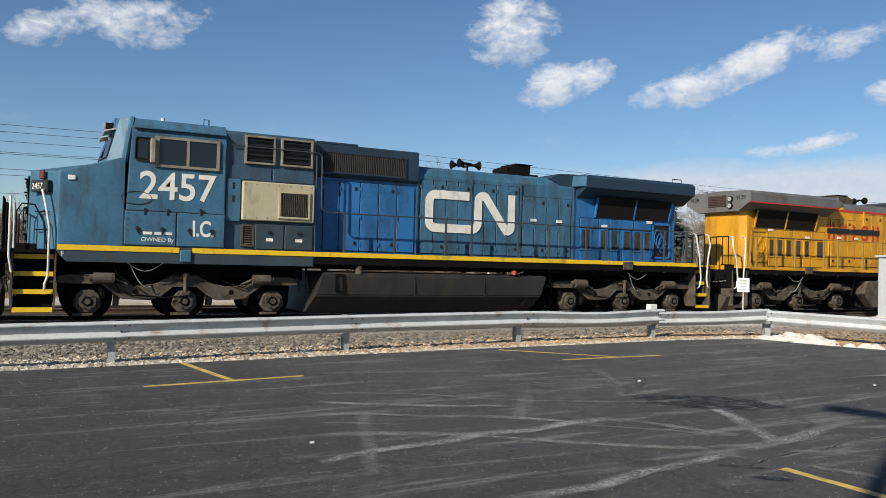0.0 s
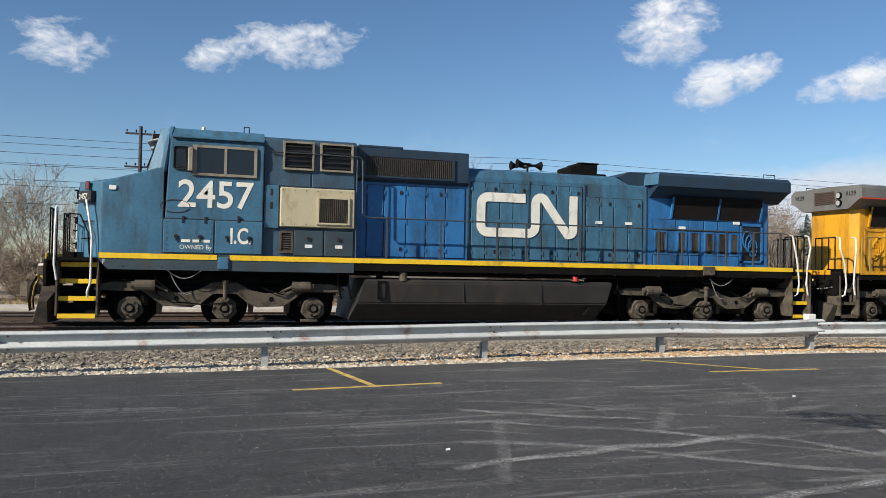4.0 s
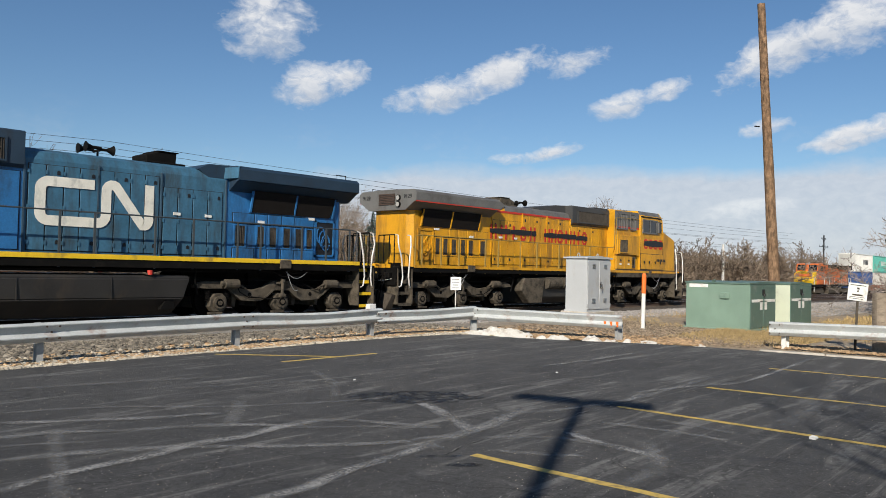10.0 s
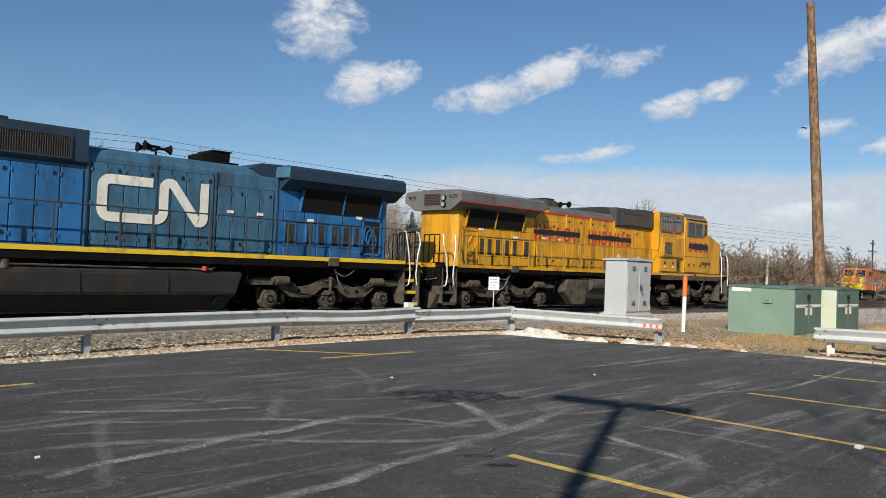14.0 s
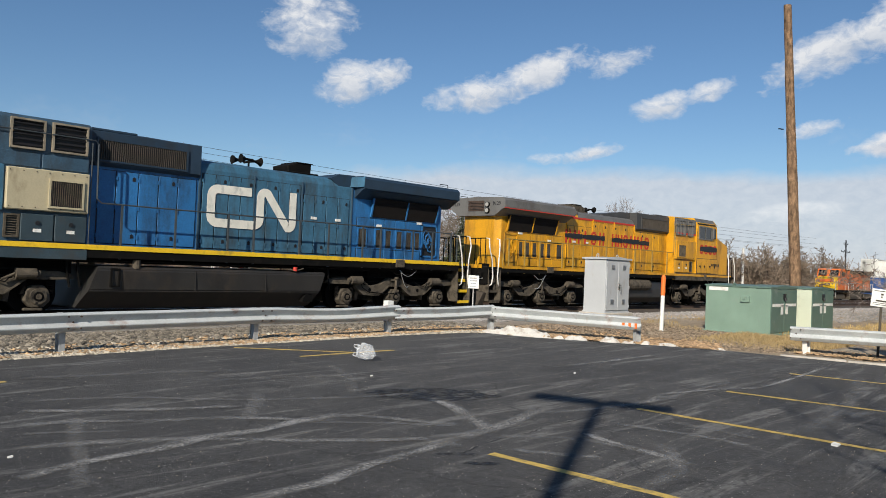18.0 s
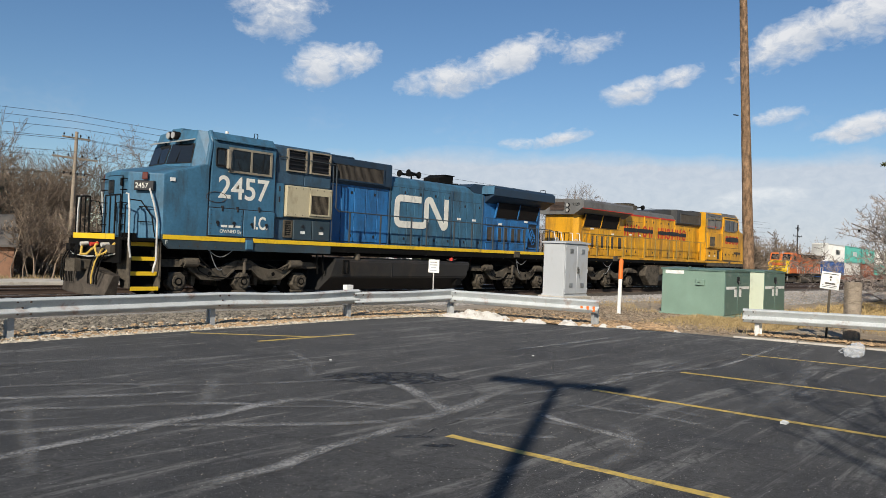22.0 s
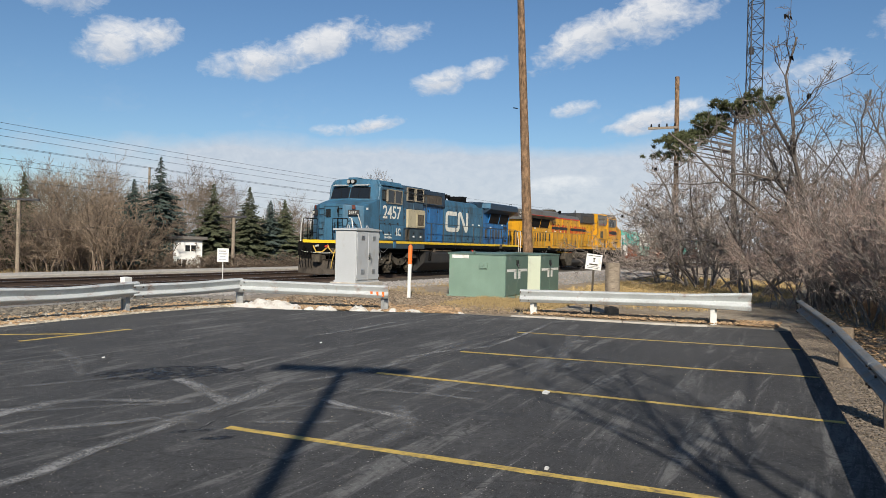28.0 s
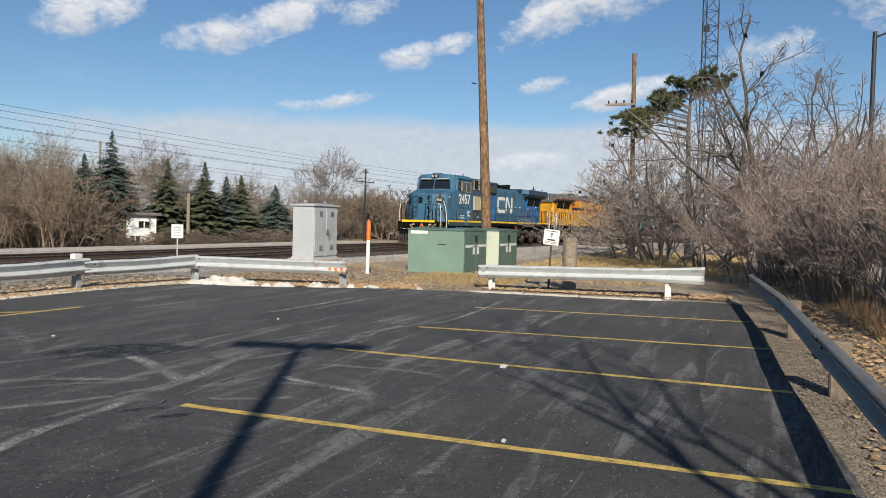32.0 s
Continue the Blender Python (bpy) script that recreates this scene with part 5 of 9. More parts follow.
        for a, b in ((14.94, 15.36), (15.70, 16.02), (16.14, 16.46), (16.64, 16.97), (17.10, 17.42), (17.52, 17.82)):
            louvre_panel(rad, "side_grille", a, b, 2.05, 2.74, s * 1.0, s, M["grille"], M[st["grilleframe"]], 6, True, 0.03)
        hood_doors(rad, (14.90, 15.64, 16.10, 16.60, 17.08, 17.84), 2.76, 3.06, s * 1.0, s, bright, False)
        hood_doors(rad, (14.90, 15.64, 16.10, 16.60, 17.08, 17.84), 1.72, 2.03, s * 1.0, s, bright, False)
        # open locker with hoses
        bm = B()
        for a, b in (((17.88, 1.86), (17.94, 3.02)), ((18.62, 1.86), (18.68, 3.02)), ((17.88, 2.96), (18.68, 3.02)), ((17.88, 1.86), (18.68, 1.92))):
            box(bm, (a[0], min(s * 1.0, s * 1.04), a[1]), (b[0], max(s * 1.0, s * 1.04), b[1]))
        lk = part("locker_frame", bm, bright, rad)
        bm = B()
        box(bm, (17.94, min(s * 1.0, s * 1.006), 1.92), (18.62, max(s * 1.0, s * 1.006), 2.96))
        part("locker_back", bm, M["blackpaint"] if st["skirt"] else bright, lk)
        bm = B()
        for k in range(3):
            tube(bm, [(18.12 + 0.1 * k + 0.16 * math.cos(a * 0.6), s * 1.03, 2.55 - 0.12 * k + 0.26 * math.sin(a * 0.6)) for a in range(11)], 0.022, 6)
        part("hose", bm, bright, lk)
        for x, z in ((17.62, 3.0), (15.74, 2.80)):
            bm = B()
            box(bm, (x, min(s * 1.0, s * 1.045), z), (x + 0.23, max(s * 1.0, s * 1.045), z + 0.08))
            part("sticker", bm, M["whitepaint"], rad)
    bm = B()
    tube(bm, [(18.55, -1.2, 4.38), (18.55, -1.2, 4.52), (18.95, -1.2, 4.52), (18.95, -1.2, 4.38)], 0.014, 6)
    part("lifting_bar", bm, M["black"], wing)
    if not st["skirt"]:
        bm = B()
        for k in range(7):
            box(bm, (19.272, -0.42, 3.86 + 0.06 * k), (19.30, 0.42, 3.90 + 0.06 * k))
        part("rear_louvre", bm, M["rail"], wing)
        for y in (0.62,):
            for z in (3.86, 4.10):
                bm = B()
                tube(bm, [(19.25, y, z), (19.33, y, z)], 0.11, 14)
                rl = part("rear_headlight", bm, M["black"], wing)
                bm = B()
                tube(bm, [(19.33, y, z), (19.34, y, z)], 0.085, 14)
                part("lens", bm, M["lens"], rl)
        for s in sides:
            lettering("wing_number", "9129", 0.21, M["blackpaint"], wing, 19.28, 1.1 * s - 0.22, 4.07, 90, 0.01)
    # red line between the yellow and the grey
    if not st["skirt"]:
        for s in sides:
            for q in ((9.24, 0.985, 3.92, 14.66, 0.997, 4.0), (14.78, 1.5, 3.94, 19.26, 1.525, 3.975), (3.9, 1.405, 3.78, 6.13, 1.432, 3.85)):
                bm = B()
                box(bm, (q[0], min(s * q[1], s * q[4]), q[2]), (q[3], max(s * q[1], s * q[4]), q[5]))
                part("red_line", bm, M["red"], root)
            bm = B()
            prism(bm, [(s * 0.988, 4.0), (s * 0.92, 4.18), (s * 0.72, 4.275), (0, 4.315), (0, 4.28), (s * 0.7, 4.24), (s * 0.88, 4.14), (s * 0.95, 3.98)], 0, 9.26, 13.8)
            part("grey_roof", bm, M["grey_roof"], hood2)
            bm = B()
            prism(bm, [(s * 1.505, 4.42), (s * 1.47, 4.51), (s * 1.31, 4.735), (0, 4.835), (0, 4.79), (s * 1.25, 4.69), (s * 1.40, 4.50), (s * 1.45, 4.40)], 0, 1.8, 3.86)
            part("grey_cab_roof", bm, M["grey_roof"], cab)
            bm = B()
            box(bm, (3.89, min(s * 1.395, s * 1.425), 3.86), (6.13, max(s * 1.395, s * 1.425), 4.60))
            part("grey_cladding", bm, M["grey_roof"], aux)
            bm = B()
            prism(bm, [(9.24, 4.26), (9.24, 4.60), (10.0, 4.56), (11.6, 4.34), (11.6, 4.26)], 1, *sorted((0.0, s * 0.72)))
            part("roof_hump", bm, M["grey_dark"], hood2)
    # handrails along the walkway
    rail_mat, post_mat = M[st["rail"]], M[st["rail"]]
    for s in sides:
        y = s * 1.50
        for x in RAIL_POSTS:
            bm = B()
            box(bm, (x - 0.025, y - 0.02, 1.40), (x + 0.025, y + 0.02, 2.75))
            part("handrail_post", bm, M["bluerail"] if st["skirt"] else post_mat, root)
        bm = B()
        tube(bm, [(6.28, y, 4.20), (6.30, y, 2.86), (6.42, y, 2.76), (19.05, y, 2.75), (19.24, y, 2.70), (19.27, y, 1.62)], 0.021, 6)
        tube(bm, [(4.0, s * 1.46, 4.28), (6.2, s * 1.52, 4.26), (6.28, s * 1.5, 4.18)], 0.016, 6)
        part("handrail", bm, rail_mat, root)
        bm = B()
        tube(bm, [(6.14, y, 1.7), (6.14, y, 4.2)], 0.016, 6)
        part("grab_iron", bm, rail_mat, root)
        # steps at both ends
        step_well(root, -0.60, 0.24, s, M["stripe"] if st["skirt"] else M["truck"], M[st["endmat"]], M["black"])
        step_well(root, 19.36, 20.02, s, M["stripe"] if st["skirt"] else M["truck"], M[st["endmat"]], M["black"])
        for x, d, zt in ((0.16, 1, 2.92), (-0.62, -1, 2.78)):
            bm = B()
            if d > 0:
                tube(bm, [(0.02, s * 1.26, 2.95), (-0.06, s * 1.36, 2.93), (0.02, s * 1.46, 2.55), (0.10, s * 1.52, 2.1), (0.10, s * 1.54, 1.05), (0.04, s * 1.54, 0.85), (0.04, s * 1.50, 0.72)], 0.026, 8)
            else:
                tube(bm, [(-0.66, s * 1.30, 2.76), (-0.66, s * 1.42, 2.74), (-0.66, s * 1.50, 2.3), (-0.66, s * 1.52, 1.45), (-0.60, s * 1.52, 1.1)], 0.026, 8)
            part("white_grab_rail", bm, M["grab"], root)
        for x, d in ((19.42, 1), (20.0, -1)):
            bm = B()
            tube(bm, [(x, s * 1.30, 2.72), (x, s * 1.44, 2.70), (x + 0.03, s * 1.50, 2.35), (x + 0.10 * d, s * 1.53, 1.9), (x + 0.16 * d, s * 1.54, 1.25), (x + 0.10 * d, s * 1.54, 0.95), (x + 0.03 * d, s * 1.5, 0.9)], 0.026, 8)
            part("white_grab_rail", bm, M["grab"], root)
        # end platform fences
        for xe, yy in ((-0.80, (0.45, 0.72, 1.0, 1.28)), (20.0, (0.45, 0.72, 1.0, 1.26))):
            bm = B()
            for k in yy:
                tube(bm, [(xe, s * k, 1.6), (xe, s * k, 2.7)], 0.02, 6)
            tube(bm, [(xe, s * 0.45, 2.7), (xe, s * 1.28, 2.72)], 0.022, 6)
            part("end_fence", bm, M["black"], root)
    # end plates, couplers, ploughs
    for xe, d in ((-0.82, -1), (20.05, 1)):
        bm = B()
        box(bm, (min(xe, xe + d * 0.06), -1.48, 0.95), (max(xe, xe + d * 0.06), 1.48, 1.56))
        # plate blackened to stand in for the shaded open gear below the platform
        ep = part("end_plate", bm, M["black"], root)
        bm = B()
        box(bm, (min(xe + d * 0.055, xe + d * 0.075), -1.2, 1.555), (max(xe + d * 0.055, xe + d * 0.075), 1.2, 1.70))
        part("end_stripe", bm, M["stripe"] if st["skirt"] else M["yellow"], ep)
        bm = B()
        prof = [(-1.25, 0.12), (-1.42, 0.62), (-0.45, 0.80), (0.45, 0.80), (1.42, 0.62), (1.25, 0.12), (0.5, 0.10), (-0.5, 0.10)]
        F0 = [bm.verts.new((xe + d * (0.08 + 0.28 * (1 - abs(y) / 1.45) + 0.22 * (0.9 - z)), y, z)) for y, z in prof]
        F1 = [bm.verts.new((xe - d * 0.02, y, z)) for y, z in prof]
        bm.faces.new(F0)
        bm.faces.new(F1[::-1])
        for i in range(8):
            bm.faces.new((F0[i], F0[(i + 1) % 8], F1[(i + 1) % 8], F1[i]))
        part("plough", bm, M["plough"], ep)
        bm = B()
        box(bm, (min(xe, xe + d * 0.55), -0.14, 0.72), (max(xe, xe + d * 0.55), 0.14, 1.0), 0.03)
        prism(bm, [(xe + d * 0.45, -0.2), (xe + d * 0.62, -0.22), (xe + d * 0.80, -0.08), (xe + d * 0.74, 0.05), (xe + d * 0.62, 0.02), (xe + d * 0.66, 0.2), (xe + d * 0.5, 0.22)], 2, 0.68, 1.02)
        part("coupler", bm, M["truck"], ep)
        for k, y in enumerate((-1.1, -0.95, -0.8, -0.6, 0.45, 0.6, 0.8, 1.0, 1.15)):
            bm = B()
            tube(bm, [(xe + d * 0.05, y, 1.32), (xe + d * 0.20, y, 1.28), (xe + d * 0.36, y, 0.95), (xe + d * 0.42, y * 0.95, 0.60), (xe + d * 0.40, y * 0.9, 0.38)], 0.021, 6)
            part("air_hose", bm, M["black"] if k != 2 else M["hose"], ep)
        bm = B()
        tube(bm, [(xe + d * 0.1, -0.35, 1.42), (xe + d * 0.26, -0.1, 1.14), (xe + d * 0.26, 0.25, 1.12), (xe + d * 0.1, 0.55, 1.4)], 0.035, 7)
        part("jumper_cable", bm, M["hose"], ep)
        for y, z, w, h in ((-1.15, 1.30, 0.26, 0.22), (-0.62, 1.18, 0.20, 0.30), (0.66, 1.22, 0.22, 0.26), (1.18, 1.30, 0.24, 0.2)):
            bm = B()
            box(bm, (min(xe + d * 0.05, xe + d * 0.22), y - w / 2, z - h / 2), (max(xe + d * 0.05, xe + d * 0.22), y + w / 2, z + h / 2), 0.02)
            part("receptacle", bm, M["truck"] if y < 0.6 else M["black"], ep)
        for y, m in ((-0.28, "red"), (-0.9, "grab"), (0.3, "grab")):
            bm = B()
            tube(bm, [(xe + d * 0.05, y, 1.42), (xe + d * 0.26, y, 1.40)], 0.055, 10)
            part("glad_hand", bm, M[m], ep)
        bm = B()
        tube(bm, [(xe + d * 0.06, -1.25, 1.46), (xe + d * 0.24, -1.1, 1.20), (xe + d * 0.26, -0.7, 1.10), (xe + d * 0.2, -0.4, 1.34), (xe + d * 0.06, -0.25, 1.46)], 0.032, 7)
        part("jumper_cable", bm, M["hose"], ep)
        bm = B()
        tube(bm, [(xe + d * 0.08, -1.3, 1.18), (xe + d * 0.16, -1.0, 1.12), (xe + d * 0.3, -0.2, 1.08), (xe + d * 0.16, 1.0, 1.12), (xe + d * 0.08, 1.3, 1.18)], 0.016, 6)
        part("uncoupling_lever", bm, M["grab"], ep)
    # fuel tank
    if st["skirt"]:
        bm = B()
        sec = [(-1.46, 1.22), (-1.50, 1.14), (-1.46, 0.62), (-1.02, 0.16), (1.02, 0.16), (1.46, 0.62), (1.50, 1.14), (1.46, 1.22)]
        A = [bm.verts.new((6.42 - 0.35 * (1.22 - z) / 1.06, y, z)) for y, z in sec]
        C = [bm.verts.new((13.34 - 0.30 * (1.22 - z) / 1.06, y, z)) for y, z in sec]
        bm.faces.new(A)
        bm.faces.new(C[::-1])
        for i in range(8):
            bm.faces.new((A[i], A[(i + 1) % 8], C[(i + 1) % 8], C[i]))
        bmesh.ops.recalc_face_normals(bm, faces=bm.faces)
        bmesh.ops.bevel(bm, geom=[e for e in bm.edges if e.calc_length() > 1], offset=0.03, segments=2, affect="EDGES")
        tank = part("fuel_tank", bm, M["tank"], root)
        for s in sides:
            bm = B()
            for a, b in (((6.72, 0.72), (6.76, 1.18)), ((6.92, 0.72), (6.96, 1.18)), ((6.76, 0.72), (6.92, 0.75)), ((6.76, 1.15), (6.92, 1.18))):
                box(bm, (a[0], min(s * 1.46, s * 1.53), a[1]), (b[0], max(s * 1.46, s * 1.53), b[1]))
            part("sight_gauge", bm, M["black"], tank)
            for x in (9.0, 11.2):
                bm = B()
                box(bm, (x - 0.01, min(s * 1.49, s * 1.512), 0.62), (x + 0.01, max(s * 1.49, s * 1.512), 1.16))
                part("weld_seam", bm, M["tank"], tank)
            bm = B()
            prism(bm, [(12.55, 0.32), (12.95, 0.32), (12.95, 0.52), (12.68, 0.55)], 1, *sorted((s * 1.28, s * 1.42)))
            part("drain_box", bm, M["black"], tank)
            bm = B()
            tube(bm, [(12.0, s * 1.46, 1.28), (12.2, s * 1.52, 1.24), (12.5, s * 1.5, 1.32)], 0.02, 6)
            part("filler_hose", bm, M["truck"], tank)
            bm = B()
            tube(bm, [(7.4, s * 1.42, 1.18), (7.4, s * 1.42, 1.40)], 0.10, 12)
            part("filler", bm, M["truck"], tank)
            bm = B()
            tube(bm, [(12.2, s * 1.50, 1.24), (12.2, s * 1.50, 1.36)], 0.07, 10)
            part("filler_cap", bm, M["red"], tank)
    else:
        bm = B()
        sec = [(-1.30, 1.24), (-1.42, 0.85), (-1.42, 0.45), (-1.1, 0.18), (1.1, 0.18), (1.42, 0.45), (1.42, 0.85), (1.30, 1.24)]
        prism(bm, sec, 0, 6.9, 12.6, 0.03)
        tank = part("fuel_tank", bm, M["tank"], root)
        for s in sides:
            for a, b in ((8.6, 10.5), (10.65, 11.6)):
                bm = B()
                tube(bm, [(a, s * 1.42, 1.05), (a + 0.06, s * 1.42, 1.05), (b - 0.06, s * 1.42, 1.05), (b, s * 1.42, 1.05)], 0.26, 18)
                part("air_reservoir", bm, M["truck"], tank)
            bm = B()
            prism(bm, [(11.7, 1.25), (13.1, 1.25), (13.3, 0.75), (12.7, 0.2), (11.9, 0.2)], 1, *sorted((s * 1.1, s * 1.5)), bevel=0.03)
            part("skirt_box", bm, M["truck"], tank)
    for s in sides:
        bm = B()
        for x in (5.75, 6.0, 13.6):
            tube(bm, [(x, s * 1.3, 1.42), (x, s * 1.3, 1.1), (x + 0.1, s * 1.25, 0.7)], 0.03, 6)
        tube(bm, [(1.4, s * 1.35, 1.38), (1.5, s * 1.4, 1.1), (1.9, s * 1.36, 0.8)], 0.018, 6)
        tube(bm, [(5.2, s * 1.3, 1.36), (13.8, s * 1.3, 1.36)], 0.03, 6)
        tube(bm, [(16.0, s * 1.4, 1.40), (16.4, s * 1.42, 1.22), (17.1, s * 1.42, 1.22), (17.3, s * 1.38, 1.42)], 0.016, 6)
        part("piping", bm, M["black"], fr)
        for q in (2.1, 16.9):
            bm = B()
            tube(bm, [(q - 0.4 + 0.08 * k, s * 1.45, 1.37 - 0.20 * math.sin(math.pi * k / 10)) for k in range(11)], 0.010, 6)
            part("cable_loop", bm, M["galvdark"], fr)
            bm = B()
            tube(bm, [(q - 0.35 + 0.05 * k, s * (1.44 - 0.012 * k), 1.37 - 0.58 * math.sin(math.pi * k / 17)) for k in range(11)], 0.012, 6)
            part("brake_hose", bm, M["galvdark"], fr)
        bm = B()
        box(bm, (16.2, min(s * 1.54, s * 1.6), 1.46), (16.6, max(s * 1.54, s * 1.6), 1.72), 0.02)
        part("jacking_pad", bm, M["truck"], fr)
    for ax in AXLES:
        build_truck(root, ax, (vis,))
    return root, cab, hood1, hood2


CN_STYLE = dict(body="blue", dark="blue_mid", bright="blue_bright", roof="blue_dark", hatch="blue_dark", wing="blue_dark", wing_nose="blue", nose_door="blue", winframe="tan",
                louvre_frame="tan", box="beige", lowdoor="skirt", rear_door="blue", grilleframe="blue_bright", rail="bluerail", endmat="truck", skirt=True, big_louvres=True, number="2457",
                sz=(1.615, 1.735), stripes=((0.26, 2.83), (3.12, 19.33)))
UP_STYLE = dict(body="yellow", dark="yellow", bright="yellow", roof="grey_roof", hatch="grey_dark", wing="grey_roof", wing_nose="grey_roof", nose_door="yellow", winframe="grey_roof",
                louvre_frame="grey_roof", box="yellow", lowdoor="yellow", rear_door="yellow", grilleframe="yellow", rail="yelrail", endmat="truck", skirt=False, big_louvres=False, number="",
                sz=(1.58, 1.69), stripes=((0.26, 19.33),))

blue_loco, cab, h1, h2 = build_locomotive("blue_locomotive", "weathered blue diesel locomotive with yellow sill stripe on the track", CN_STYLE, -1)
# white mark on the long hood, drawn as bent bands
yl = (-1.034, -1.022)
bm = B()
band(bm, [(10.90, 3.475), (9.81, 3.475)] + arc(9.81, 3.28, 0.195, 90, 180)[1:] + arc(9.81, 2.72, 0.195, 180, 270) + [(11.0, 2.525)] + arc(11.0, 2.73, 0.205, 270, 360, 5)[1:] + [(11.205, 3.34)]
     + arc(11.36, 3.36, 0.155, 180, 52, 5) + [(12.10, 2.62)] + arc(12.21, 2.66, 0.14, 232, 358, 5)[1:] + [(12.35, 3.60)], 0.245, *yl)
part("white_mark", bm, M["white"], h2, "white bent band of a company mark")
lettering("road_number", "2457", 0.90, M["white"], cab, 1.90, -1.503, 2.86, 0, 0.012, 0.965, 0, 0.012, "white road number")
lettering("initials", "I.C.", 0.52, M["white"], cab, 3.10, -1.548, 2.02, 0, 0.01, 0.72, 0, 0.012)
lettering("small_words", "OWNED By", 0.14, M["white"], cab, 1.98, -1.548, 1.86, 0, 0.008, 1.0)
for a, b in ((2.02, 2.22), (2.27, 2.42), (2.47, 2.66)):
    bm = B()
    box(bm, (a, -1.553, 2.02), (b, -1.545, 2.085))
    part("word_bar", bm, M["white"], cab)
lettering("front_mark", "F", 0.16, M["white"], cab, 0.33, -1.556, 1.48, 0, 0.008)
bm = B()
tube(bm, [(1.86 + 0.33 * math.cos(k * math.pi / 9), -1.512, 2.86 + 0.15 * math.sin(k * math.pi / 9)) for k in range(19)], 0.008, 5)
part("hatch_ring", bm, M["rail"], cab, "rusty oval weld ring")
for x, z in ((2.05, 2.56), (2.55, 2.56), (3.30, 2.60), (4.06, 2.98), (4.06, 3.3)):
    bm = B()
    box(bm, (x - 0.03, -1.56 if x < 3.9 else -1.48, z - 0.09), (x + 0.03, -1.49 if x < 3.9 else -1.46, z + 0.07), 0.008)
    part("hinge", bm, M["blackpaint"], cab)
for i in range(9):
    bm = B()
    tube(bm, [(0.75 + 0.28 * i, -1.545, 1.44), (0.75 + 0.28 * i, -1.566, 1.44)], 0.018, 6)
    part("rivet", bm, M["truck"], cab)
for i in range(6):
    for x in (1.69, 2.68):
        bm = B()
        tube(bm, [(x, -1.54, 1.84 + 0.13 * i), (x, -1.558, 1.84 + 0.13 * i)], 0.013, 6)
        part("rivet", bm, M["skirt"], cab)
bm = B()
box(bm, (0.43, -1.516, 3.18), (0.58, -1.505, 3.28))
part("sticker", bm, M["whitepaint"], cab)

UP_X0 = 42.2
yellow_loco, cab2, g1, g2 = build_locomotive("yellow_locomotive", "yellow diesel locomotive with grey roof and painted-over lettering", UP_STYLE, 1)
yellow_loco.scale = (1.05, 1, 1)
# red lettering struck out in black, as plain bars; x falls towards the front on this side
rnd = random.Random(5)
for x0, n, pitch in ((14.74, 5, 0.635), (11.17, 7, 0.475)):
    for i in range(n):
        xa = x0 - i * pitch
        if (n, i) in ((5, 2), (7, 3), (7, 5)):
            strokes = ((0.12, 0, 0.24, 0.60),)
        elif (n, i) in ((5, 3), (7, 2), (7, 6)):
            strokes = ((0, 0.08, 0.10, 0.52), (0.28, 0.08, 0.38, 0.52), (0.06, 0.0, 0.32, 0.10), (0.06, 0.50, 0.32, 0.60))
        else:
            strokes = ((0, 0, 0.10, 0.60), (0.28, 0, 0.38, 0.60), (0.10, 0.26, 0.28, 0.36))
        bm = B()
        for a, b, c, d in strokes:
            box(bm, (xa - c, 1.022, 2.83 + b), (xa - a, 1.032, 2.83 + d))
        part("letter_bar", bm, M["red"], g2)
    L = (n - 1) * pitch + 0.42
    k = -0.05
    while k < L - 0.1:
        w = min(rnd.uniform(0.9, 1.5), L - k)
        dz = rnd.uniform(-0.03, 0.03)
        bm = B()
        prism(bm, [(x0 - k - w, 3.05 + dz), (x0 - k - w, 3.25 + dz), (x0 - k - w * 0.4, 3.26 + dz * 0.5), (x0 - k, 3.22 + dz), (x0 - k, 3.06 + dz), (x0 - k - w * 0.6, 3.04)], 1, 1.034, 1.042)
        part("black_patch", bm, M["blackpaint"], g2)
        k += w + 0.02
for i in range(4):
    xa = 3.52 - i * 0.50
    bm = B()
    for a, b, c, d in ((0, 0.06, 0.09, 0.44), (0.26, 0.06, 0.35, 0.44), (0.05, 0.0, 0.30, 0.09), (0.05, 0.41, 0.30, 0.50)):
        box(bm, (xa - c, 1.502, 2.82 + b), (xa - a, 1.512, 2.82 + d))
    part("number_bar", bm, M["red"], cab2)
bm = B()
prism(bm, [(1.58, 2.98), (1.62, 3.22), (2.5, 3.27), (3.50, 3.20), (3.58, 2.99), (2.6, 2.94)], 1, 1.514, 1.522)
part("black_patch", bm, M["blackpaint"], cab2)
bm = B()
for i in range(6):
    box(bm, (2.3 - i * 0.16 - 0.11, 1.548, 2.18), (2.3 - i * 0.16, 1.556, 2.32))
part("small_bars", bm, M["blackpaint"], cab2)

# ---- guard rails ----
WBEAM = [(0.0, 0.311), (-0.03, 0.306), (-0.076, 0.288), (-0.087, 0.275), (-0.084, 0.262), (-0.010, 0.166), (-0.002, 0.154), (-0.010, 0.142), (-0.076, 0.100), (-0.087, 0.086), (-0.082, 0.070), (-0.02, 0.008), (0.0, 0.0)]


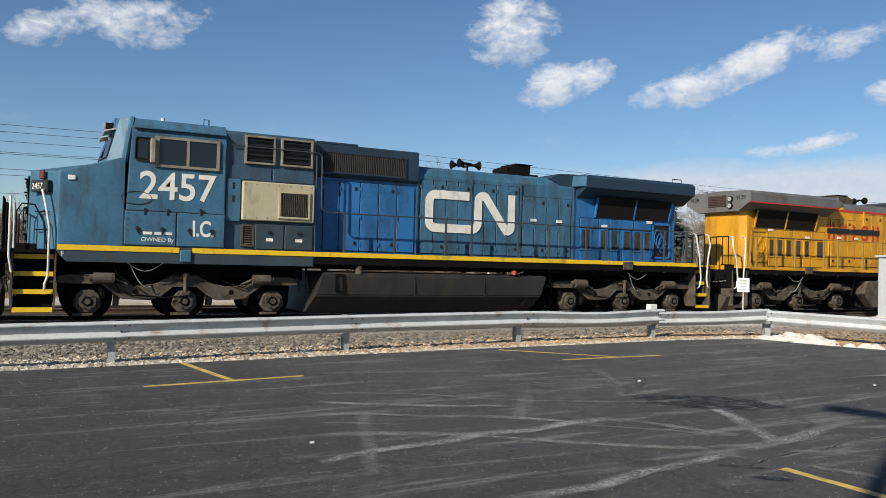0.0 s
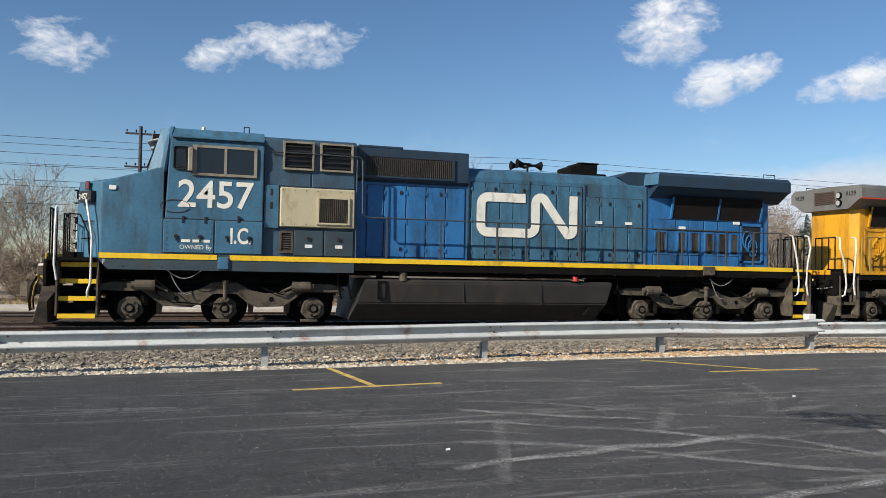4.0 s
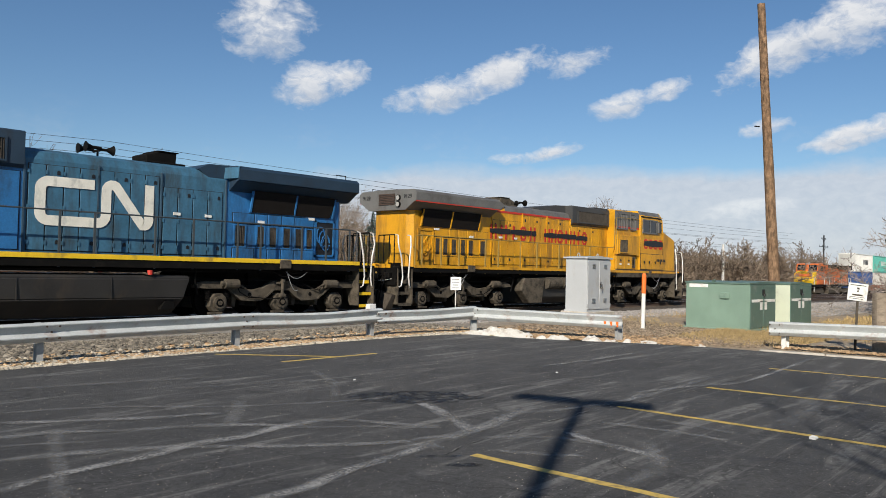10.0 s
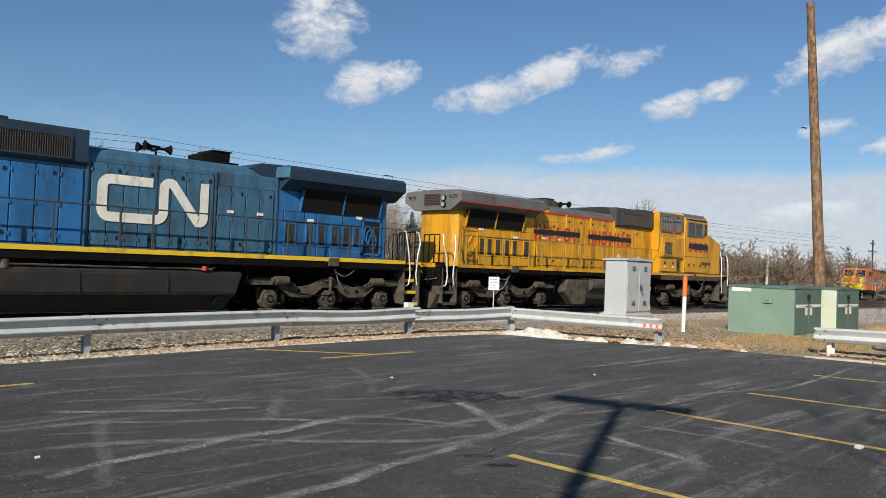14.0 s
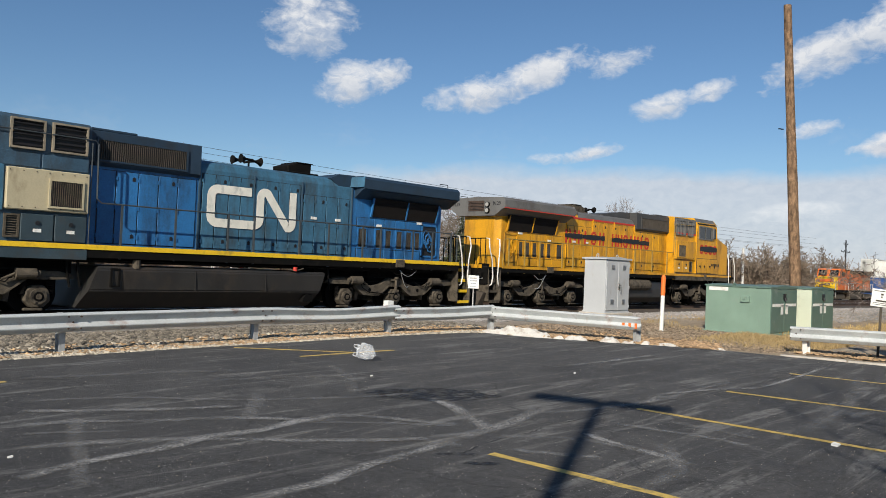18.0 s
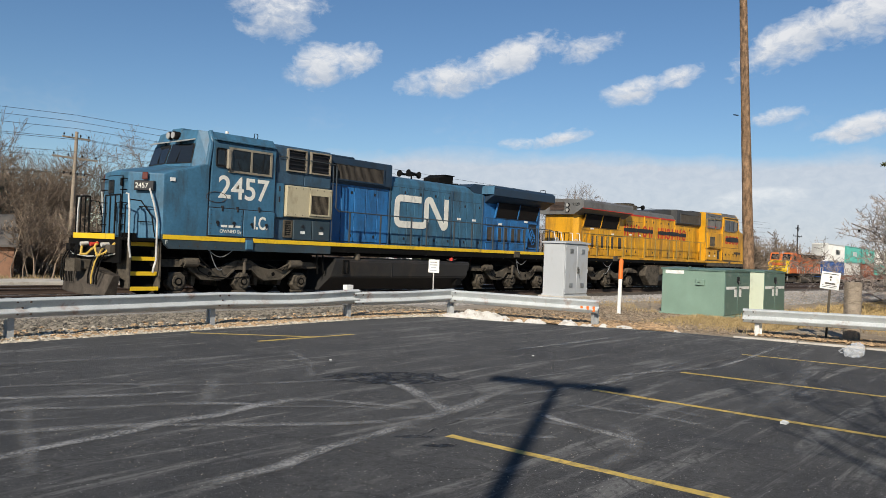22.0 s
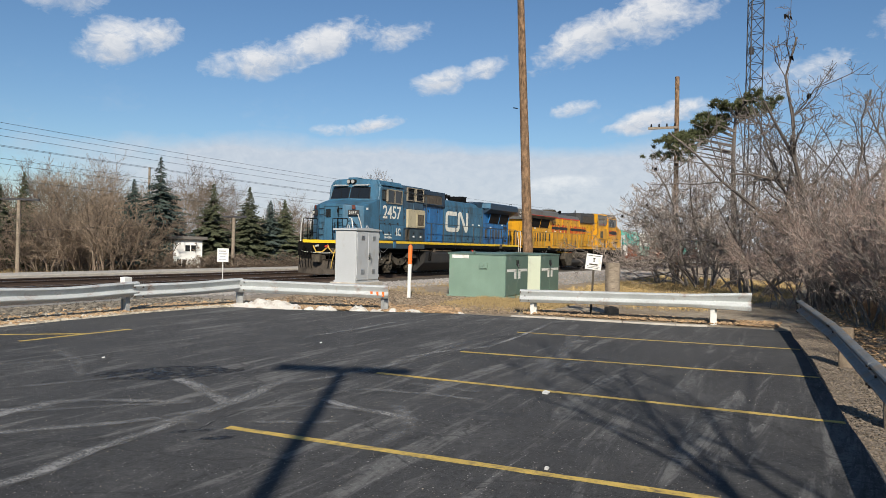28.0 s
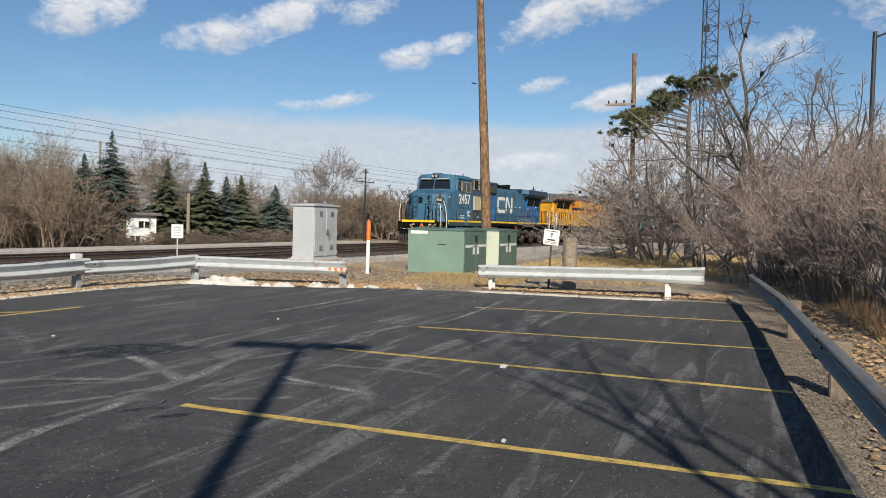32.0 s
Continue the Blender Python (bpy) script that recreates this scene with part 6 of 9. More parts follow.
def beam_panel(parent, pts, mat, face=1, flare=False, dent=0.0, bolts=True):
    """One length of W-beam along points (x, y, z of its lower edge); face 1: the ridges stand to the right of the way along it."""
    bm = B()
    P = [Vector(p) for p in pts]
    rings = []
    for i, p in enumerate(P):
        d = (P[min(i + 1, len(P) - 1)] - P[max(i - 1, 0)])
        d.z = 0
        d.normalize()
        n = Vector((d.y, -d.x, 0)) * face
        k = i / (len(P) - 1)
        ring = []
        for a, z in WBEAM:
            off = -a
            zz = z
            if flare and k > 0.75:
                f = (k - 0.75) / 0.25
                off += 0.10 * f * (1 - abs(z - 0.155) / 0.2) * -1
                zz = 0.155 + (z - 0.155) * (1 + 0.35 * f)
            if dent:
                zz -= dent * math.sin(k * math.pi) ** 2 * (0.6 + 0.4 * z / 0.311)
                off -= 0.05 * math.sin(k * math.pi * 2) * dent * 10
            ring.append((p + n * off, zz))
        front = [bm.verts.new(q + Vector((0, 0, zz))) for q, zz in ring]
        back = [bm.verts.new(q - n * 0.006 + Vector((0, 0, zz))) for q, zz in ring]
        rings.append((front, back))
    m = len(WBEAM)
    for (f0, b0), (f1, b1) in zip(rings, rings[1:]):
        for j in range(m - 1):
            bm.faces.new((f0[j], f1[j], f1[j + 1], f0[j + 1]))
            bm.faces.new((b0[j + 1], b1[j + 1], b1[j], b0[j]))
        bm.faces.new((f0[0], b0[0], b1[0], f1[0]))
        bm.faces.new((f0[-1], f1[-1], b1[-1], b0[-1]))
    for f, b in (rings[0], rings[-1]):
        for j in range(m - 1):
            bm.faces.new((f[j], f[j + 1], b[j + 1], b[j]))
    p = part("beam", bm, mat, parent)
    if bolts:
        d = (P[1] - P[0])
        d.z = 0
        d.normalize()
        n = Vector((d.y, -d.x, 0)) * face
        for dz, da in ((0.155, 0.0), (0.06, 0.10), (0.06, -0.10), (0.25, 0.10), (0.25, -0.10)):
            c = P[0] + d * (0.12 + da) + Vector((0, 0, dz))
            b2 = B()
            tube(b2, [c + n * 0.01, c + n * (0.10 if dz != 0.155 else 0.03)], 0.016, 6)
            part("bolt", b2, M["rail"], p)
    return p


def steel_post(parent, x, y, z0, z1, ang=0.0, mat="steelpost"):
    """A rolled I-section post."""
    bm = B()
    for a, b in (((-0.075, -0.05), (-0.065, 0.05)), ((0.065, -0.05), (0.075, 0.05)), ((-0.065, -0.004), (0.065, 0.004))):
        box(bm, (a[0], a[1], z0 - 0.3), (b[0], b[1], z1))
    o = part("post", bm, M[mat], parent)
    o.matrix_basis = pose(x, y, 0, 0, 0, 90 + ang)
    return o


track_rail = thing("guard_rail", "pale grey painted steel guard rail with rust spots along the gravel", "guard rail")
LEFT = [(-14.4, 12.7), (-10.58, 12.7), (-6.74, 12.72), (-2.9, 12.72), (0.94, 12.77), (4.78, 13.05), (8.44, 13.14), (11.8, 12.95), (14.62, 12.42)]
for i, ((xa, ya), (xb, yb)) in enumerate(zip(LEFT, LEFT[1:])):
    za, zb = lot_z(xa, ya) + 0.34, lot_z(xb, yb) + 0.34
    if i == 7:
        za -= 0.06
    n = 9
    pts = [(xa + (xb - xa + 0.15 * (i < 7)) * k / n, ya - 0.06 + (yb - ya) * k / n - 0.004 * i, za + (zb - za) * k / n) for k in range(n + 1)]
    beam_panel(track_rail, pts, M["galv"], 1, dent=0.045 if i == 6 else 0.02 if i == 7 else 0.0)
    steel_post(track_rail, xa, ya + 0.09, lot_z(xa, ya), za + 0.30)
bm = B()
box(bm, (11.72, 12.99, 0.55), (11.92, 13.13, lot_z(11.8, 13) + 0.74), 0.01)
part("post_block", bm, M["whitepaint"], track_rail)
# the short wing that bends towards the car park
WING = [(14.62, 12.42), (15.3, 10.7), (15.92, 8.95)]
pts = []
for k in range(13):
    u = k / 12
    x = 14.62 + 1.30 * u
    y = 12.42 - 3.47 * u
    pts.append((x - 0.07, y, lot_z(x, y) + 0.31 - 0.02 * u))
beam_panel(track_rail, pts, M["galv"], 1)
steel_post(track_rail, 14.70, 12.44, lot_z(14.7, 12.4), 0.90, 60)
steel_post(track_rail, 15.95, 9.10, lot_z(15.9, 9), 0.70, 70)
bm = B()
for k in range(3):
    y = 9.02 + 0.13 * k
    x = 15.92 - (y - 8.95) * 0.375 - 0.158
    box(bm, (x - 0.004, y - 0.03, 0.60 + 0.03 * k), (x + 0.002, y + 0.03, 0.72))
part("orange_paint", bm, M["orange"], track_rail, "sprayed orange mark")

end_rail = thing("guard_rail", "white steel guard rail with a flared end by utility boxes", "guard rail")
pts = []
for k in range(17):
    u = k / 16
    x, y = 17.72 + 1.0 * u, 6.30 - 5.15 * u
    pts.append((x - 0.08, y, 0.525 + 0.07 * u))
beam_panel(end_rail, pts, M["galv"], 1, True)
steel_post(end_rail, 17.86, 6.03, lot_z(17.8, 6), 0.83, 80, "whitepaint")
steel_post(end_rail, 18.60, 1.95, lot_z(18.5, 1.9), 0.9, 80, "whitepaint")

side_rail = thing("guard_rail", "dull grey guard rail on timber posts beside the stalls", "guard rail")
SIDE = [(18.3, -0.02), (13.55, -0.58), (9.24, -0.92), (4.9, -1.27), (0.5, -1.62), (-3.8, -1.97), (-8.1, -2.32)]
for i, ((xa, ya), (xb, yb)) in enumerate(zip(SIDE, SIDE[1:])):
    n = 8
    za, zb = lot_z(xa, ya) + 0.37, lot_z(xb, yb) + 0.37
    pts = [(xa + (xb - xa - 0.12) * k / n, ya + 0.16 + (yb - ya) * k / n, za + (zb - za) * k / n) for k in range(n + 1)]
    beam_panel(side_rail, pts, M["oldrail"], 1)
for xa, ya in SIDE[1:]:
    bm = B()
    box(bm, (xa - 0.1, ya - 0.12, -0.4), (xa + 0.1, ya + 0.08, lot_z(xa, ya) + 0.60), 0.015)
    part("timber_post", bm, M["oldpost"], side_rail)

# low concrete kerb below the white rail
kerb = thing("kerb", "low pale concrete kerb at the asphalt edge", "kerb", kind="structure")
KERB = [(16.62, 6.15), (16.93, 4.93), (17.17, 3.71), (17.38, 2.6), (17.66, 1.95)]
for (xa, ya), (xb, yb) in zip(KERB, KERB[1:]):
    bm = B()
    a, b = Vector((xa, ya, 0)), Vector((xb, yb, 0))
    d = (b - a).normalized()
    n = Vector((-d.y, d.x, 0)) * 0.15
    a, b = a + d * 0.01, b - d * 0.01
    z = lot_z(xa, ya)
    prism(bm, [(a.x, a.y), (b.x, b.y), (b.x + n.x, b.y + n.y), (a.x + n.x, a.y + n.y)], 2, z - 0.1, z + 0.05 + random.uniform(-0.01, 0.01), 0.012)
    part("kerb_stone", bm, M["concrete"], kerb)


# ---- lineside equipment ----
def build_cabinet():
    t = thing("signal_cabinet", "light grey two-door signal cabinet on a concrete base", "cabinet", pose(19.19, 12.01, 0.33))
    bm = B()
    box(bm, (-0.10, -0.10, -0.15), (1.42, 0.82, 0.36), 0.02)
    part("concrete_base", bm, M["concrete"], t)
    bm = B()
    box(bm, (0, 0, 0.36), (1.30, 0.72, 1.90), 0.012)
    part("body", bm, M["cabinet"], t)
    bm = B()
    prism(bm, [(-0.05, 1.90), (-0.05, 1.945), (0.65, 1.985), (1.35, 1.945), (1.35, 1.90)], 1, -0.06, 0.78)
    part("roof", bm, M["cabinet"], t)
    bm = B()
    box(bm, (-0.02, -0.02, 0.36), (1.32, 0.74, 0.40))
    part("skirt", bm, M["cabinet"], t)
    for a, b in ((0.03, 0.645), (0.655, 1.27)):
        bm = B()
        box(bm, (a, -0.028, 0.43), (b, 0.0, 1.86), 0.01)
        d = part("door", bm, M["cabinet"], t)
        for z in (0.62, 1.62):
            bm = B()
            for k in range(5):
                prism(bm, [(-0.05, z + 0.028 * k), (-0.027, z + 0.028 * k + 0.018), (-0.027, z + 0.028 * k)], 0, (a + b) / 2 - 0.09, (a + b) / 2 + 0.09)
            part("vent_slats", bm, M["galvdark"], d)
        for z in (0.54, 1.1, 1.75):
            x = a if a < 0.5 else b
            bm = B()
            tube(bm, [(x, -0.03, z - 0.05), (x, -0.03, z + 0.05)], 0.014, 6)
            part("hinge", bm, M["galvdark"], d)
    bm = B()
    box(bm, (0.66, -0.045, 1.02), (0.76, -0.026, 1.22), 0.01)
    tube(bm, [(0.71, -0.04, 1.16), (0.71, -0.09, 1.16), (0.71, -0.09, 0.98)], 0.014, 6)
    part("door_handle", bm, M["tread"], t)
    for x in (0.12, 1.18):
        bm = B()
        tube(bm, [(x + 0.06 * math.cos(a), 0.36, 2.0 + 0.06 * math.sin(a)) for a in np.linspace(-0.6, math.pi + 0.6, 10)], 0.014, 6)
        part("lifting_eye", bm, M["cabinet"], t)


build_cabinet()


def build_transformer(x, y, w, d, h, first):
    """A ground-level utility box: w along the track, d across it."""
    t = thing("utility_box", "green steel utility box on the bare soil" if first else "dark green utility box with a pale side panel", "utility box", pose(x, y, 0.30), "green utility boxes")
    bm = B()
    box(bm, (0, 0, 0.03), (w, d, h - 0.05), 0.012)
    part("body", bm, M["green"] if first else M["cream"], t)
    bm = B()
    box(bm, (-0.05, -0.05, -0.12), (w + 0.05, d + 0.05, 0.045), 0.01)
    part("plinth", bm, M["green"], t)
    bm = B()
    prism(bm, [(-0.03, h - 0.06), (-0.03, h - 0.02), (w / 2, h + 0.02), (w + 0.03, h - 0.02), (w + 0.03, h - 0.06)], 1, -0.03, d + 0.03)
    part("lid", bm, M["green_dark"], t)
    for a, b in ((0.02, w / 2 - 0.006), (w / 2 + 0.006, w - 0.02)):
        bm = B()
        box(bm, (a, -0.022, 0.08), (b, 0.0, h - 0.08), 0.008)
        dr = part("door", bm, M["green_dark"], t)
        m = (a + b) / 2
        bm = B()
        for q in ((m - 0.40, 0.80, m + 0.40, 0.88),):
            box(bm, (q[0], -0.027, q[1]), (q[2], -0.022, q[3]))
        part("warning_label", bm, M["whitepaint"], dr)
        s = 1 if a < w / 2 - 0.3 else -1
        bm = B()
        e = (b - 0.26, b - 0.08) if s > 0 else (a + 0.08, a + 0.26)
        box(bm, (e[0], -0.027, 0.58), (e[1], -0.022, 0.84))
        part("warning_label", bm, M["whitepaint"], dr)
    bm = B()
    box(bm, (w / 2 - 0.12, -0.05, h - 0.36), (w / 2 + 0.06, -0.022, h - 0.2), 0.01)
    tube(bm, [(w / 2 - 0.03, -0.05, h - 0.33), (w / 2 - 0.03, -0.07, h - 0.40)], 0.035, 8)
    part("padlock", bm, M["blackpaint"], t)
    if first:
        bm = B()
        for k in range(9):
            box(bm, (-0.006, d - 0.62 + 0.055 * k, h - 0.16), (0.0, d - 0.58 + 0.055 * k, h - 0.10))
        box(bm, (-0.003, d - 0.66, h - 0.18), (0.001, d - 0.10, h - 0.08))
        part("number_strip", bm, M["whitepaint"], t)
        bm = B()
        box(bm, (-0.05, d / 2 - 0.36, h - 0.48), (0.0, d / 2 - 0.10, h - 0.30), 0.01)
        box(bm, (-0.075, d / 2 - 0.25, h - 0.40), (-0.05, d / 2 - 0.18, h - 0.33))
        part("latch_box", bm, M["green"], t)
        bm = B()
        tube(bm, [(-0.04, d * 0.55, h), (0.04, d * 0.55, h + 0.02)], 0.04, 8)
        part("lid_catch", bm, M["green_dark"], t)


build_transformer(21.45, 8.2, 1.95, 1.85, 1.36, True)
build_transformer(24.2, 8.05, 1.95, 1.85, 1.36, False)

t = thing("marker_post", "orange and white plastic cable marker post in the soil", "marker post", pose(19.65, 10.46, 0.30, 0, 1.2, 0))
bm = B()
tube(bm, [(0, 0, -0.1), (0, 0, 0.98)], 0.055, 12)
part("white_sleeve", bm, M["whitepaint"], t)
bm = B()
tube(bm, [(0, 0, 0.98), (0, 0, 1.50)], 0.062, 12)
tube(bm, [(0, 0, 1.50), (0, 0, 1.55)], 0.055, 12, 0.03)
part("orange_cap", bm, M["orange"], t)

t = thing("sign_post", "small white warning sign on a leaning steel post", "sign", pose(18.54, 4.80, 0.22, 0, 0, -78))
bm = B()
tube(bm, [(0, 0.02, -0.1), (0.06, 0.02, 1.5)], 0.028, 6)
part("post", bm, M["truck"], t)
sg = new("sign_panel")
sg.parent = t
sg.matrix_basis = pose(0.05, -0.02, 1.32, 0, 6, 0)
bm = B()
box(bm, (-0.19, -0.012, -0.19), (0.19, 0.0, 0.19), 0.004)
part("plate", bm, M["whitepaint"], sg)
for q in ((-0.15, 0.14, 0.15, 0.155), (-0.02, 0.06, 0.03, 0.10), (-0.01, 0.0, 0.02, 0.04), (-0.10, -0.08, 0.10, -0.045), (-0.15, -0.115, 0.15, -0.105), (-0.15, -0.15, 0.12, -0.14)):
    bm = B()
    box(bm, (q[0], -0.017, q[1]), (q[2], -0.012, q[3]))
    part("text_bar", bm, M["truck"], sg)

t = thing("timber_bollard", "thick grey weathered timber post behind the guard rail", "post", pose(18.86, 4.36, 0.2))
bm = B()
rings = []
for k in range(14):
    z = -0.2 + 1.53 * k / 13
    rings.append([bm.verts.new(((0.175 + 0.008 * noise.noise((math.cos(a) * 3, math.sin(a) * 3, z * 0.7))) * math.cos(a), (0.175 + 0.008 * noise.noise((math.cos(a) * 3, math.sin(a) * 3, z * 0.7))) * math.sin(a), z)) for a in np.linspace(0, 2 * math.pi, 24, endpoint=False)])
for a, b in zip(rings, rings[1:]):
    for i in range(24):
        bm.faces.new((a[i], a[(i + 1) % 24], b[(i + 1) % 24], b[i]))
bm.faces.new(rings[-1])
part("timber", bm, M["wood"], t)

t = thing("track_sign", "small white sign on a thin post beside the track", "sign", pose(19.48, 17.3, 0.1, 0, 0, -50))
bm = B()
tube(bm, [(0, 0.02, 0), (0, 0.02, 1.48)], 0.02, 6)
part("post", bm, M["grab"], t)
bm = B()
box(bm, (-0.18, -0.01, 1.03), (0.18, 0.0, 1.47), 0.004)
pl = part("plate", bm, M["whitepaint"], t)
for q in ((-0.13, 1.36, 0.1, 1.40), (-0.13, 1.27, 0.12, 1.31), (-0.10, 1.18, 0.08, 1.22), (-0.12, 1.09, 0.1, 1.12)):
    bm = B()
    box(bm, (q[0], -0.014, q[1]), (q[2], -0.01, q[3]))
    part("text_bar", bm, M["galvdark"], pl)


def timber_pole(name, label, base, top, r0, r1):
    t = thing(name, label, "utility pole")
    bm = B()
    b, p = Vector(base), Vector(top)
    n = 26
    rings = []
    for k in range(n + 1):
        c = b + (p - b) * k / n
        r = r0 + (r1 - r0) * k / n
        rings.append([bm.verts.new(c + Vector(((r + 0.012 * noise.noise((math.cos(a) * 2, math.sin(a) * 2, c.z * 1.3))) * math.cos(a), (r + 0.012 * noise.noise((math.cos(a) * 2, math.sin(a) * 2, c.z * 1.3))) * math.sin(a), 0))) for a in np.linspace(0, 2 * math.pi, 16, endpoint=False)])
    for a, c in zip(rings, rings[1:]):
        for i in range(16):
            bm.faces.new((a[i], a[(i + 1) % 16], c[(i + 1) % 16], c[i]))
    bm.faces.new(rings[-1])
    part("shaft", bm, M["polewood"], t)
    return t


wood_pole = timber_pole("timber_pole", "tall bare creosoted timber pole, slightly leaning", (27.42, 9.55, -0.1), (27.21, 10.13, 11.38), 0.20, 0.125)
bm = B()
tube(bm, [(27.12, 10.1, 7.04), (26.98, 10.22, 7.05)], 0.02, 6)
part("hook", bm, M["black"], wood_pole)

# the twin-headed lamp of the car park, which stands behind the viewer
H_LAMP = 9.0
back = H_LAMP / math.tan(SUN_EL)
lamp = thing("parking_lamp", "tall steel parking lamp with two flat heads", "street lamp", pose(8.92 - SUN_WAY.x * back, 5.58 - SUN_WAY.y * back, 0))
bm = B()
tube(bm, [(0, 0, -0.2), (0, 0, H_LAMP)], 0.10, 12, 0.075)
part("pole", bm, M["towersteel"], lamp)
bm = B()
d = Vector((0.66, -1.63, 0)).normalized()
tube(bm, [d * -0.35 + Vector((0, 0, H_LAMP)), d * 0.35 + Vector((0, 0, H_LAMP))], 0.05, 8)
part("arm", bm, M["towersteel"], lamp)
for s in (-1, 1):
    bm = B()
    box(bm, (0.06, -0.15, -0.06), (0.90, 0.15, 0.08), 0.02)
    o = part("lamp_head", bm, M["towersteel"], lamp)
    o.matrix_basis = pose(0, 0, H_LAMP, 0, 0, math.degrees(math.atan2(s * d.y, s * d.x)))


# ---- snow, puddle, scuffs, litter ----
def snow_heap(pts, label):
    bm = B()
    rnd = random.Random(len(pts) * 7 + int(pts[0][0] * 10))
    for x, y, rx, ry, h, turn in pts:
        rings = []
        n, m = 40, 12
        c, s = math.cos(radians(turn)), math.sin(radians(turn))
        for j in range(m):
            k = j / (m - 1)
            ring = []
            for i in range(n):
                a = 2 * math.pi * i / n
                wob = 1 + 0.25 * noise.noise((math.cos(a) * 1.4 + x, math.sin(a) * 1.4 + y, 3)) + 0.10 * noise.noise((math.cos(a) * 5 + x, math.sin(a) * 5, k * 3))
                px, py = rx * (1 - k * 0.92) * wob * math.cos(a), ry * (1 - k * 0.92) * wob * math.sin(a)
                X, Y = x + px * c - py * s, y + px * s + py * c
                Z = lot_z(X, Y) - 0.03 + h * (1 - (1 - k) ** 2.2) * (0.85 + 0.55 * noise.noise((X * 4, Y * 4, 1)) + 0.30 * noise.noise((X * 13, Y * 13, 2)))
                ring.append(bm.verts.new((X, Y, Z)))
            rings.append(ring)
        for a, b in zip(rings, rings[1:]):
            for i in range(n):
                bm.faces.new((a[i], a[(i + 1) % n], b[(i + 1) % n], b[i]))
        bm.faces.new(rings[-1])
    return tagged(part("snow_drift", bm, M["snow"]), label, "snow")


snow_heap([(14.58, 11.56, 0.92, 0.25, 0.23, -66)], "long heap of dirty melting snow against the guard rail")
for q in ((15.02, 10.15, 0.26, 0.13, 0.14, -60), (14.92, 10.55, 0.13, 0.09, 0.11, -55), (15.42, 9.50, 0.24, 0.14, 0.17, -57), (15.62, 9.12, 0.18, 0.11, 0.11, -60), (15.80, 8.80, 0.15, 0.09, 0.10, -50), (16.02, 8.40, 0.28, 0.12, 0.11, -62), (16.5, 7.4, 0.18, 0.08, 0.06, -65), (-2.5, 12.75, 0.3, 0.12, 0.05, 0)):
    snow_heap([q], "small patch of melting snow on the leaf litter")


def blotch(name, x, y, rx, ry, turn, mat, label, category, z=0.0165):
    bm = B()
    n = 40
    c, s = math.cos(radians(turn)), math.sin(radians(turn))
    vs = []
    for i in range(n):
        a = 2 * math.pi * i / n
        w = 1 + 0.35 * noise.noise((math.cos(a) * 2 + x, math.sin(a) * 2 + y, 9)) + 0.15 * noise.noise((math.cos(a) * 7, math.sin(a) * 7, x))
        px, py = rx * w * math.cos(a), ry * w * math.sin(a)
        X, Y = x + px * c - py * s, y + px * s + py * c
        vs.append(bm.verts.new((X, Y, lot_z(X, Y) + z)))
    bm.faces.new(vs)
    return tagged(part(name, bm, mat), label, category, kind="stuff")


M["wet"] = material("wet_asphalt", (0.014, 0.015, 0.017), 0.6, 0, 0.3, 2, 60, 0.15)
M["tar"] = material("oil_stain", (0.014, 0.014, 0.015), 0.55, 0, 0.3, 4, 60, 0.2)
for key, scale in (("wet", 5.0), ("tar", 14.0)):
    tree = M[key].node_tree
    spot = tree.nodes.new("ShaderNodeTexNoise")
    spot.inputs["Scale"].default_value, spot.inputs["Detail"].default_value, spot.inputs["Roughness"].default_value = scale, 9, 0.75
    place = tree.nodes.new("ShaderNodeTexCoord")
    tree.links.new(place.outputs["Object"], spot.inputs["Vector"])
    gate = tree.nodes.new("ShaderNodeMapRange")
    gate.inputs[1].default_value, gate.inputs[2].default_value, gate.inputs[4].default_value = 0.42, 0.58, 0.85
    tree.links.new(spot.outputs[0], gate.inputs[0])
    tree.links.new(gate.outputs[0], tree.nodes["Principled BSDF"].inputs["Alpha"])


blotch("damp_patch", 7.2, 7.1, 0.85, 0.42, -36, M["wet"], "dark damp patch on the asphalt", "stain")
blotch("oil_stain", 5.27, 4.84, 0.20, 0.05, -40, M["tar"], "dark oil stain on the asphalt", "stain")
blotch("oil_stain", 5.22, 4.48, 0.17, 0.06, -40, M["tar"], "dark oil stain on the asphalt", "stain")

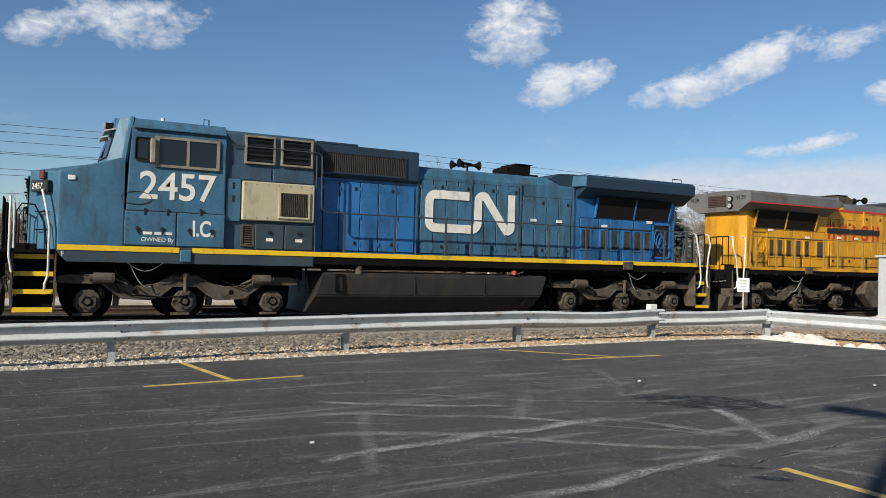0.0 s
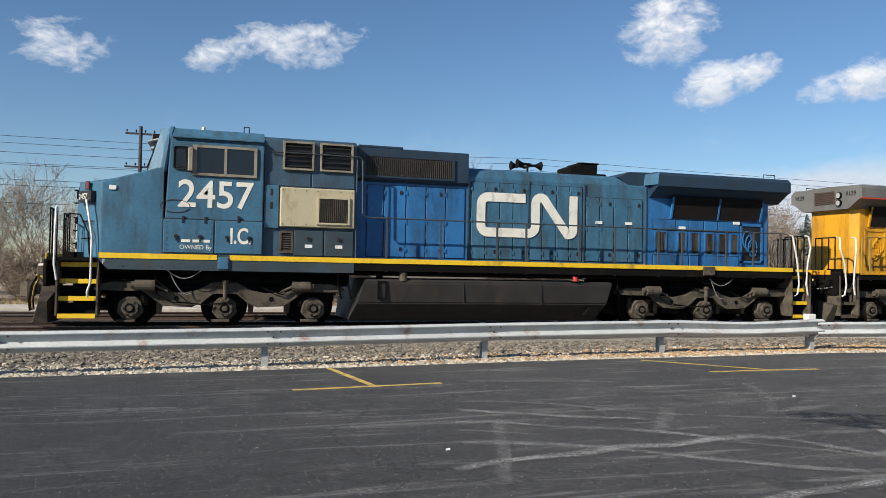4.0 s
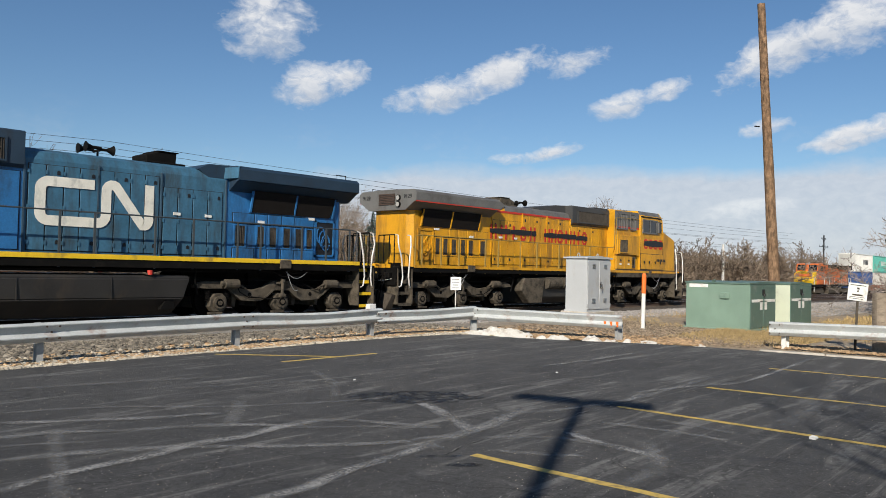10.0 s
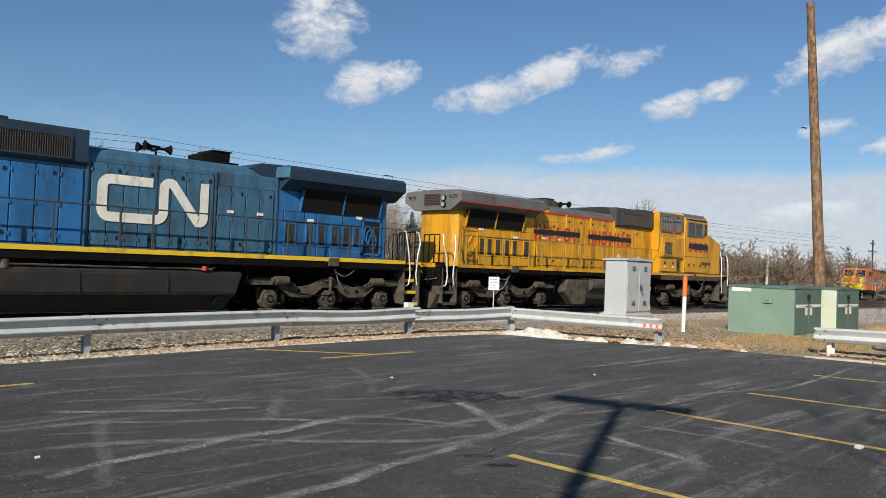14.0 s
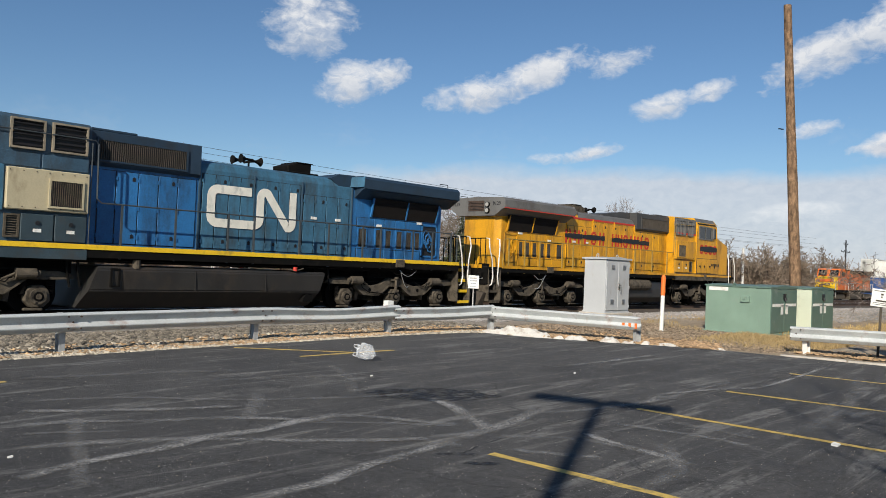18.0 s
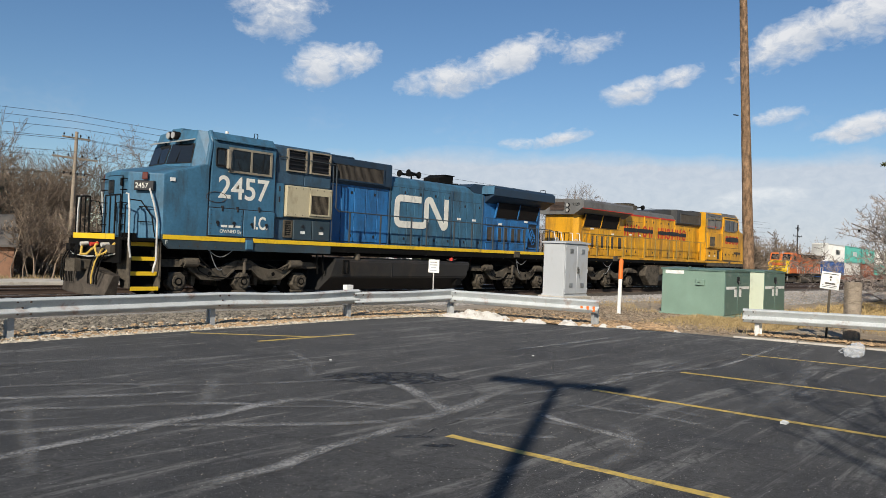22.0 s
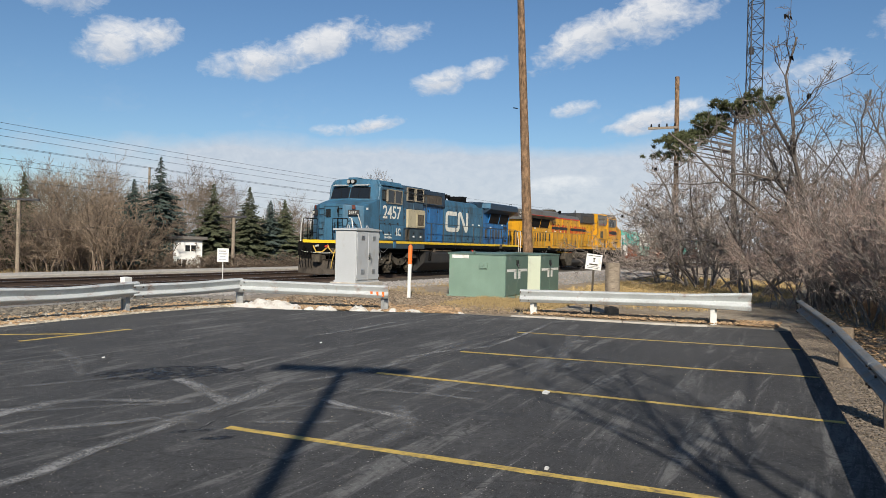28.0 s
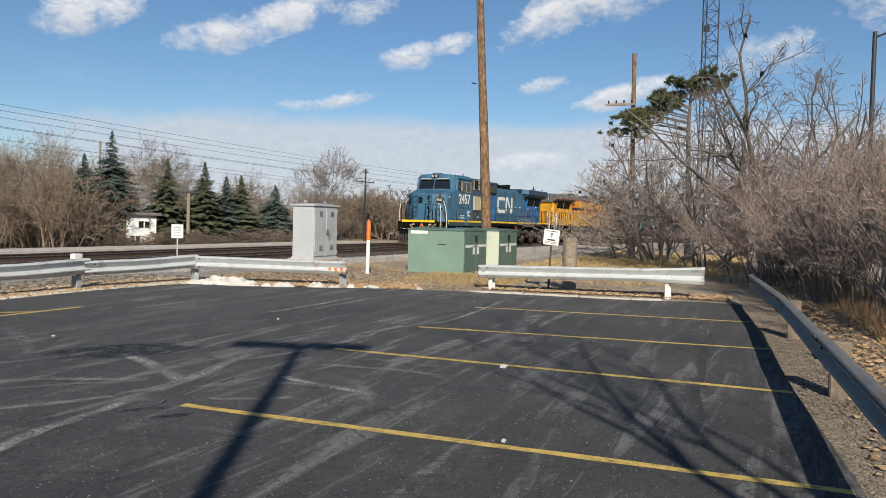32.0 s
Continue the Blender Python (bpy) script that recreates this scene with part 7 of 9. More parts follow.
def scuff(pts, w, strength):
    """A pale tyre mark along points, fading towards its edges and ends."""
    bm = B()
    uv = bm.loops.layers.uv.new("across")
    P = [Vector(p) for p in pts]
    run = []
    for i in range(len(P) - 1):
        p0, p1, p2, p3 = P[max(i - 1, 0)], P[i], P[i + 1], P[min(i + 2, len(P) - 1)]
        for k in range(8):
            u = k / 8
            run.append(0.5 * (2 * p1 + (p2 - p0) * u + (2 * p0 - 5 * p1 + 4 * p2 - p3) * u * u + (3 * p1 - p0 - 3 * p2 + p3) * u ** 3))
    run.append(P[-1])
    seed = P[0].x * 3.7
    lift = 0.0185 + 0.0004 * (len(bpy.data.meshes) % 17)
    rows = []
    for i, c in enumerate(run):
        d = (run[min(i + 1, len(run) - 1)] - run[max(i - 1, 0)]).normalized()
        n = Vector((-d.y, d.x))
        u = i / (len(run) - 1)
        h = 0.40 * w * (1 + 0.35 * noise.noise((u * 7, seed, 4)))
        c = c + n * 0.04 * noise.noise((u * 5, seed, 0))
        rows.append([(bm.verts.new((e.x, e.y, lot_z(e.x, e.y) + lift)), v, strength * min(1, 6 * u + 0.15, 6 * (1 - u) + 0.15)) for e, v in ((c - n * h, 0.0), (c, 0.5), (c + n * h, 1.0))])
    for a, b in zip(rows, rows[1:]):
        for j in (0, 1):
            quad = (a[j], b[j], b[j + 1], a[j + 1])
            f = bm.faces.new([q[0] for q in quad])
            for loop, q in zip(f.loops, quad):
                loop[uv].uv = (q[1], q[2])
    tagged(part("scuff_mark", bm, M["scuff"]), "pale scuffed tyre mark on the asphalt", "scuff mark", "scuffs", "stuff")


def scuff_material():
    """Dust rubbed into the high grains of the asphalt."""
    m = material("pale_scuff", (0.27, 0.266, 0.258), 0.9, 0, 0.35, 3, 60, 0.1)
    t = m.node_tree
    b = t.nodes["Principled BSDF"]
    co = t.nodes.new("ShaderNodeTexCoord")
    sp = t.nodes.new("ShaderNodeSeparateXYZ")
    t.links.new(co.outputs["UV"], sp.inputs[0])

    def op(kind, a, c, clamp=False):
        n = t.nodes.new("ShaderNodeMath")
        n.operation, n.use_clamp = kind, clamp
        for i, v in enumerate((a, c)):
            if isinstance(v, (int, float)):
                n.inputs[i].default_value = v
            else:
                t.links.new(v, n.inputs[i])
        return n.outputs[0]

    edge = op("SUBTRACT", 1.0, op("POWER", op("ABSOLUTE", op("SUBTRACT", op("MULTIPLY", sp.outputs[0], 2.0), 1.0), 0.0), 2.0))
    wear = op("MULTIPLY", edge, sp.outputs[1])
    vals = []
    for s in (2.5, 38.0, 95.0):
        n = t.nodes.new("ShaderNodeTexNoise")
        n.inputs["Scale"].default_value, n.inputs["Detail"].default_value, n.inputs["Roughness"].default_value = s, 6, 0.7
        t.links.new(co.outputs["Object"], n.inputs["Vector"])
        vals.append(n.outputs[0])
    grain = op("ADD", op("MULTIPLY", vals[0], 0.9), op("ADD", op("MULTIPLY", vals[1], 1.3), op("MULTIPLY", vals[2], 0.8)))
    grain = op("MULTIPLY", op("SUBTRACT", grain, 1.28), 2.4, True)
    t.links.new(op("MULTIPLY", grain, op("MULTIPLY", wear, 1.25), True), b.inputs["Alpha"])
    return m


M["scuff"] = scuff_material()
scuff([(2.99, 9.30), (4.04, 8.88), (5.29, 7.89), (6.96, 7.22)], 0.16, 0.45)
scuff([(2.83, 8.79), (3.46, 8.38), (4.38, 7.93), (4.83, 7.76)], 0.20, 0.80)
scuff([(2.62, 8.10), (3.09, 7.99), (3.70, 7.60), (4.51, 7.23), (5.18, 6.57)], 0.22, 0.70)
scuff([(2.35, 7.25), (2.98, 7.06), (3.60, 6.71), (4.08, 6.34), (4.66, 5.89), (5.31, 5.48)], 0.22, 0.75)
scuff([(2.06, 6.32), (2.52, 6.46), (3.25, 6.55), (3.75, 6.67), (4.28, 6.64), (4.87, 6.73), (5.56, 6.75)], 0.26, 1.00)
scuff([(5.52, 6.70), (5.88, 6.09), (6.16, 5.64)], 0.22, 0.60)
scuff([(3.16, 4.87), (3.75, 4.87), (4.19, 4.99), (4.93, 5.09), (5.71, 5.23)], 0.24, 0.90)
scuff([(5.71, 5.23), (6.63, 5.36), (7.63, 5.65)], 0.30, 0.80)
scuff([(3.14, 8.17), (2.72, 6.96), (2.33, 5.86)], 0.24, 0.40)
scuff([(5.39, 8.29), (4.54, 7.14)], 0.28, 0.45)
scuff([(6.96, 6.76), (6.78, 6.22), (6.28, 5.29)], 0.30, 1.00)
scuff([(7.00, 4.65), (6.85, 4.15), (6.82, 3.81), (6.75, 3.25)], 0.24, 1.00)
scuff([(5.83, 4.64), (6.03, 4.25), (6.28, 3.92)], 0.16, 0.60)
scuff([(7.68, 4.65), (7.90, 3.81), (7.95, 3.22)], 0.18, 0.50)
scuff([(2.51, 7.76), (2.76, 7.65), (3.36, 7.34)], 0.12, 0.40)
scuff([(4.73, 6.83), (5.51, 6.22), (6.14, 5.62)], 0.12, 0.40)
scuff([(4.15, 4.94), (4.49, 5.05), (4.80, 5.02)], 0.14, 0.70)
scuff([(3.45, 10.79), (4.76, 10.48), (6.20, 9.99)], 0.25, 0.30)
scuff([(5.09, 9.56), (7.36, 8.83)], 0.22, 0.30)
scuff([(7.58, 9.66), (7.13, 8.68), (6.36, 7.63)], 0.25, 0.35)
scuff([(10.63, 7.69), (12.08, 7.63), (14.16, 7.63)], 0.23, 0.8)
scuff([(9.65, 5.36), (10.92, 5.06), (11.73, 4.72), (12.75, 4.68), (16.80, 5.05)], 0.17, 0.9)
scuff([(8.35, 4.28), (8.32, 3.78), (8.35, 3.29)], 0.24, 0.4)
scuff([(10.65, 3.07), (11.23, 2.96), (11.64, 2.81)], 0.32, 0.5)
scuff([(4.91, 5.65), (5.34, 5.47), (5.50, 4.95)], 0.18, 0.4)
scuff([(4.88, 5.66), (5.74, 5.35), (6.39, 5.27)], 0.19, 0.4)
scuff([(5.60, 3.18), (6.44, 3.26), (7.21, 3.82)], 0.28, 0.5)
scuff([(7.45, 5.53), (8.25, 5.28), (9.66, 5.09), (12.39, 5.25)], 0.19, 0.6)
scuff([(6.06, 5.07), (6.63, 4.60), (6.82, 3.77)], 0.16, 0.5)
scuff([(8.96, 3.11), (10.87, 3.25), (12.72, 3.60), (14.71, 4.09)], 0.34, 0.4)

def seam(pts, w, label):
    """A ragged open joint in the asphalt, its lips worn pale."""
    for shift, ww, mat, z in ((0.0, w, "crack", 0.0150), (w * 1.1, w * 0.8, "lip", 0.0155)):
        bm = B()
        P = [Vector(p) for p in pts]
        run = [p + (q - p) * k / 30 for p, q in zip(P, P[1:]) for k in range(30)] + [P[-1]]
        rows = []
        for i, c in enumerate(run):
            d = (run[min(i + 1, len(run) - 1)] - run[max(i - 1, 0)]).normalized()
            n = Vector((-d.y, d.x))
            c = c + n * (0.05 * noise.noise((c.x * 2.5, c.y * 2.5, 7)) + 0.035 * noise.noise((c.x * 15, c.y * 15, 7)) + shift)
            h = ww * max(0.02, 0.25 + 1.1 * noise.noise((c.x * 7, c.y * 7, 3 + shift)))
            rows.append([bm.verts.new((e.x, e.y, lot_z(e.x, e.y) + z)) for e in (c - n * h, c + n * h)])
        for a, b in zip(rows, rows[1:]):
            bm.faces.new((a[0], b[0], b[1], a[1]))
        tagged(part("asphalt_seam", bm, M[mat]), label, "crack", "cracks", "stuff")


M["crack"] = material("open_crack", (0.008, 0.008, 0.009), 0.9)
M["lip"] = material("worn_crack_lip", (0.16, 0.155, 0.145), 0.9, 0, 0.5, 8, 60, 0.2, (0.03, 0.03, 0.03), 0.5, 9)
seam([(5.35, 4.85), (6.06, 4.96), (6.71, 5.03), (7.43, 5.02), (8.95, 5.10), (9.91, 4.95), (10.91, 4.84), (13.24, 4.89), (16.76, 4.96)], 0.018, "ragged crack with pale worn lips in the asphalt")
seam([(10.49, 7.89), (11.78, 7.74), (13.48, 7.69), (16.25, 8.14)], 0.018, "ragged crack with pale worn lips in the asphalt")
seam([(3.44, 10.74), (4.13, 10.40), (4.88, 10.41)], 0.018, "ragged crack with pale worn lips in the asphalt")

for x, y, s, a in ((8.75, 2.66, 0.06, 20), (5.9, 1.7, 0.025, 70), (7.5, 8.6, 0.02, 10), (2.2, 7.0, 0.02, 60), (10.5, 7.1, 0.02, 0)):
    bm = B()
    z = lot_z(x, y) + 0.014
    v = [bm.verts.new((x + dx * s, y + dy * s, z + dz * s)) for dx, dy, dz in ((-1, -0.6, 0), (1, -0.5, 0.05), (1.1, 0.5, 0.25), (0, 0.7, 0.1), (-0.9, 0.5, 0.02))]
    w = [bm.verts.new(q.co + Vector((0, 0, 0.012))) for q in v]
    bm.faces.new(v[::-1])
    bm.faces.new(w)
    for i in range(5):
        bm.faces.new((v[i], v[(i + 1) % 5], w[(i + 1) % 5], w[i]))
    tagged(part("litter", bm, M["whitepaint"]), "crumpled scrap of pale paper on the asphalt", "litter")


def grit(rnd):
    x, y = rnd.uniform(-3, 17), rnd.uniform(0.2, 12.3)
    if y < 0.3 + x * 0.0 or x > 16:
        y = rnd.uniform(2, 8)
    return x, y, lot_z(x, y) + 0.014


scatter("grit", M["rubble"], "small loose stones scattered on the asphalt", "gravel", 3200, grit, 0.0065, 8)


def leaf_place(rnd):
    k = rnd.random()
    if k < 0.28:
        x = 15.2 - abs(rnd.gauss(0, 6.0))
        y = 12.72 + abs(rnd.gauss(0, 0.5)) - max(0, x - 13.6) * 0.4
    elif k < 0.66:
        u = rnd.random() ** 1.3
        o = 0.05 + abs(rnd.gauss(0, 0.65))
        x, y = 14.25 + 2.2 * u + 0.9 * o, 11.9 - 4.6 * u + 0.45 * o
    elif k < 0.8:
        u = rnd.random()
        x, y = 17.6 + 1.2 * u + rnd.uniform(0, 1.2), 6.2 - 5.6 * u
    else:
        x, y = rnd.uniform(3, 26), -1.0 - abs(rnd.gauss(0, 1.2))
        y += 0.05 * (x - 9) if x > 9 else 0
    return x, y, ground_z(x, y) + 0.015


scatter("leaf_litter", M["leaflitter"], "brown dry leaves along the edge of the asphalt", "leaf litter", 9500, leaf_place, 0.06, 9, 0.4)


def tuft_field(name, label, n, place, h, mat, seed, lean=0.5, width=0.006):
    """Blades of dry grass as one piece of stuff."""
    rnd = random.Random(seed)
    verts, faces = [], []
    for _ in range(n):
        x, y, z = place(rnd)
        a, L = rnd.uniform(0, 6.28), h * rnd.uniform(0.4, 1.3)
        lx, ly = rnd.gauss(0, lean) * L, rnd.gauss(0, lean) * L
        wx, wy = width * math.cos(a), width * math.sin(a)
        k = len(verts)
        verts += [(x - wx, y - wy, z), (x + wx, y + wy, z), (x + lx * 0.45 + wx * 0.7, y + ly * 0.45 + wy * 0.7, z + L * 0.6), (x + lx * 0.45 - wx * 0.7, y + ly * 0.45 - wy * 0.7, z + L * 0.6), (x + lx, y + ly, z + L * 0.9)]
        faces += [(k, k + 1, k + 2, k + 3), (k + 3, k + 2, k + 4)]
    me = bpy.data.meshes.new(name)
    me.from_pydata(verts, [], faces)
    me.materials.append(mat)
    return tagged(new(name, me), label, "grass", kind="stuff")


def verge(rnd):
    k = rnd.random()
    if k < 0.45:
        x, y = 21.35 - abs(rnd.gauss(0, 1.6)), rnd.uniform(6.0, 8.9)
        if x < 17.6:
            x += 3
    elif k < 0.75:
        x, y = rnd.uniform(21, 34), rnd.uniform(3.0, 8.0)
    else:
        x, y = rnd.uniform(19, 32), rnd.uniform(10, 14.5)
        if noise.noise((x * 0.6, y * 0.6, 5)) < 0.1:
            x, y = rnd.uniform(24, 40), rnd.uniform(4, 7.5)
    return x, y, ground_z(x, y) - 0.02


tuft_field("dry_grass", "short straw-coloured winter grass round the utility boxes", 18000, verge, 0.11, M["drygrass"], 12)


def straw_place(rnd):
    x, y = rnd.uniform(22, 48), rnd.uniform(0.6, 8.4)
    while noise.noise((x * 0.5, y * 0.5, 8)) < -0.25 or y < 2.6 - (x - 22) * 0.2:
        x, y = rnd.uniform(22, 48), rnd.uniform(0.6, 8.4)
    return x, y, ground_z(x, y) - 0.02


M["straw"] = material("golden_straw", (0.50, 0.36, 0.16), 0.9, 0, 0.3, 2, 30, 0.0, per_object=0.5)
tuft_field("matted_straw", "matted golden straw under the bare shrubs", 16000, straw_place, 0.16, M["straw"], 33, 0.9, 0.012)


def chip_place(rnd):
    x = rnd.uniform(2, 19.5)
    y0 = -1.35 + 0.075 * (x - 1)
    return x, y0 + 0.35 - abs(rnd.gauss(0, 0.75)), ground_z(x, -0.6) - 0.012


M["chip"] = material("grey_wood_chips", (0.175, 0.142, 0.108), 0.9, 0, 0.3, 6, 60, 0.3, per_object=0.75)
scatter("wood_chips", M["chip"], "grey-brown wood chips and twigs under the guard rail", "wood chips", 22000, chip_place, 0.024, 19, 0.4)


def stone_verge(rnd):
    x = rnd.uniform(16.5, 60)
    y = rnd.uniform(12.8, 18.5) if x < 32 else rnd.uniform(9.5, 18.5)
    if x < 20 and y < 14.2:
        y += 2
    y -= bend_drop(x)
    return x, y, ground_z(x, y) - 0.012


scatter("verge_gravel", M["ballast"], "pale grey gravel between the verge and the track", "gravel", 15000, stone_verge, 0.055, 21)


def clod_place(rnd):
    x, y = rnd.uniform(15.6, 22), rnd.uniform(6.5, 13.2)
    if x < 16.9 - 0.4 * (y - 6.5) + 0.3:
        x += 2.2
    return x, y, ground_z(x, y) - 0.012


M["clod"] = material("brown_soil_clods", (0.33, 0.25, 0.17), 0.95, 0, 0.25, 6, 60, 0.3, per_object=0.8)
scatter("soil_clods", M["clod"], "brown soil clods and bark scraps on the verge", "soil", 7000, clod_place, 0.045, 23, 0.5)

# ---- trees and shrubs ----
def limb_mesh(rnd, height, spread, stems, levels, r0, up=0.25, kids=3, minr=0.004, first=0.3, droop=0.0, sides=4, curl=0.35):
    """Branches as tapered tubes; returns vertices and faces of thick and of thin wood."""
    thick, thin = ([], []), ([], [])

    def seg(p, q, ra, rb, n, store):
        V, F_ = store
        d = (q - p).normalized()
        u = d.cross(Vector((0.3, 0.2, 1)) if abs(d.z) < 0.9 else Vector((1, 0.1, 0))).normalized()
        v = d.cross(u)
        k = len(V)
        for c, r in ((p, ra), (q, rb)):
            for i in range(n):
                a = 2 * math.pi * i / n
                V.append(tuple(c + r * (math.cos(a) * u + math.sin(a) * v)))
        for i in range(n):
            F_.append((k + i, k + (i + 1) % n, k + n + (i + 1) % n, k + n + i))

    def grow(p, d, L, r, lev):
        n = 4 if lev < 2 else 3
        steps = n
        pts = []
        for i in range(steps):
            d = (d + Vector((rnd.gauss(0, curl), rnd.gauss(0, curl), rnd.gauss(0, curl) + up * 0.35 - droop * lev)) * 0.45).normalized()
            q = p + d * L / steps
            ra, rb = r * (1 - 0.5 * i / steps), r * (1 - 0.5 * (i + 1) / steps)
            seg(p, q, max(ra, minr), max(rb, minr), sides if lev < 2 else 3, thick if lev < 2 else thin)
            pts.append((q, d, rb))
            p = q
        if lev >= levels:
            return
        for i in range(kids + (1 if lev == 0 else 0)):
            q, dd, rr = pts[min(int(rnd.uniform(first, 1.0) * steps), steps - 1)]
            side = Vector((rnd.gauss(0, 1), rnd.gauss(0, 1), rnd.gauss(0.1, 0.5))).normalized()
            nd = (dd * rnd.uniform(0.5, 0.9) + side * rnd.uniform(0.5, 0.9) * spread).normalized()
            grow(q, nd, L * rnd.uniform(0.5, 0.78), rr * 0.68, lev + 1)
        q, dd, rr = pts[-1]
        grow(q, dd, L * 0.66, rr * 0.8, lev + 1)

    for _ in range(stems):
        a = rnd.uniform(0, 6.28)
        lean = 0.12 if stems == 1 else rnd.uniform(0.25, 0.8)
        d = Vector((math.cos(a) * lean, math.sin(a) * lean, 1)).normalized()
        o = Vector((0, 0, -0.1)) if stems == 1 else Vector((math.cos(a) * 0.25 * rnd.random(), math.sin(a) * 0.25 * rnd.random(), -0.1))
        grow(o, d, height * (0.42 if stems == 1 else 0.48), r0, 0)
    return thick, thin


def from_lists(name, store, mat):
    me = bpy.data.meshes.new(name)
    me.from_pydata(store[0], [], store[1])
    me.materials.append(mat)
    return me


def bare_tree(name, label, seed, height, spread, stems, levels, r0, bark, twig, at, category="tree", group="", kids=3, **more):
    rnd = random.Random(seed)
    a, b = limb_mesh(rnd, height, spread, stems, levels, r0, kids=kids, **more)
    top = max(v[2] for v in b[0])
    k = height / top
    for s in (a, b):
        s[0][:] = [(x * k, y * k, z * k) for x, y, z in s[0]]
    t = thing(name, label, category, at, group)
    part("trunk", from_lists("trunk", a, bark), None, t)
    part("crown", from_lists("crown", b, twig), None, t)
    return t


Z_FAR = -0.9


def shrub_limbs(rnd, height, reach, stems, base, r0, minr, side=(9, 7, 5), up=0.35, wind=0.0, lean=(0.15, 0.9), zig=0.16, fork=(0.42, 0.42, 0.40), bare=0.30):
    """Arching stems with side branches all along them and fine zigzag twigs; wood for stems and for twigs."""
    thick, thin = ([], []), ([], [])

    def run(p, d, L, r, lev):
        n = (7, 5, 4, 3)[lev]
        store = thick if lev < 2 else thin
        sides = 6 if lev == 0 else 4 if lev == 1 else 3
        V, F_ = store
        path, prev = [], None
        for i in range(n + 1):
            u = d.cross(Vector((0.3, 0.2, 1)) if abs(d.z) < 0.9 else Vector((1, 0.1, 0))).normalized()
            v = d.cross(u)
            rr = max(r * (1 - 0.72 * i / n), minr)
            k = len(V)
            V.extend((p.x + rr * (c * u.x + q * v.x), p.y + rr * (c * u.y + q * v.y), p.z + rr * (c * u.z + q * v.z)) for c, q in RING[sides])
            if prev is not None:
                F_.extend((prev + j, prev + (j + 1) % sides, k + (j + 1) % sides, k + j) for j in range(sides))
            prev = k
            path.append((p, d, rr))
            g = zig * (1 + 0.5 * lev)
            d = (d + Vector((rnd.gauss(0, g), rnd.gauss(0, g) + wind, rnd.gauss(0, g) + up * (0.10 + 0.16 * lev) - (0.10 if lev == 0 else 0)))).normalized()
            p = p + d * (L / n)
        if lev == 3:
            return
        m = side[lev]
        turn = rnd.uniform(0, 6.28)
        for i in range(m):
            u = (bare if lev == 0 else 0.15) + (0.98 - (bare if lev == 0 else 0.15)) * (i + rnd.random()) / m
            q, dd, rr = path[min(int(u * n), n)]
            turn += 2.4 + rnd.gauss(0, 0.5)
            e = dd.cross(Vector((0.3, 0.2, 1)) if abs(dd.z) < 0.9 else Vector((1, 0.1, 0))).normalized()
            f = dd.cross(e)
            w = radians(rnd.uniform(28, 62))
            nd = dd * math.cos(w) + (e * math.cos(turn) + f * math.sin(turn)) * math.sin(w)
            run(q, nd, L * fork[lev] * rnd.uniform(0.65, 1.25) * (1.15 - 0.55 * u), rr * 0.62, lev + 1)

    for k in range(stems):
        a = 6.283 * (k + rnd.random()) / stems
        out_ = rnd.uniform(*lean)
        o = Vector((math.cos(a), math.sin(a), 0)) * base * rnd.uniform(0.2, 1.0)
        run(o + Vector((0, 0, -0.15)), Vector((math.cos(a) * out_ * reach, math.sin(a) * out_ * reach, 1.0)).normalized(), height * rnd.uniform(0.75, 1.05), r0 * rnd.uniform(0.6, 1.1), 0)
    return thick, thin


RING = {n: [(math.cos(2 * math.pi * i / n), math.sin(2 * math.pi * i / n)) for i in range(n)] for n in (3, 4, 6)}


def arching_shrub(name, label, seed, height, at, bark, twig, category="shrub", group="", **how):
    rnd = random.Random(seed)
    wood, twigs = shrub_limbs(rnd, height, **how)
    k = height / max(v[2] for v in twigs[0])
    for st in (wood, twigs):
        st[0][:] = [(x * k, y * k, z * k) for x, y, z in st[0]]
    t = thing(name, label, category, at, group)
    part("trunk", from_lists("trunk", wood, bark), None, t)
    part("crown", from_lists("crown", twigs, twig), None, t)
    return t


# the shrubs and trees beyond the white guard rail
grey_shrub = arching_shrub("bare_shrub", "wide many-stemmed leafless grey shrub in dry grass", 11, 6.6, pose(36.2, 4.4, 0.1), M["bark"], M["twig"], reach=1.0, stems=19, base=0.9, r0=0.075, minr=0.0085, side=(12, 8, 5), up=0.35, bare=0.36)
arching_shrub("bare_shrub", "leafless grey shrub in dry grass", 12, 5.0, pose(37.6, 6.2, 0.1), M["bark"], M["twig"], reach=1.0, stems=10, base=0.6, r0=0.05, minr=0.008, side=(10, 7, 4), up=0.2)
arching_shrub("bare_shrub", "leafless grey shrub beside the dark tree", 13, 5.6, pose(31.5, 2.1, 0.1), M["bark"], M["twig"], reach=0.8, stems=12, base=0.7, r0=0.06, minr=0.007, side=(9, 7, 5), up=0.25)
dark_tree = arching_shrub("bare_tree", "dark leafless tree with crooked limbs and dead seed pods", 24, 9.4, pose(27.6, -0.2, 0.1), M["darkbark"], M["darkbark"], "tree", reach=0.42, stems=4, base=0.35, r0=0.15, minr=0.008, side=(10, 7, 5), up=0.3, zig=0.22, fork=(0.40, 0.45, 0.42))
arching_shrub("bare_tree", "spreading leafless grey tree above the thicket", 25, 8.4, pose(28.4, -0.9, 0.1), M["darkbark"], M["bark"], "tree", reach=0.72, stems=11, base=0.5, r0=0.10, minr=0.0075, side=(9, 8, 5), up=0.2)
rnd = random.Random(31)
near_masters = []
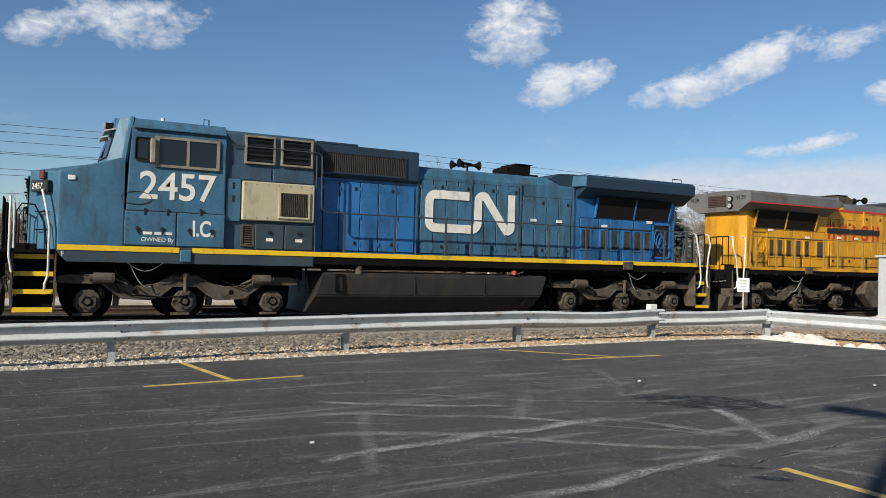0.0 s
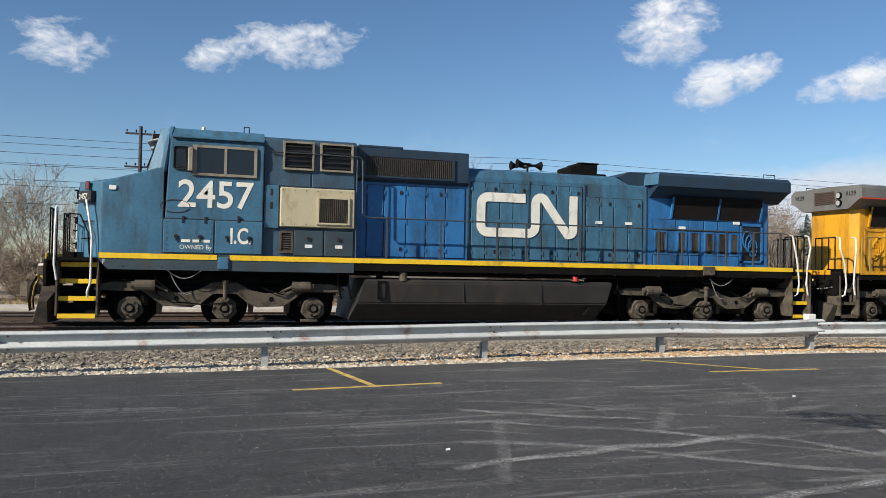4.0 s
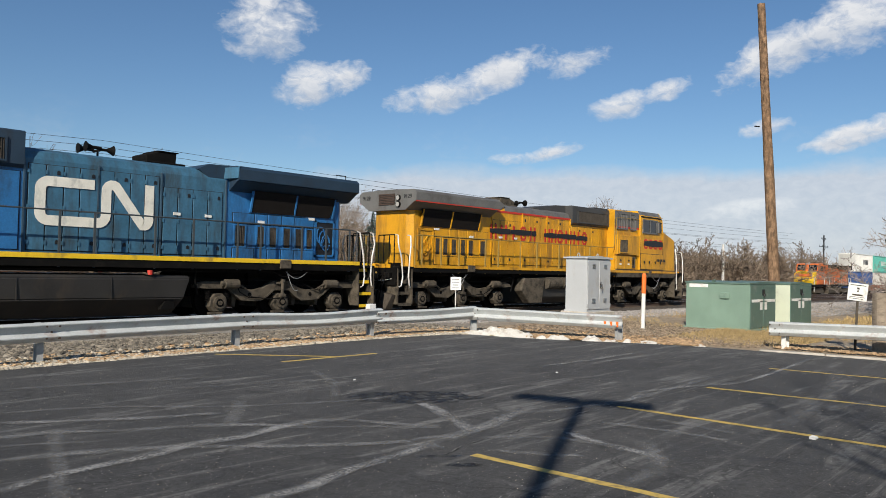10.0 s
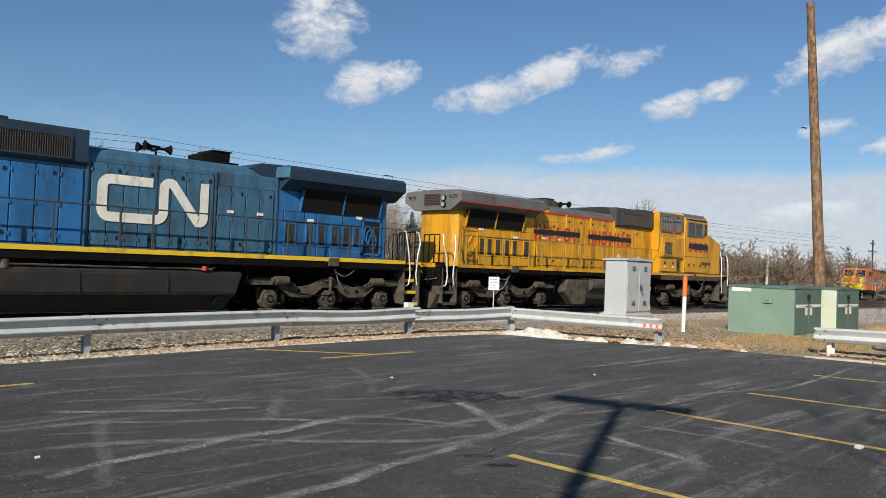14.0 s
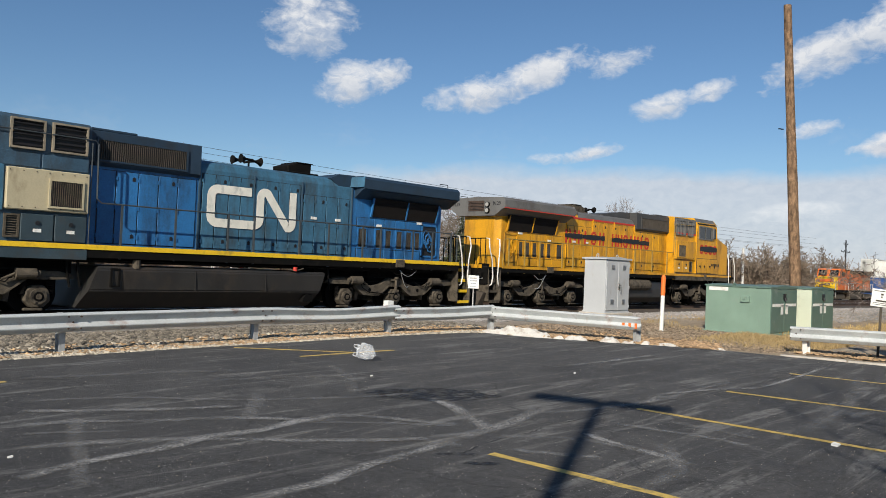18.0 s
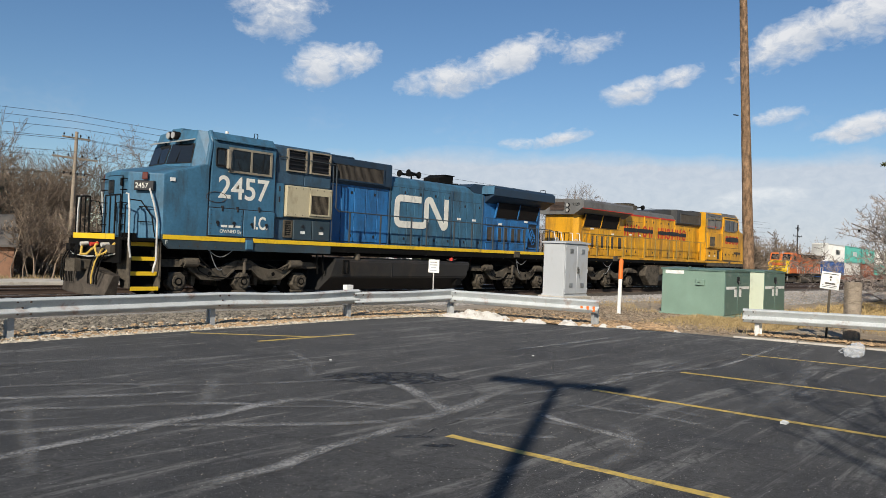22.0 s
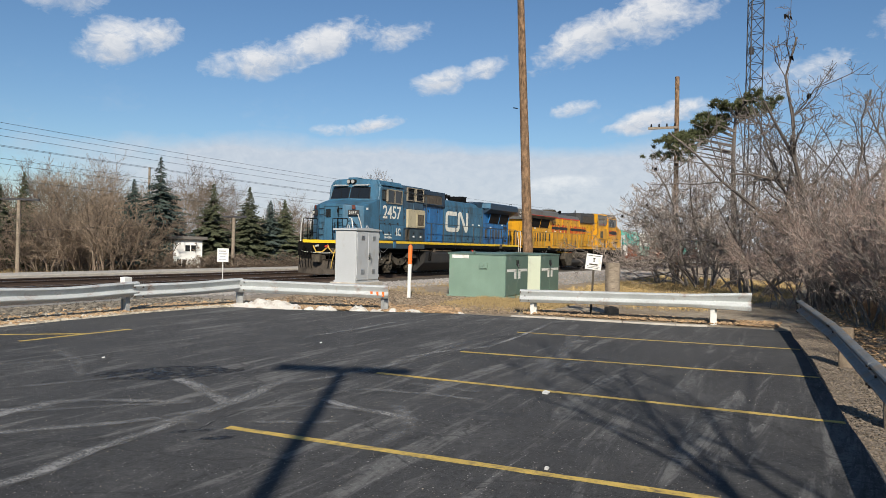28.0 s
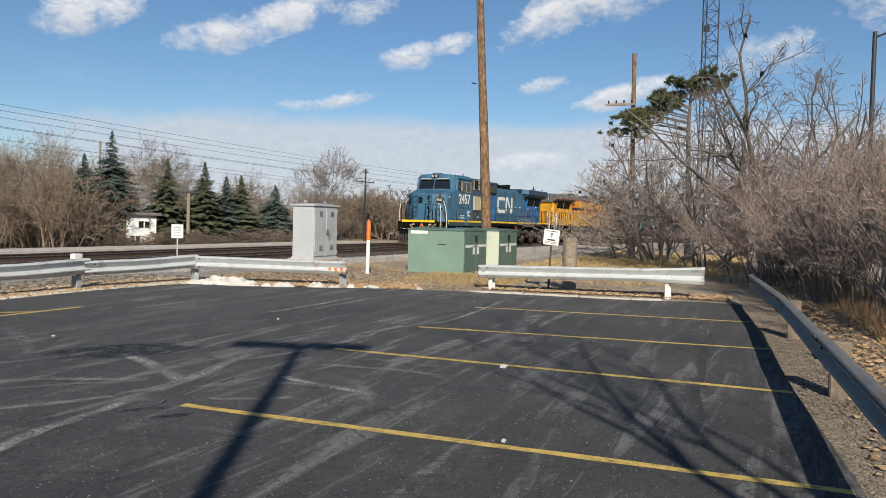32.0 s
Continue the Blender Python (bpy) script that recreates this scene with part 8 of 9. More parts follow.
for i, (x, y, h) in enumerate(((24.6, -0.5, 4.5), (22.6, -1.4, 4.3), (20.4, -1.7, 4.1), (18.6, -2.3, 4.0), (26.6, -2.2, 4.9), (16.4, -2.9, 3.7), (14.4, -3.3, 3.6), (23.0, -3.6, 4.7), (19.6, -4.2, 4.7), (30.6, -2.9, 5.2), (26.0, -4.6, 5.2), (33.0, -0.6, 5.2), (12.6, -3.9, 3.4), (21.6, -2.6, 4.4), (25.4, 0.2, 3.4), (17.6, -3.8, 4.2))):
    at = pose(x, y, 0.06, 0, 0, rnd.uniform(-40, 40))
    if i < 6:
        near_masters.append(arching_shrub("thicket_shrub", "dense reddish-brown leafless shrub beside the guard rail", 40 + i, h, at, M["bark"], M["twig"] if i % 4 == 1 else M["redtwig"], group="thicket", reach=0.50, stems=14, base=0.8, r0=0.040, minr=0.0055, side=(9, 7, 5), up=0.55, wind=0.02, bare=0.40))
    else:
        o = copy_thing(near_masters[i % 6], at)
        o.scale = (1.0, 1.0, h / (4.5, 4.3, 4.1, 4.0, 4.9, 3.7)[i % 6])
# a tree behind the viewer, whose shade falls over the stalls
bare_tree("bare_tree", "tall leafless tree behind the guard rail", 71, 10.5, 0.9, 1, 4, 0.16, M["bark"], M["bark"], pose(-1.8, -4.9, -0.1), "tree", kids=3, up=0.4)


def dead_clusters(trees):
    """Seed pods, each hung on a twig of one of the trees."""
    rnd = random.Random(77)
    for tree, count, low in trees:
        crown = next(c for c in tree.children if c.name.startswith("crown"))
        tips = [v.co for v in crown.data.vertices if v.co.z > low]
        for i in range(count):
            x, y, z = tree.matrix_basis @ rnd.choice(tips)
            bm = B()
            for _ in range(4):
                c = Vector((x + rnd.gauss(0, 0.04), y + rnd.gauss(0, 0.04), z + rnd.gauss(0, 0.03)))
                tube(bm, [c, c + Vector((rnd.gauss(0, 0.04), rnd.gauss(0, 0.04), -0.13))], 0.035, 5, 0.012)
            tagged(part("seed_pod", bm, M["black"]), "dark dead seed pod hanging on a bare branch", "seed pod", "seed pods")


dead_clusters(((grey_shrub, 8, 3.2), (dark_tree, 4, 6.5)))


def conifer(name, label, seed, h, r, mat, at, flat=False):
    """A spruce: tiers of drooping boughs made of short needle sprays."""
    rnd = random.Random(seed)
    t = thing(name, label, "conifer", at, "conifers")
    bm = B()
    tube(bm, [(0, 0, -0.3), (0.02, 0, h * 0.5), (0, 0.02, h * 0.97)], 0.02 * h, 7, 0.02)
    part("trunk", bm, M["bark"], t)
    verts, faces = [], []
    z = h * 0.10
    while z < h:
        k = 1 - z / h
        R = r * k ** 0.9 * rnd.uniform(0.62, 1.2) + 0.03
        n = max(int(4 + 12 * k), 4)
        for i in range(n):
            a = rnd.uniform(0, 6.28)
            L = R * rnd.uniform(0.6, 1.12)
            m = max(int(L / 0.22), 2)
            for j in range(m):
                u = (j + 0.5) / m
                for side in (-1, 1, 0):
                    w = 0.66 * (1 - 0.5 * u) * (0.22 + 0.78 * min(k * 1.6, 1))
                    cx, cy = math.cos(a) * L * u, math.sin(a) * L * u
                    cz = z - 0.30 * L * u + 0.12 * L * u * u + rnd.gauss(0, 0.04)
                    dx = math.cos(a) * 0.75 + side * -math.sin(a) * 0.8
                    dy = math.sin(a) * 0.75 + side * math.cos(a) * 0.8
                    q = len(verts)
                    ex, ey, ez = cx + dx * w, cy + dy * w, cz - 0.16 * w + rnd.gauss(0, 0.05)
                    px, py = -dy * w * 0.42, dx * w * 0.42
                    verts += [(cx - px, cy - py, cz), (cx + px, cy + py, cz + 0.03), (ex, ey, ez), (cx + dx * w * 0.5, cy + dy * w * 0.5, cz + 0.14 * w)]
                    faces += [(q, q + 2, q + 3), (q + 1, q + 3, q + 2), (q, q + 3, q + 1)]
        z += h * 0.022 * (0.6 + k)
    me = bpy.data.meshes.new("foliage")
    me.from_pydata(verts, [], faces)
    me.materials.append(mat)
    part("foliage", me, None, t)
    return t


M["spruce_olive"] = material("olive_spruce_needles", (0.072, 0.080, 0.040), 0.8, 0, 0.3, 1.2, 20, 0.0, per_object=0.35)
SPRUCES = ((62.3, 64.8, 12.6, 3.4, "needle"), (60.2, 66.5, 9.8, 2.8, "needle"), (69.5, 63.9, 10.0, 3.0, "spruce_olive"), (73.8, 62.1, 10.0, 2.9, "spruce_olive"), (76.4, 61.0, 8.4, 2.4, "needle"), (78.2, 60.2, 8.6, 2.6, "spruce_olive"),
           (82.8, 58.4, 7.6, 2.8, "needle"), (47.0, 66.0, 8.5, 2.4, "spruce_olive"), (112.0, 62.0, 6.5, 2.4, "spruce_olive"), (22.0, 63.0, 7.6, 2.0, "needle"))
for i, (x, y, h, r, m) in enumerate(SPRUCES):
    if i < 7:                             # the row at the edge of the thicket
        x, y, h, r = x * 0.8, y * 0.8, h * 0.74 + 0.5, r * 1.3
    conifer("spruce", "dark blue-green spruce among bare thickets" if m == "needle" else "olive-green spruce among bare thickets", 90 + i, h, r, M[m], pose(x, y, Z_FAR, 0, 0, i * 40))


def pine(at):
    """A pine with a bare trunk and flat layers of needles at the top."""
    rnd = random.Random(5)
    t = thing("pine", "tall pine with a flat olive-green crown behind the shrubs", "pine", at)
    bm = B()
    tube(bm, [(0, 0, -0.3), (0.1, 0.05, 4), (0.0, 0.2, 8), (0.1, 0.1, 10.6)], 0.20, 8, 0.05)
    part("trunk", bm, M["darkbark"], t)
    for i in range(30):
        if i % 3:                         # the long boughs lean to one side
            a = 1.6 + rnd.gauss(0, 0.35)
            L = rnd.uniform(1.0, 4.2)
            z = 10.5 - 0.62 * L + rnd.uniform(-0.5, 0.2)
        else:
            a = rnd.uniform(0, 6.28)
            L = rnd.uniform(0.6, 1.7)
            z = rnd.uniform(9.7, 10.6)
        tip = Vector((math.cos(a) * L, math.sin(a) * L, z + rnd.uniform(-0.1, 0.3)))
        b2 = B()
        tube(b2, [(0, 0.1, z - 0.4), tip * 0.5 + Vector((0, 0, z * 0.5 - 0.1)), tip], 0.045, 5, 0.010)
        part("bough", b2, M["darkbark"], t)
        verts, faces = [], []
        for j in range(16):
            u = rnd.uniform(0.55, 1.05)
            c = Vector((tip.x * u, tip.y * u, (z - 0.3) * (1 - u) + tip.z * u)) + Vector((rnd.gauss(0, 0.22), rnd.gauss(0, 0.22), rnd.uniform(0, 0.2)))
            for _ in range(46):
                d = Vector((rnd.gauss(0, 1), rnd.gauss(0, 1), rnd.gauss(0.4, 0.8))).normalized() * rnd.uniform(0.14, 0.26)
                w = d.cross(Vector((rnd.random(), rnd.random(), 0.3))).normalized() * 0.024
                q = len(verts)
                verts += [tuple(c - w), tuple(c + w), tuple(c + d)]
                faces.append((q, q + 1, q + 2))
        me = bpy.data.meshes.new("needles")
        me.from_pydata(verts, [], faces)
        me.materials.append(M["pine"])
        part("needle_spray", me, None, t)


pine(pose(39.6, 3.5, -1.4))

# far thickets on the other side of the railway
masters = []
for i in range(6):
    masters.append(bare_tree("thicket_tree", "leafless tree in the brown thicket beyond the railway", 200 + i, 9.0 + (i % 3) * 1.4, 1.0, 2 + i % 3, 4, 0.13, M["fartwig"] if i % 2 else M["bark"], M["fartwig"], pose((16, 23, 28, 45, 50, 55)[i], 62 + (i % 2) * 5, Z_FAR, 0, 0, i * 50), "tree", "far thicket", kids=4, minr=0.014, up=0.4))
rnd = random.Random(8)
for k in range(42):
    x = -70 + k * 3.4 + rnd.uniform(-1.5, 1.5)
    y = 62 + rnd.uniform(-4, 9) if x > 8 else 64 + rnd.uniform(-2, 10)
    s = rnd.uniform(0.55, 1.05)
    if 0.51 < x / y < 0.68:               # the garden of the white house
        continue
    o = copy_thing(masters[k % 6], pose(x, y, Z_FAR, 0, 0, rnd.uniform(0, 360)))
    o.scale = (s, s, s)
for k in range(26):
    x = 78 + k * 3.2 + rnd.uniform(-1.5, 1.5)
    y = 66 - k * 0.3 + rnd.uniform(-5, 6)
    s = rnd.uniform(0.5, 0.85)
    o = copy_thing(masters[k % 6], pose(x, y, Z_FAR, 0, 0, rnd.uniform(0, 360)))
    o.scale = (s, s, s)
shrub = []
for i in range(4):
    shrub.append(bare_tree("thicket_shrub", "low brown leafless shrub beyond the railway", 230 + i, 3.4, 1.2, 10, 3, 0.05, M["fartwig"], M["fartwig"], pose((18, 24, 41, 46)[i], 58, Z_FAR, 0, 0, 0), "shrub", "far shrubs", kids=4, minr=0.013, up=0.3))
for k in range(64):
    x = -40 + k * 2.3 + rnd.uniform(-1, 1)
    y = 57 + rnd.uniform(-2.5, 4) - (0 if x < 80 else 3)
    if 0.51 < x / y < 0.64:
        continue
    o = copy_thing(shrub[k % 4], pose(x, y, Z_FAR, 0, 0, rnd.uniform(0, 360)))
    s = rnd.uniform(0.6, 1.25)
    o.scale = (s, s, s)
brush = [arching_shrub("brush", "dense brown leafless brush beyond the railway", 300 + i, 5.2, pose((20.5, 38.0, 43.0)[i], (53.5, 52.0, 51.5)[i], Z_FAR), M["fartwig"], M["fartwig"], group="far brush", reach=0.75, stems=11, base=1.4, r0=0.06, minr=0.016, side=(7, 6, 4), up=0.3) for i in range(3)]
rnd = random.Random(18)
for k in range(58):
    a = radians(-4 + k * 1.06 + rnd.uniform(-0.4, 0.4))
    R = rnd.uniform(60, 72)
    if radians(29.0) < a < radians(34.2) or radians(44.6) < a < radians(47.0):
        continue
    o = copy_thing(brush[k % 3], pose(R * math.sin(a), R * math.cos(a), Z_FAR, 0, 0, rnd.uniform(0, 360)))
    h = rnd.uniform(0.7, 1.25) if a < radians(42.5) else rnd.uniform(0.25, 0.42)
    o.scale = (1.15, 1.15, h)
for k in range(9):
    a = radians(29.2 + k * 0.6)
    o = copy_thing(brush[k % 3], pose(66 * math.sin(a), 66 * math.cos(a), Z_FAR, 0, 0, 50 * k))
    o.scale = (0.6, 0.6, rnd.uniform(0.14, 0.24))
for k in range(18):
    a = radians(59.5 + k * 0.75 + rnd.uniform(-0.3, 0.3))
    R = rnd.uniform(112, 130)
    o = copy_thing(brush[k % 3], pose(R * math.sin(a), R * math.cos(a), Z_FAR, 0, 0, 70 * k))
    o.scale = (2.0, 2.0, rnd.uniform(1.15, 1.65))
for k in range(7):
    a = radians(44.4 + 0.5 * k)
    o = copy_thing(brush[k % 3], pose(63 * math.sin(a), 63 * math.cos(a), Z_FAR, 0, 0, 40 * k))
    o.scale = (0.5, 0.5, 0.17 if 1 < k < 5 else 0.3)
bare_tree("bare_tree", "old gnarled leafless tree with a pollarded trunk", 260, 11.5, 1.1, 1, 5, 0.34, M["bark"], M["bark"], pose(28.3, 55.2, Z_FAR), "tree", kids=3, minr=0.012, up=0.2, curl=0.5)
bare_tree("bare_tree", "round-crowned leafless tree behind the railway", 261, 11.8, 1.0, 1, 5, 0.2, M["bark"], M["twig"], pose(82.0, 51.8, Z_FAR), "tree", kids=4, minr=0.012, up=0.6)
bare_tree("bare_tree", "leafless tree with spreading limbs", 262, 11.0, 1.0, 1, 5, 0.25, M["bark"], M["twig"], pose(11.0, 60.0, Z_FAR), "tree", kids=3, minr=0.012, up=0.3)
bare_tree("bare_tree", "leafless tree with spreading limbs", 263, 9.5, 1.0, 1, 5, 0.22, M["bark"], M["twig"], pose(5.0, 58.0, Z_FAR), "tree", kids=3, minr=0.012, up=0.3)


def far_woods():
    """A belt of bare woods on the horizon, one piece of stuff."""
    rnd = random.Random(3)
    V, F_ = [], []

    def blade(p, q, r):
        d = (q - p)
        w = Vector((-p.y, p.x, 0)).normalized() * r
        k = len(V)
        V.extend([tuple(p - w), tuple(p + w), tuple(q + w * 0.3), tuple(q - w * 0.3)])
        F_.append((k, k + 1, k + 2, k + 3))

    for _ in range(520):
        a = radians(rnd.uniform(-60, 130))
        R = rnd.uniform(150, 320)
        if a > radians(66) and a < radians(82):
            R = rnd.uniform(240, 340)
        h = rnd.uniform(6, 11.5) * (R / 200) ** 0.5
        b = Vector((R * math.sin(a), R * math.cos(a), -1.2))
        blade(b, b + Vector((0, 0, h * 0.6)), 0.2)
        for i in range(34):
            s = b + Vector((0, 0, h * rnd.uniform(0.15, 0.6)))
            e = s + Vector((rnd.gauss(0, 0.22) * h, rnd.gauss(0, 0.22) * h, h * rnd.uniform(0.1, 0.5)))
            blade(s, e, rnd.uniform(0.05, 0.13))
    me = bpy.data.meshes.new("far_woods")
    me.from_pydata(V, [], F_)
    me.materials.append(M["fartwig"])
    tagged(new("far_woods", me), "brown leafless woods on the horizon", "woods", kind="stuff")


far_woods()


def far_verge(rnd):
    x, y = rnd.uniform(-20, 95), rnd.uniform(49, 58)
    return x, y, ground_z(x, y) - 0.02


M["tangrass"] = material("dull_tan_grass", (0.23, 0.17, 0.085), 0.9, 0, 0.3, 2, 30, 0.0, per_object=0.5)
tuft_field("tall_grass", "tall tan grass in front of the thicket", 9000, far_verge, 0.30, M["tangrass"], 14, 0.4, 0.03)


def near_verge(rnd):
    x = rnd.uniform(9, 30)
    return x, -2.2 + 0.06 * (x - 9) - abs(rnd.gauss(0, 1.1)), 0.05


M["redgrass"] = material("rusty_dead_stems", (0.34, 0.21, 0.12), 0.9, 0, 0.3, 2, 30, 0.0, per_object=0.4)
tuft_field("dead_stems", "rusty dead weeds and stems under the thicket", 9000, near_verge, 0.45, M["redgrass"], 15, 0.35, 0.006)
tuft_field("golden_grass", "matted golden dry grass under the thicket", 15000, near_verge, 0.22, M["straw"], 16, 0.9, 0.012)


# ---- beyond the railway ----
bm = B()
box(bm, (-120, 28.2, 0.02), (52, 30.2, 0.25), 0.03)
tagged(part("platform_edge", bm, M["concrete"]), "long pale concrete platform edge beyond the tracks", "platform", kind="structure")

YW = 55.0


def line_pole(name, label, x, y, z0, z1, arms, tilt=0.0, mat="wood"):
    t = thing(name, label, "utility pole", pose(x, y, 0, 0, tilt, 0))
    bm = B()
    tube(bm, [(0, 0, z0 - 0.3), (0, 0, z1)], 0.17, 10, 0.11)
    part("shaft", bm, M[mat], t)
    for z, half in arms:
        bm = B()
        box(bm, (-half, -0.05, z - 0.06), (half, 0.05, z + 0.06))
        a = part("crossarm", bm, M[mat], t)
        for k in np.linspace(-half + 0.1, half - 0.1, 4):
            b2 = B()
            tube(b2, [(k, 0, z + 0.06), (k, 0, z + 0.16)], 0.02, 6)
            tube(b2, [(k, 0, z + 0.14), (k, 0, z + 0.26)], 0.06, 8, 0.04)
            part("insulator", b2, M["black"], a)
        if half > 1:
            b2 = B()
            for s in (-1, 1):
                tube(b2, [(s * half * 0.55, 0, z - 0.05), (0, 0.0, z - 0.85)], 0.025, 5)
            part("brace", b2, M["towersteel"], a)
    return t


line_pole("power_pole", "grey timber power pole with crossarms and insulators beyond the railway", 23.45, 54.7, Z_FAR, 9.2, ((8.75, 0.95), (7.35, 1.55), (6.1, 0.8)), 1.2)
line_pole("power_pole", "grey timber power pole among the spruces", 58.0, 62.0, Z_FAR, 9.1, ((5.2, 0.8),))
line_pole("power_pole", "dark power pole with two crossarms", 89.4, 49.0, Z_FAR, 8.6, ((6.9, 2.4), (8.2, 0.7)), 0, "towersteel")
line_pole("power_pole", "dark power pole with two crossarms", 150.0, 44.0, Z_FAR, 9.5, ((7.4, 2.4), (8.8, 1.2)), 0, "towersteel")
line_pole("power_pole", "grey power pole with braced arms and insulators beyond the railway", -4.4, 54.7, Z_FAR, 10.8, ((10.3, 0.95), (8.1, 0.95)), 0, "towersteel")
line_pole("power_pole", "grey timber power pole beyond the railway", -45.0, 54.7, Z_FAR, 9.6, ((9.0, 1.2), (7.4, 1.3)))
bm = B()
tube(bm, [(103.0, 43.0, Z_FAR), (103.0, 43.0, 6.0)], 0.22, 8, 0.16)
tagged(part("pale_post", bm, M["grab"]), "tall pale steel post beyond the railway", "post")


def wires():
    for i, (z0, y, sag) in enumerate(((10.3, 54.4, 0.7), (10.0, 55.4, 0.7), (9.35, 54.2, 0.8), (8.85, 55.6, 0.8), (8.55, 53.9, 0.8), (7.75, 54.2, 0.9), (7.5, 55.5, 0.9), (6.3, 54.6, 0.9))):
        bm = B()
        pts = []
        spans = ((-150, -45, 0.3), (-45, 23.45, 0.0), (23.45, 150, -0.9))
        for a, b, dz in spans:
            for k in range(12):
                u = k / 12
                yy = y + (0 if a < 20 else -9.5 * u)
                pts.append((a + (b - a) * u, yy, z0 - sag * 4 * u * (1 - u) + (dz * u if dz < 0 else dz * (1 - u))))
        tube(bm, pts, 0.014, 4, None, False)
        tagged(part("power_line", bm, M["wire"]), "thin dark overhead wire", "wire", "overhead wires")
    bm = B()
    tube(bm, [(23.4, 54.7, 3.4), (34, 52, 1.9), (46.6, 40.7, 3.4)], 0.018, 4, None, False)
    tagged(part("service_wire", bm, M["wire"]), "sagging dark service wire", "wire", "overhead wires")


wires()


def station_lamp(x, y, z0, z1, bar):
    t = thing("platform_lamp", "timber lamp post with a long flat lamp arm", "street lamp", pose(x, y, 0, 0, 0, -50))
    bm = B()
    tube(bm, [(0, 0, z0 - 0.2), (0, 0, z1)], 0.14, 8, 0.12)
    part("post", bm, M["wood"], t)
    bm = B()
    prism(bm, [(-bar, z1 - 0.02), (bar, z1 - 0.02), (bar, z1 + 0.14), (-bar, z1 + 0.10)], 1, -0.12, 0.12, 0.02)
    part("lamp_arm", bm, M["towersteel"], t)


station_lamp(34.5, 48.9, -0.9, 4.2, 1.3)
station_lamp(46.6, 40.7, -0.9, 3.6, 0.95)


def house(name, label, x, y, w, d, h, turn, wall, roof_mat, windows, gable=True):
    t = thing(name, label, "house", pose(x, y, Z_FAR, 0, 0, turn))
    bm = B()
    box(bm, (-w / 2, -d / 2, -0.3), (w / 2, d / 2, h))
    part("wall", bm, M[wall], t)
    bm = B()
    if gable:
        prism(bm, [(-d / 2 - 0.3, h - 0.05), (0, h + d * 0.28), (d / 2 + 0.3, h - 0.05), (d / 2 + 0.3, h + 0.1), (0, h + d * 0.28 + 0.18), (-d / 2 - 0.3, h + 0.1)], 0, -w / 2 - 0.3, w / 2 + 0.3)
    else:
        box(bm, (-w / 2 - 0.4, -d / 2 - 0.4, h), (w / 2 + 0.4, d / 2 + 0.4, h + 0.25), 0.03)
    part("roof", bm, M[roof_mat], t)
    for x0, z0, ww, hh in windows:
        bm = B()
        for a, b in (((x0, z0), (x0 + ww, z0 + 0.1)), ((x0, z0 + hh - 0.1), (x0 + ww, z0 + hh)), ((x0, z0), (x0 + 0.1, z0 + hh)), ((x0 + ww - 0.1, z0), (x0 + ww, z0 + hh)), ((x0 + ww / 2 - 0.04, z0), (x0 + ww / 2 + 0.04, z0 + hh))):
            box(bm, (a[0], -d / 2 - 0.05, a[1]), (b[0], -d / 2 + 0.02, b[1]))
        wf = part("window", bm, M["housewhite"], t)
        bm = B()
        box(bm, (x0 + 0.08, -d / 2 - 0.02, z0 + 0.08), (x0 + ww - 0.08, -d / 2 + 0.01, z0 + hh - 0.08))
        part("pane", bm, M["glass"], wf)
    return t


house("house", "white two-storey house with a flat roof behind the spruces", 48.1, 46.8, 2.2, 4, 2.7, -46, "housewhite", "roof", ((-0.3, 1.65, 1.0, 0.7), (-0.9, 0.4, 0.9, 0.8)), False)
house("house", "brown brick house wing beside the white house", 55.3, 57.9, 3.6, 5, 3.0, -48, "brick", "roof", (), False)
house("house", "low house with a grey gable and brick base at the railway", 16.5, 58.0, 8, 7, 2.0, -14, "brick", "roof", ((1.2, 0.6, 1.3, 0.9),))
white_house = house("house", "white house with three dormer gables and a porch", 49.8, 79.4, 8.6, 6, 2.4, -30, "housewhite", "roof", ((-3.4, 0.8, 1.3, 1.1), (-1.2, 0.4, 1.0, 1.8), (1.6, 0.8, 1.4, 1.1)))
for k in (-2.6, 0.0, 2.7):
    bm = B()
    prism(bm, [(k - 0.75, 2.3), (k - 0.75, 3.6), (k, 4.5), (k + 0.75, 3.6), (k + 0.75, 2.3)], 1, -3.1, -0.4)
    dormer = part("dormer", bm, M["housewhite"], white_house)
    bm = B()
    prism(bm, [(k - 0.95, 3.5), (k, 4.65), (k + 0.95, 3.5), (k + 0.95, 3.62), (k, 4.8), (k - 0.95, 3.62)], 1, -3.2, -0.4)
    part("dormer_roof", bm, M["roof"], dormer)
    bm = B()
    box(bm, (k - 0.34, -3.13, 2.75), (k + 0.34, -3.09, 3.6))
    part("pane", bm, M["glass"], dormer)
bm = B()
prism(bm, [(-4.9, 2.0), (-3.0, 2.5), (-3.0, 2.6), (-4.9, 2.12)], 0, -4.6, 4.4)
part("porch_roof", bm, M["roof"], white_house)
for k in (-4.3, -2.2, 0.0, 2.1, 4.1):
    bm = B()
    box(bm, (k - 0.1, -4.8, -0.2), (k + 0.1, -4.6, 2.05))
    part("porch_post", bm, M["housewhite"], white_house)
bm = B()
box(bm, (-4.5, -4.82, 0.0), (4.3, -4.76, 0.75))
part("porch_wall", bm, M["housewhite"], white_house)
conifer("yew", "dark olive evergreen beside the white house", 131, 6.8, 4.4, M["spruce_olive"], pose(38.8, 57.5, Z_FAR))
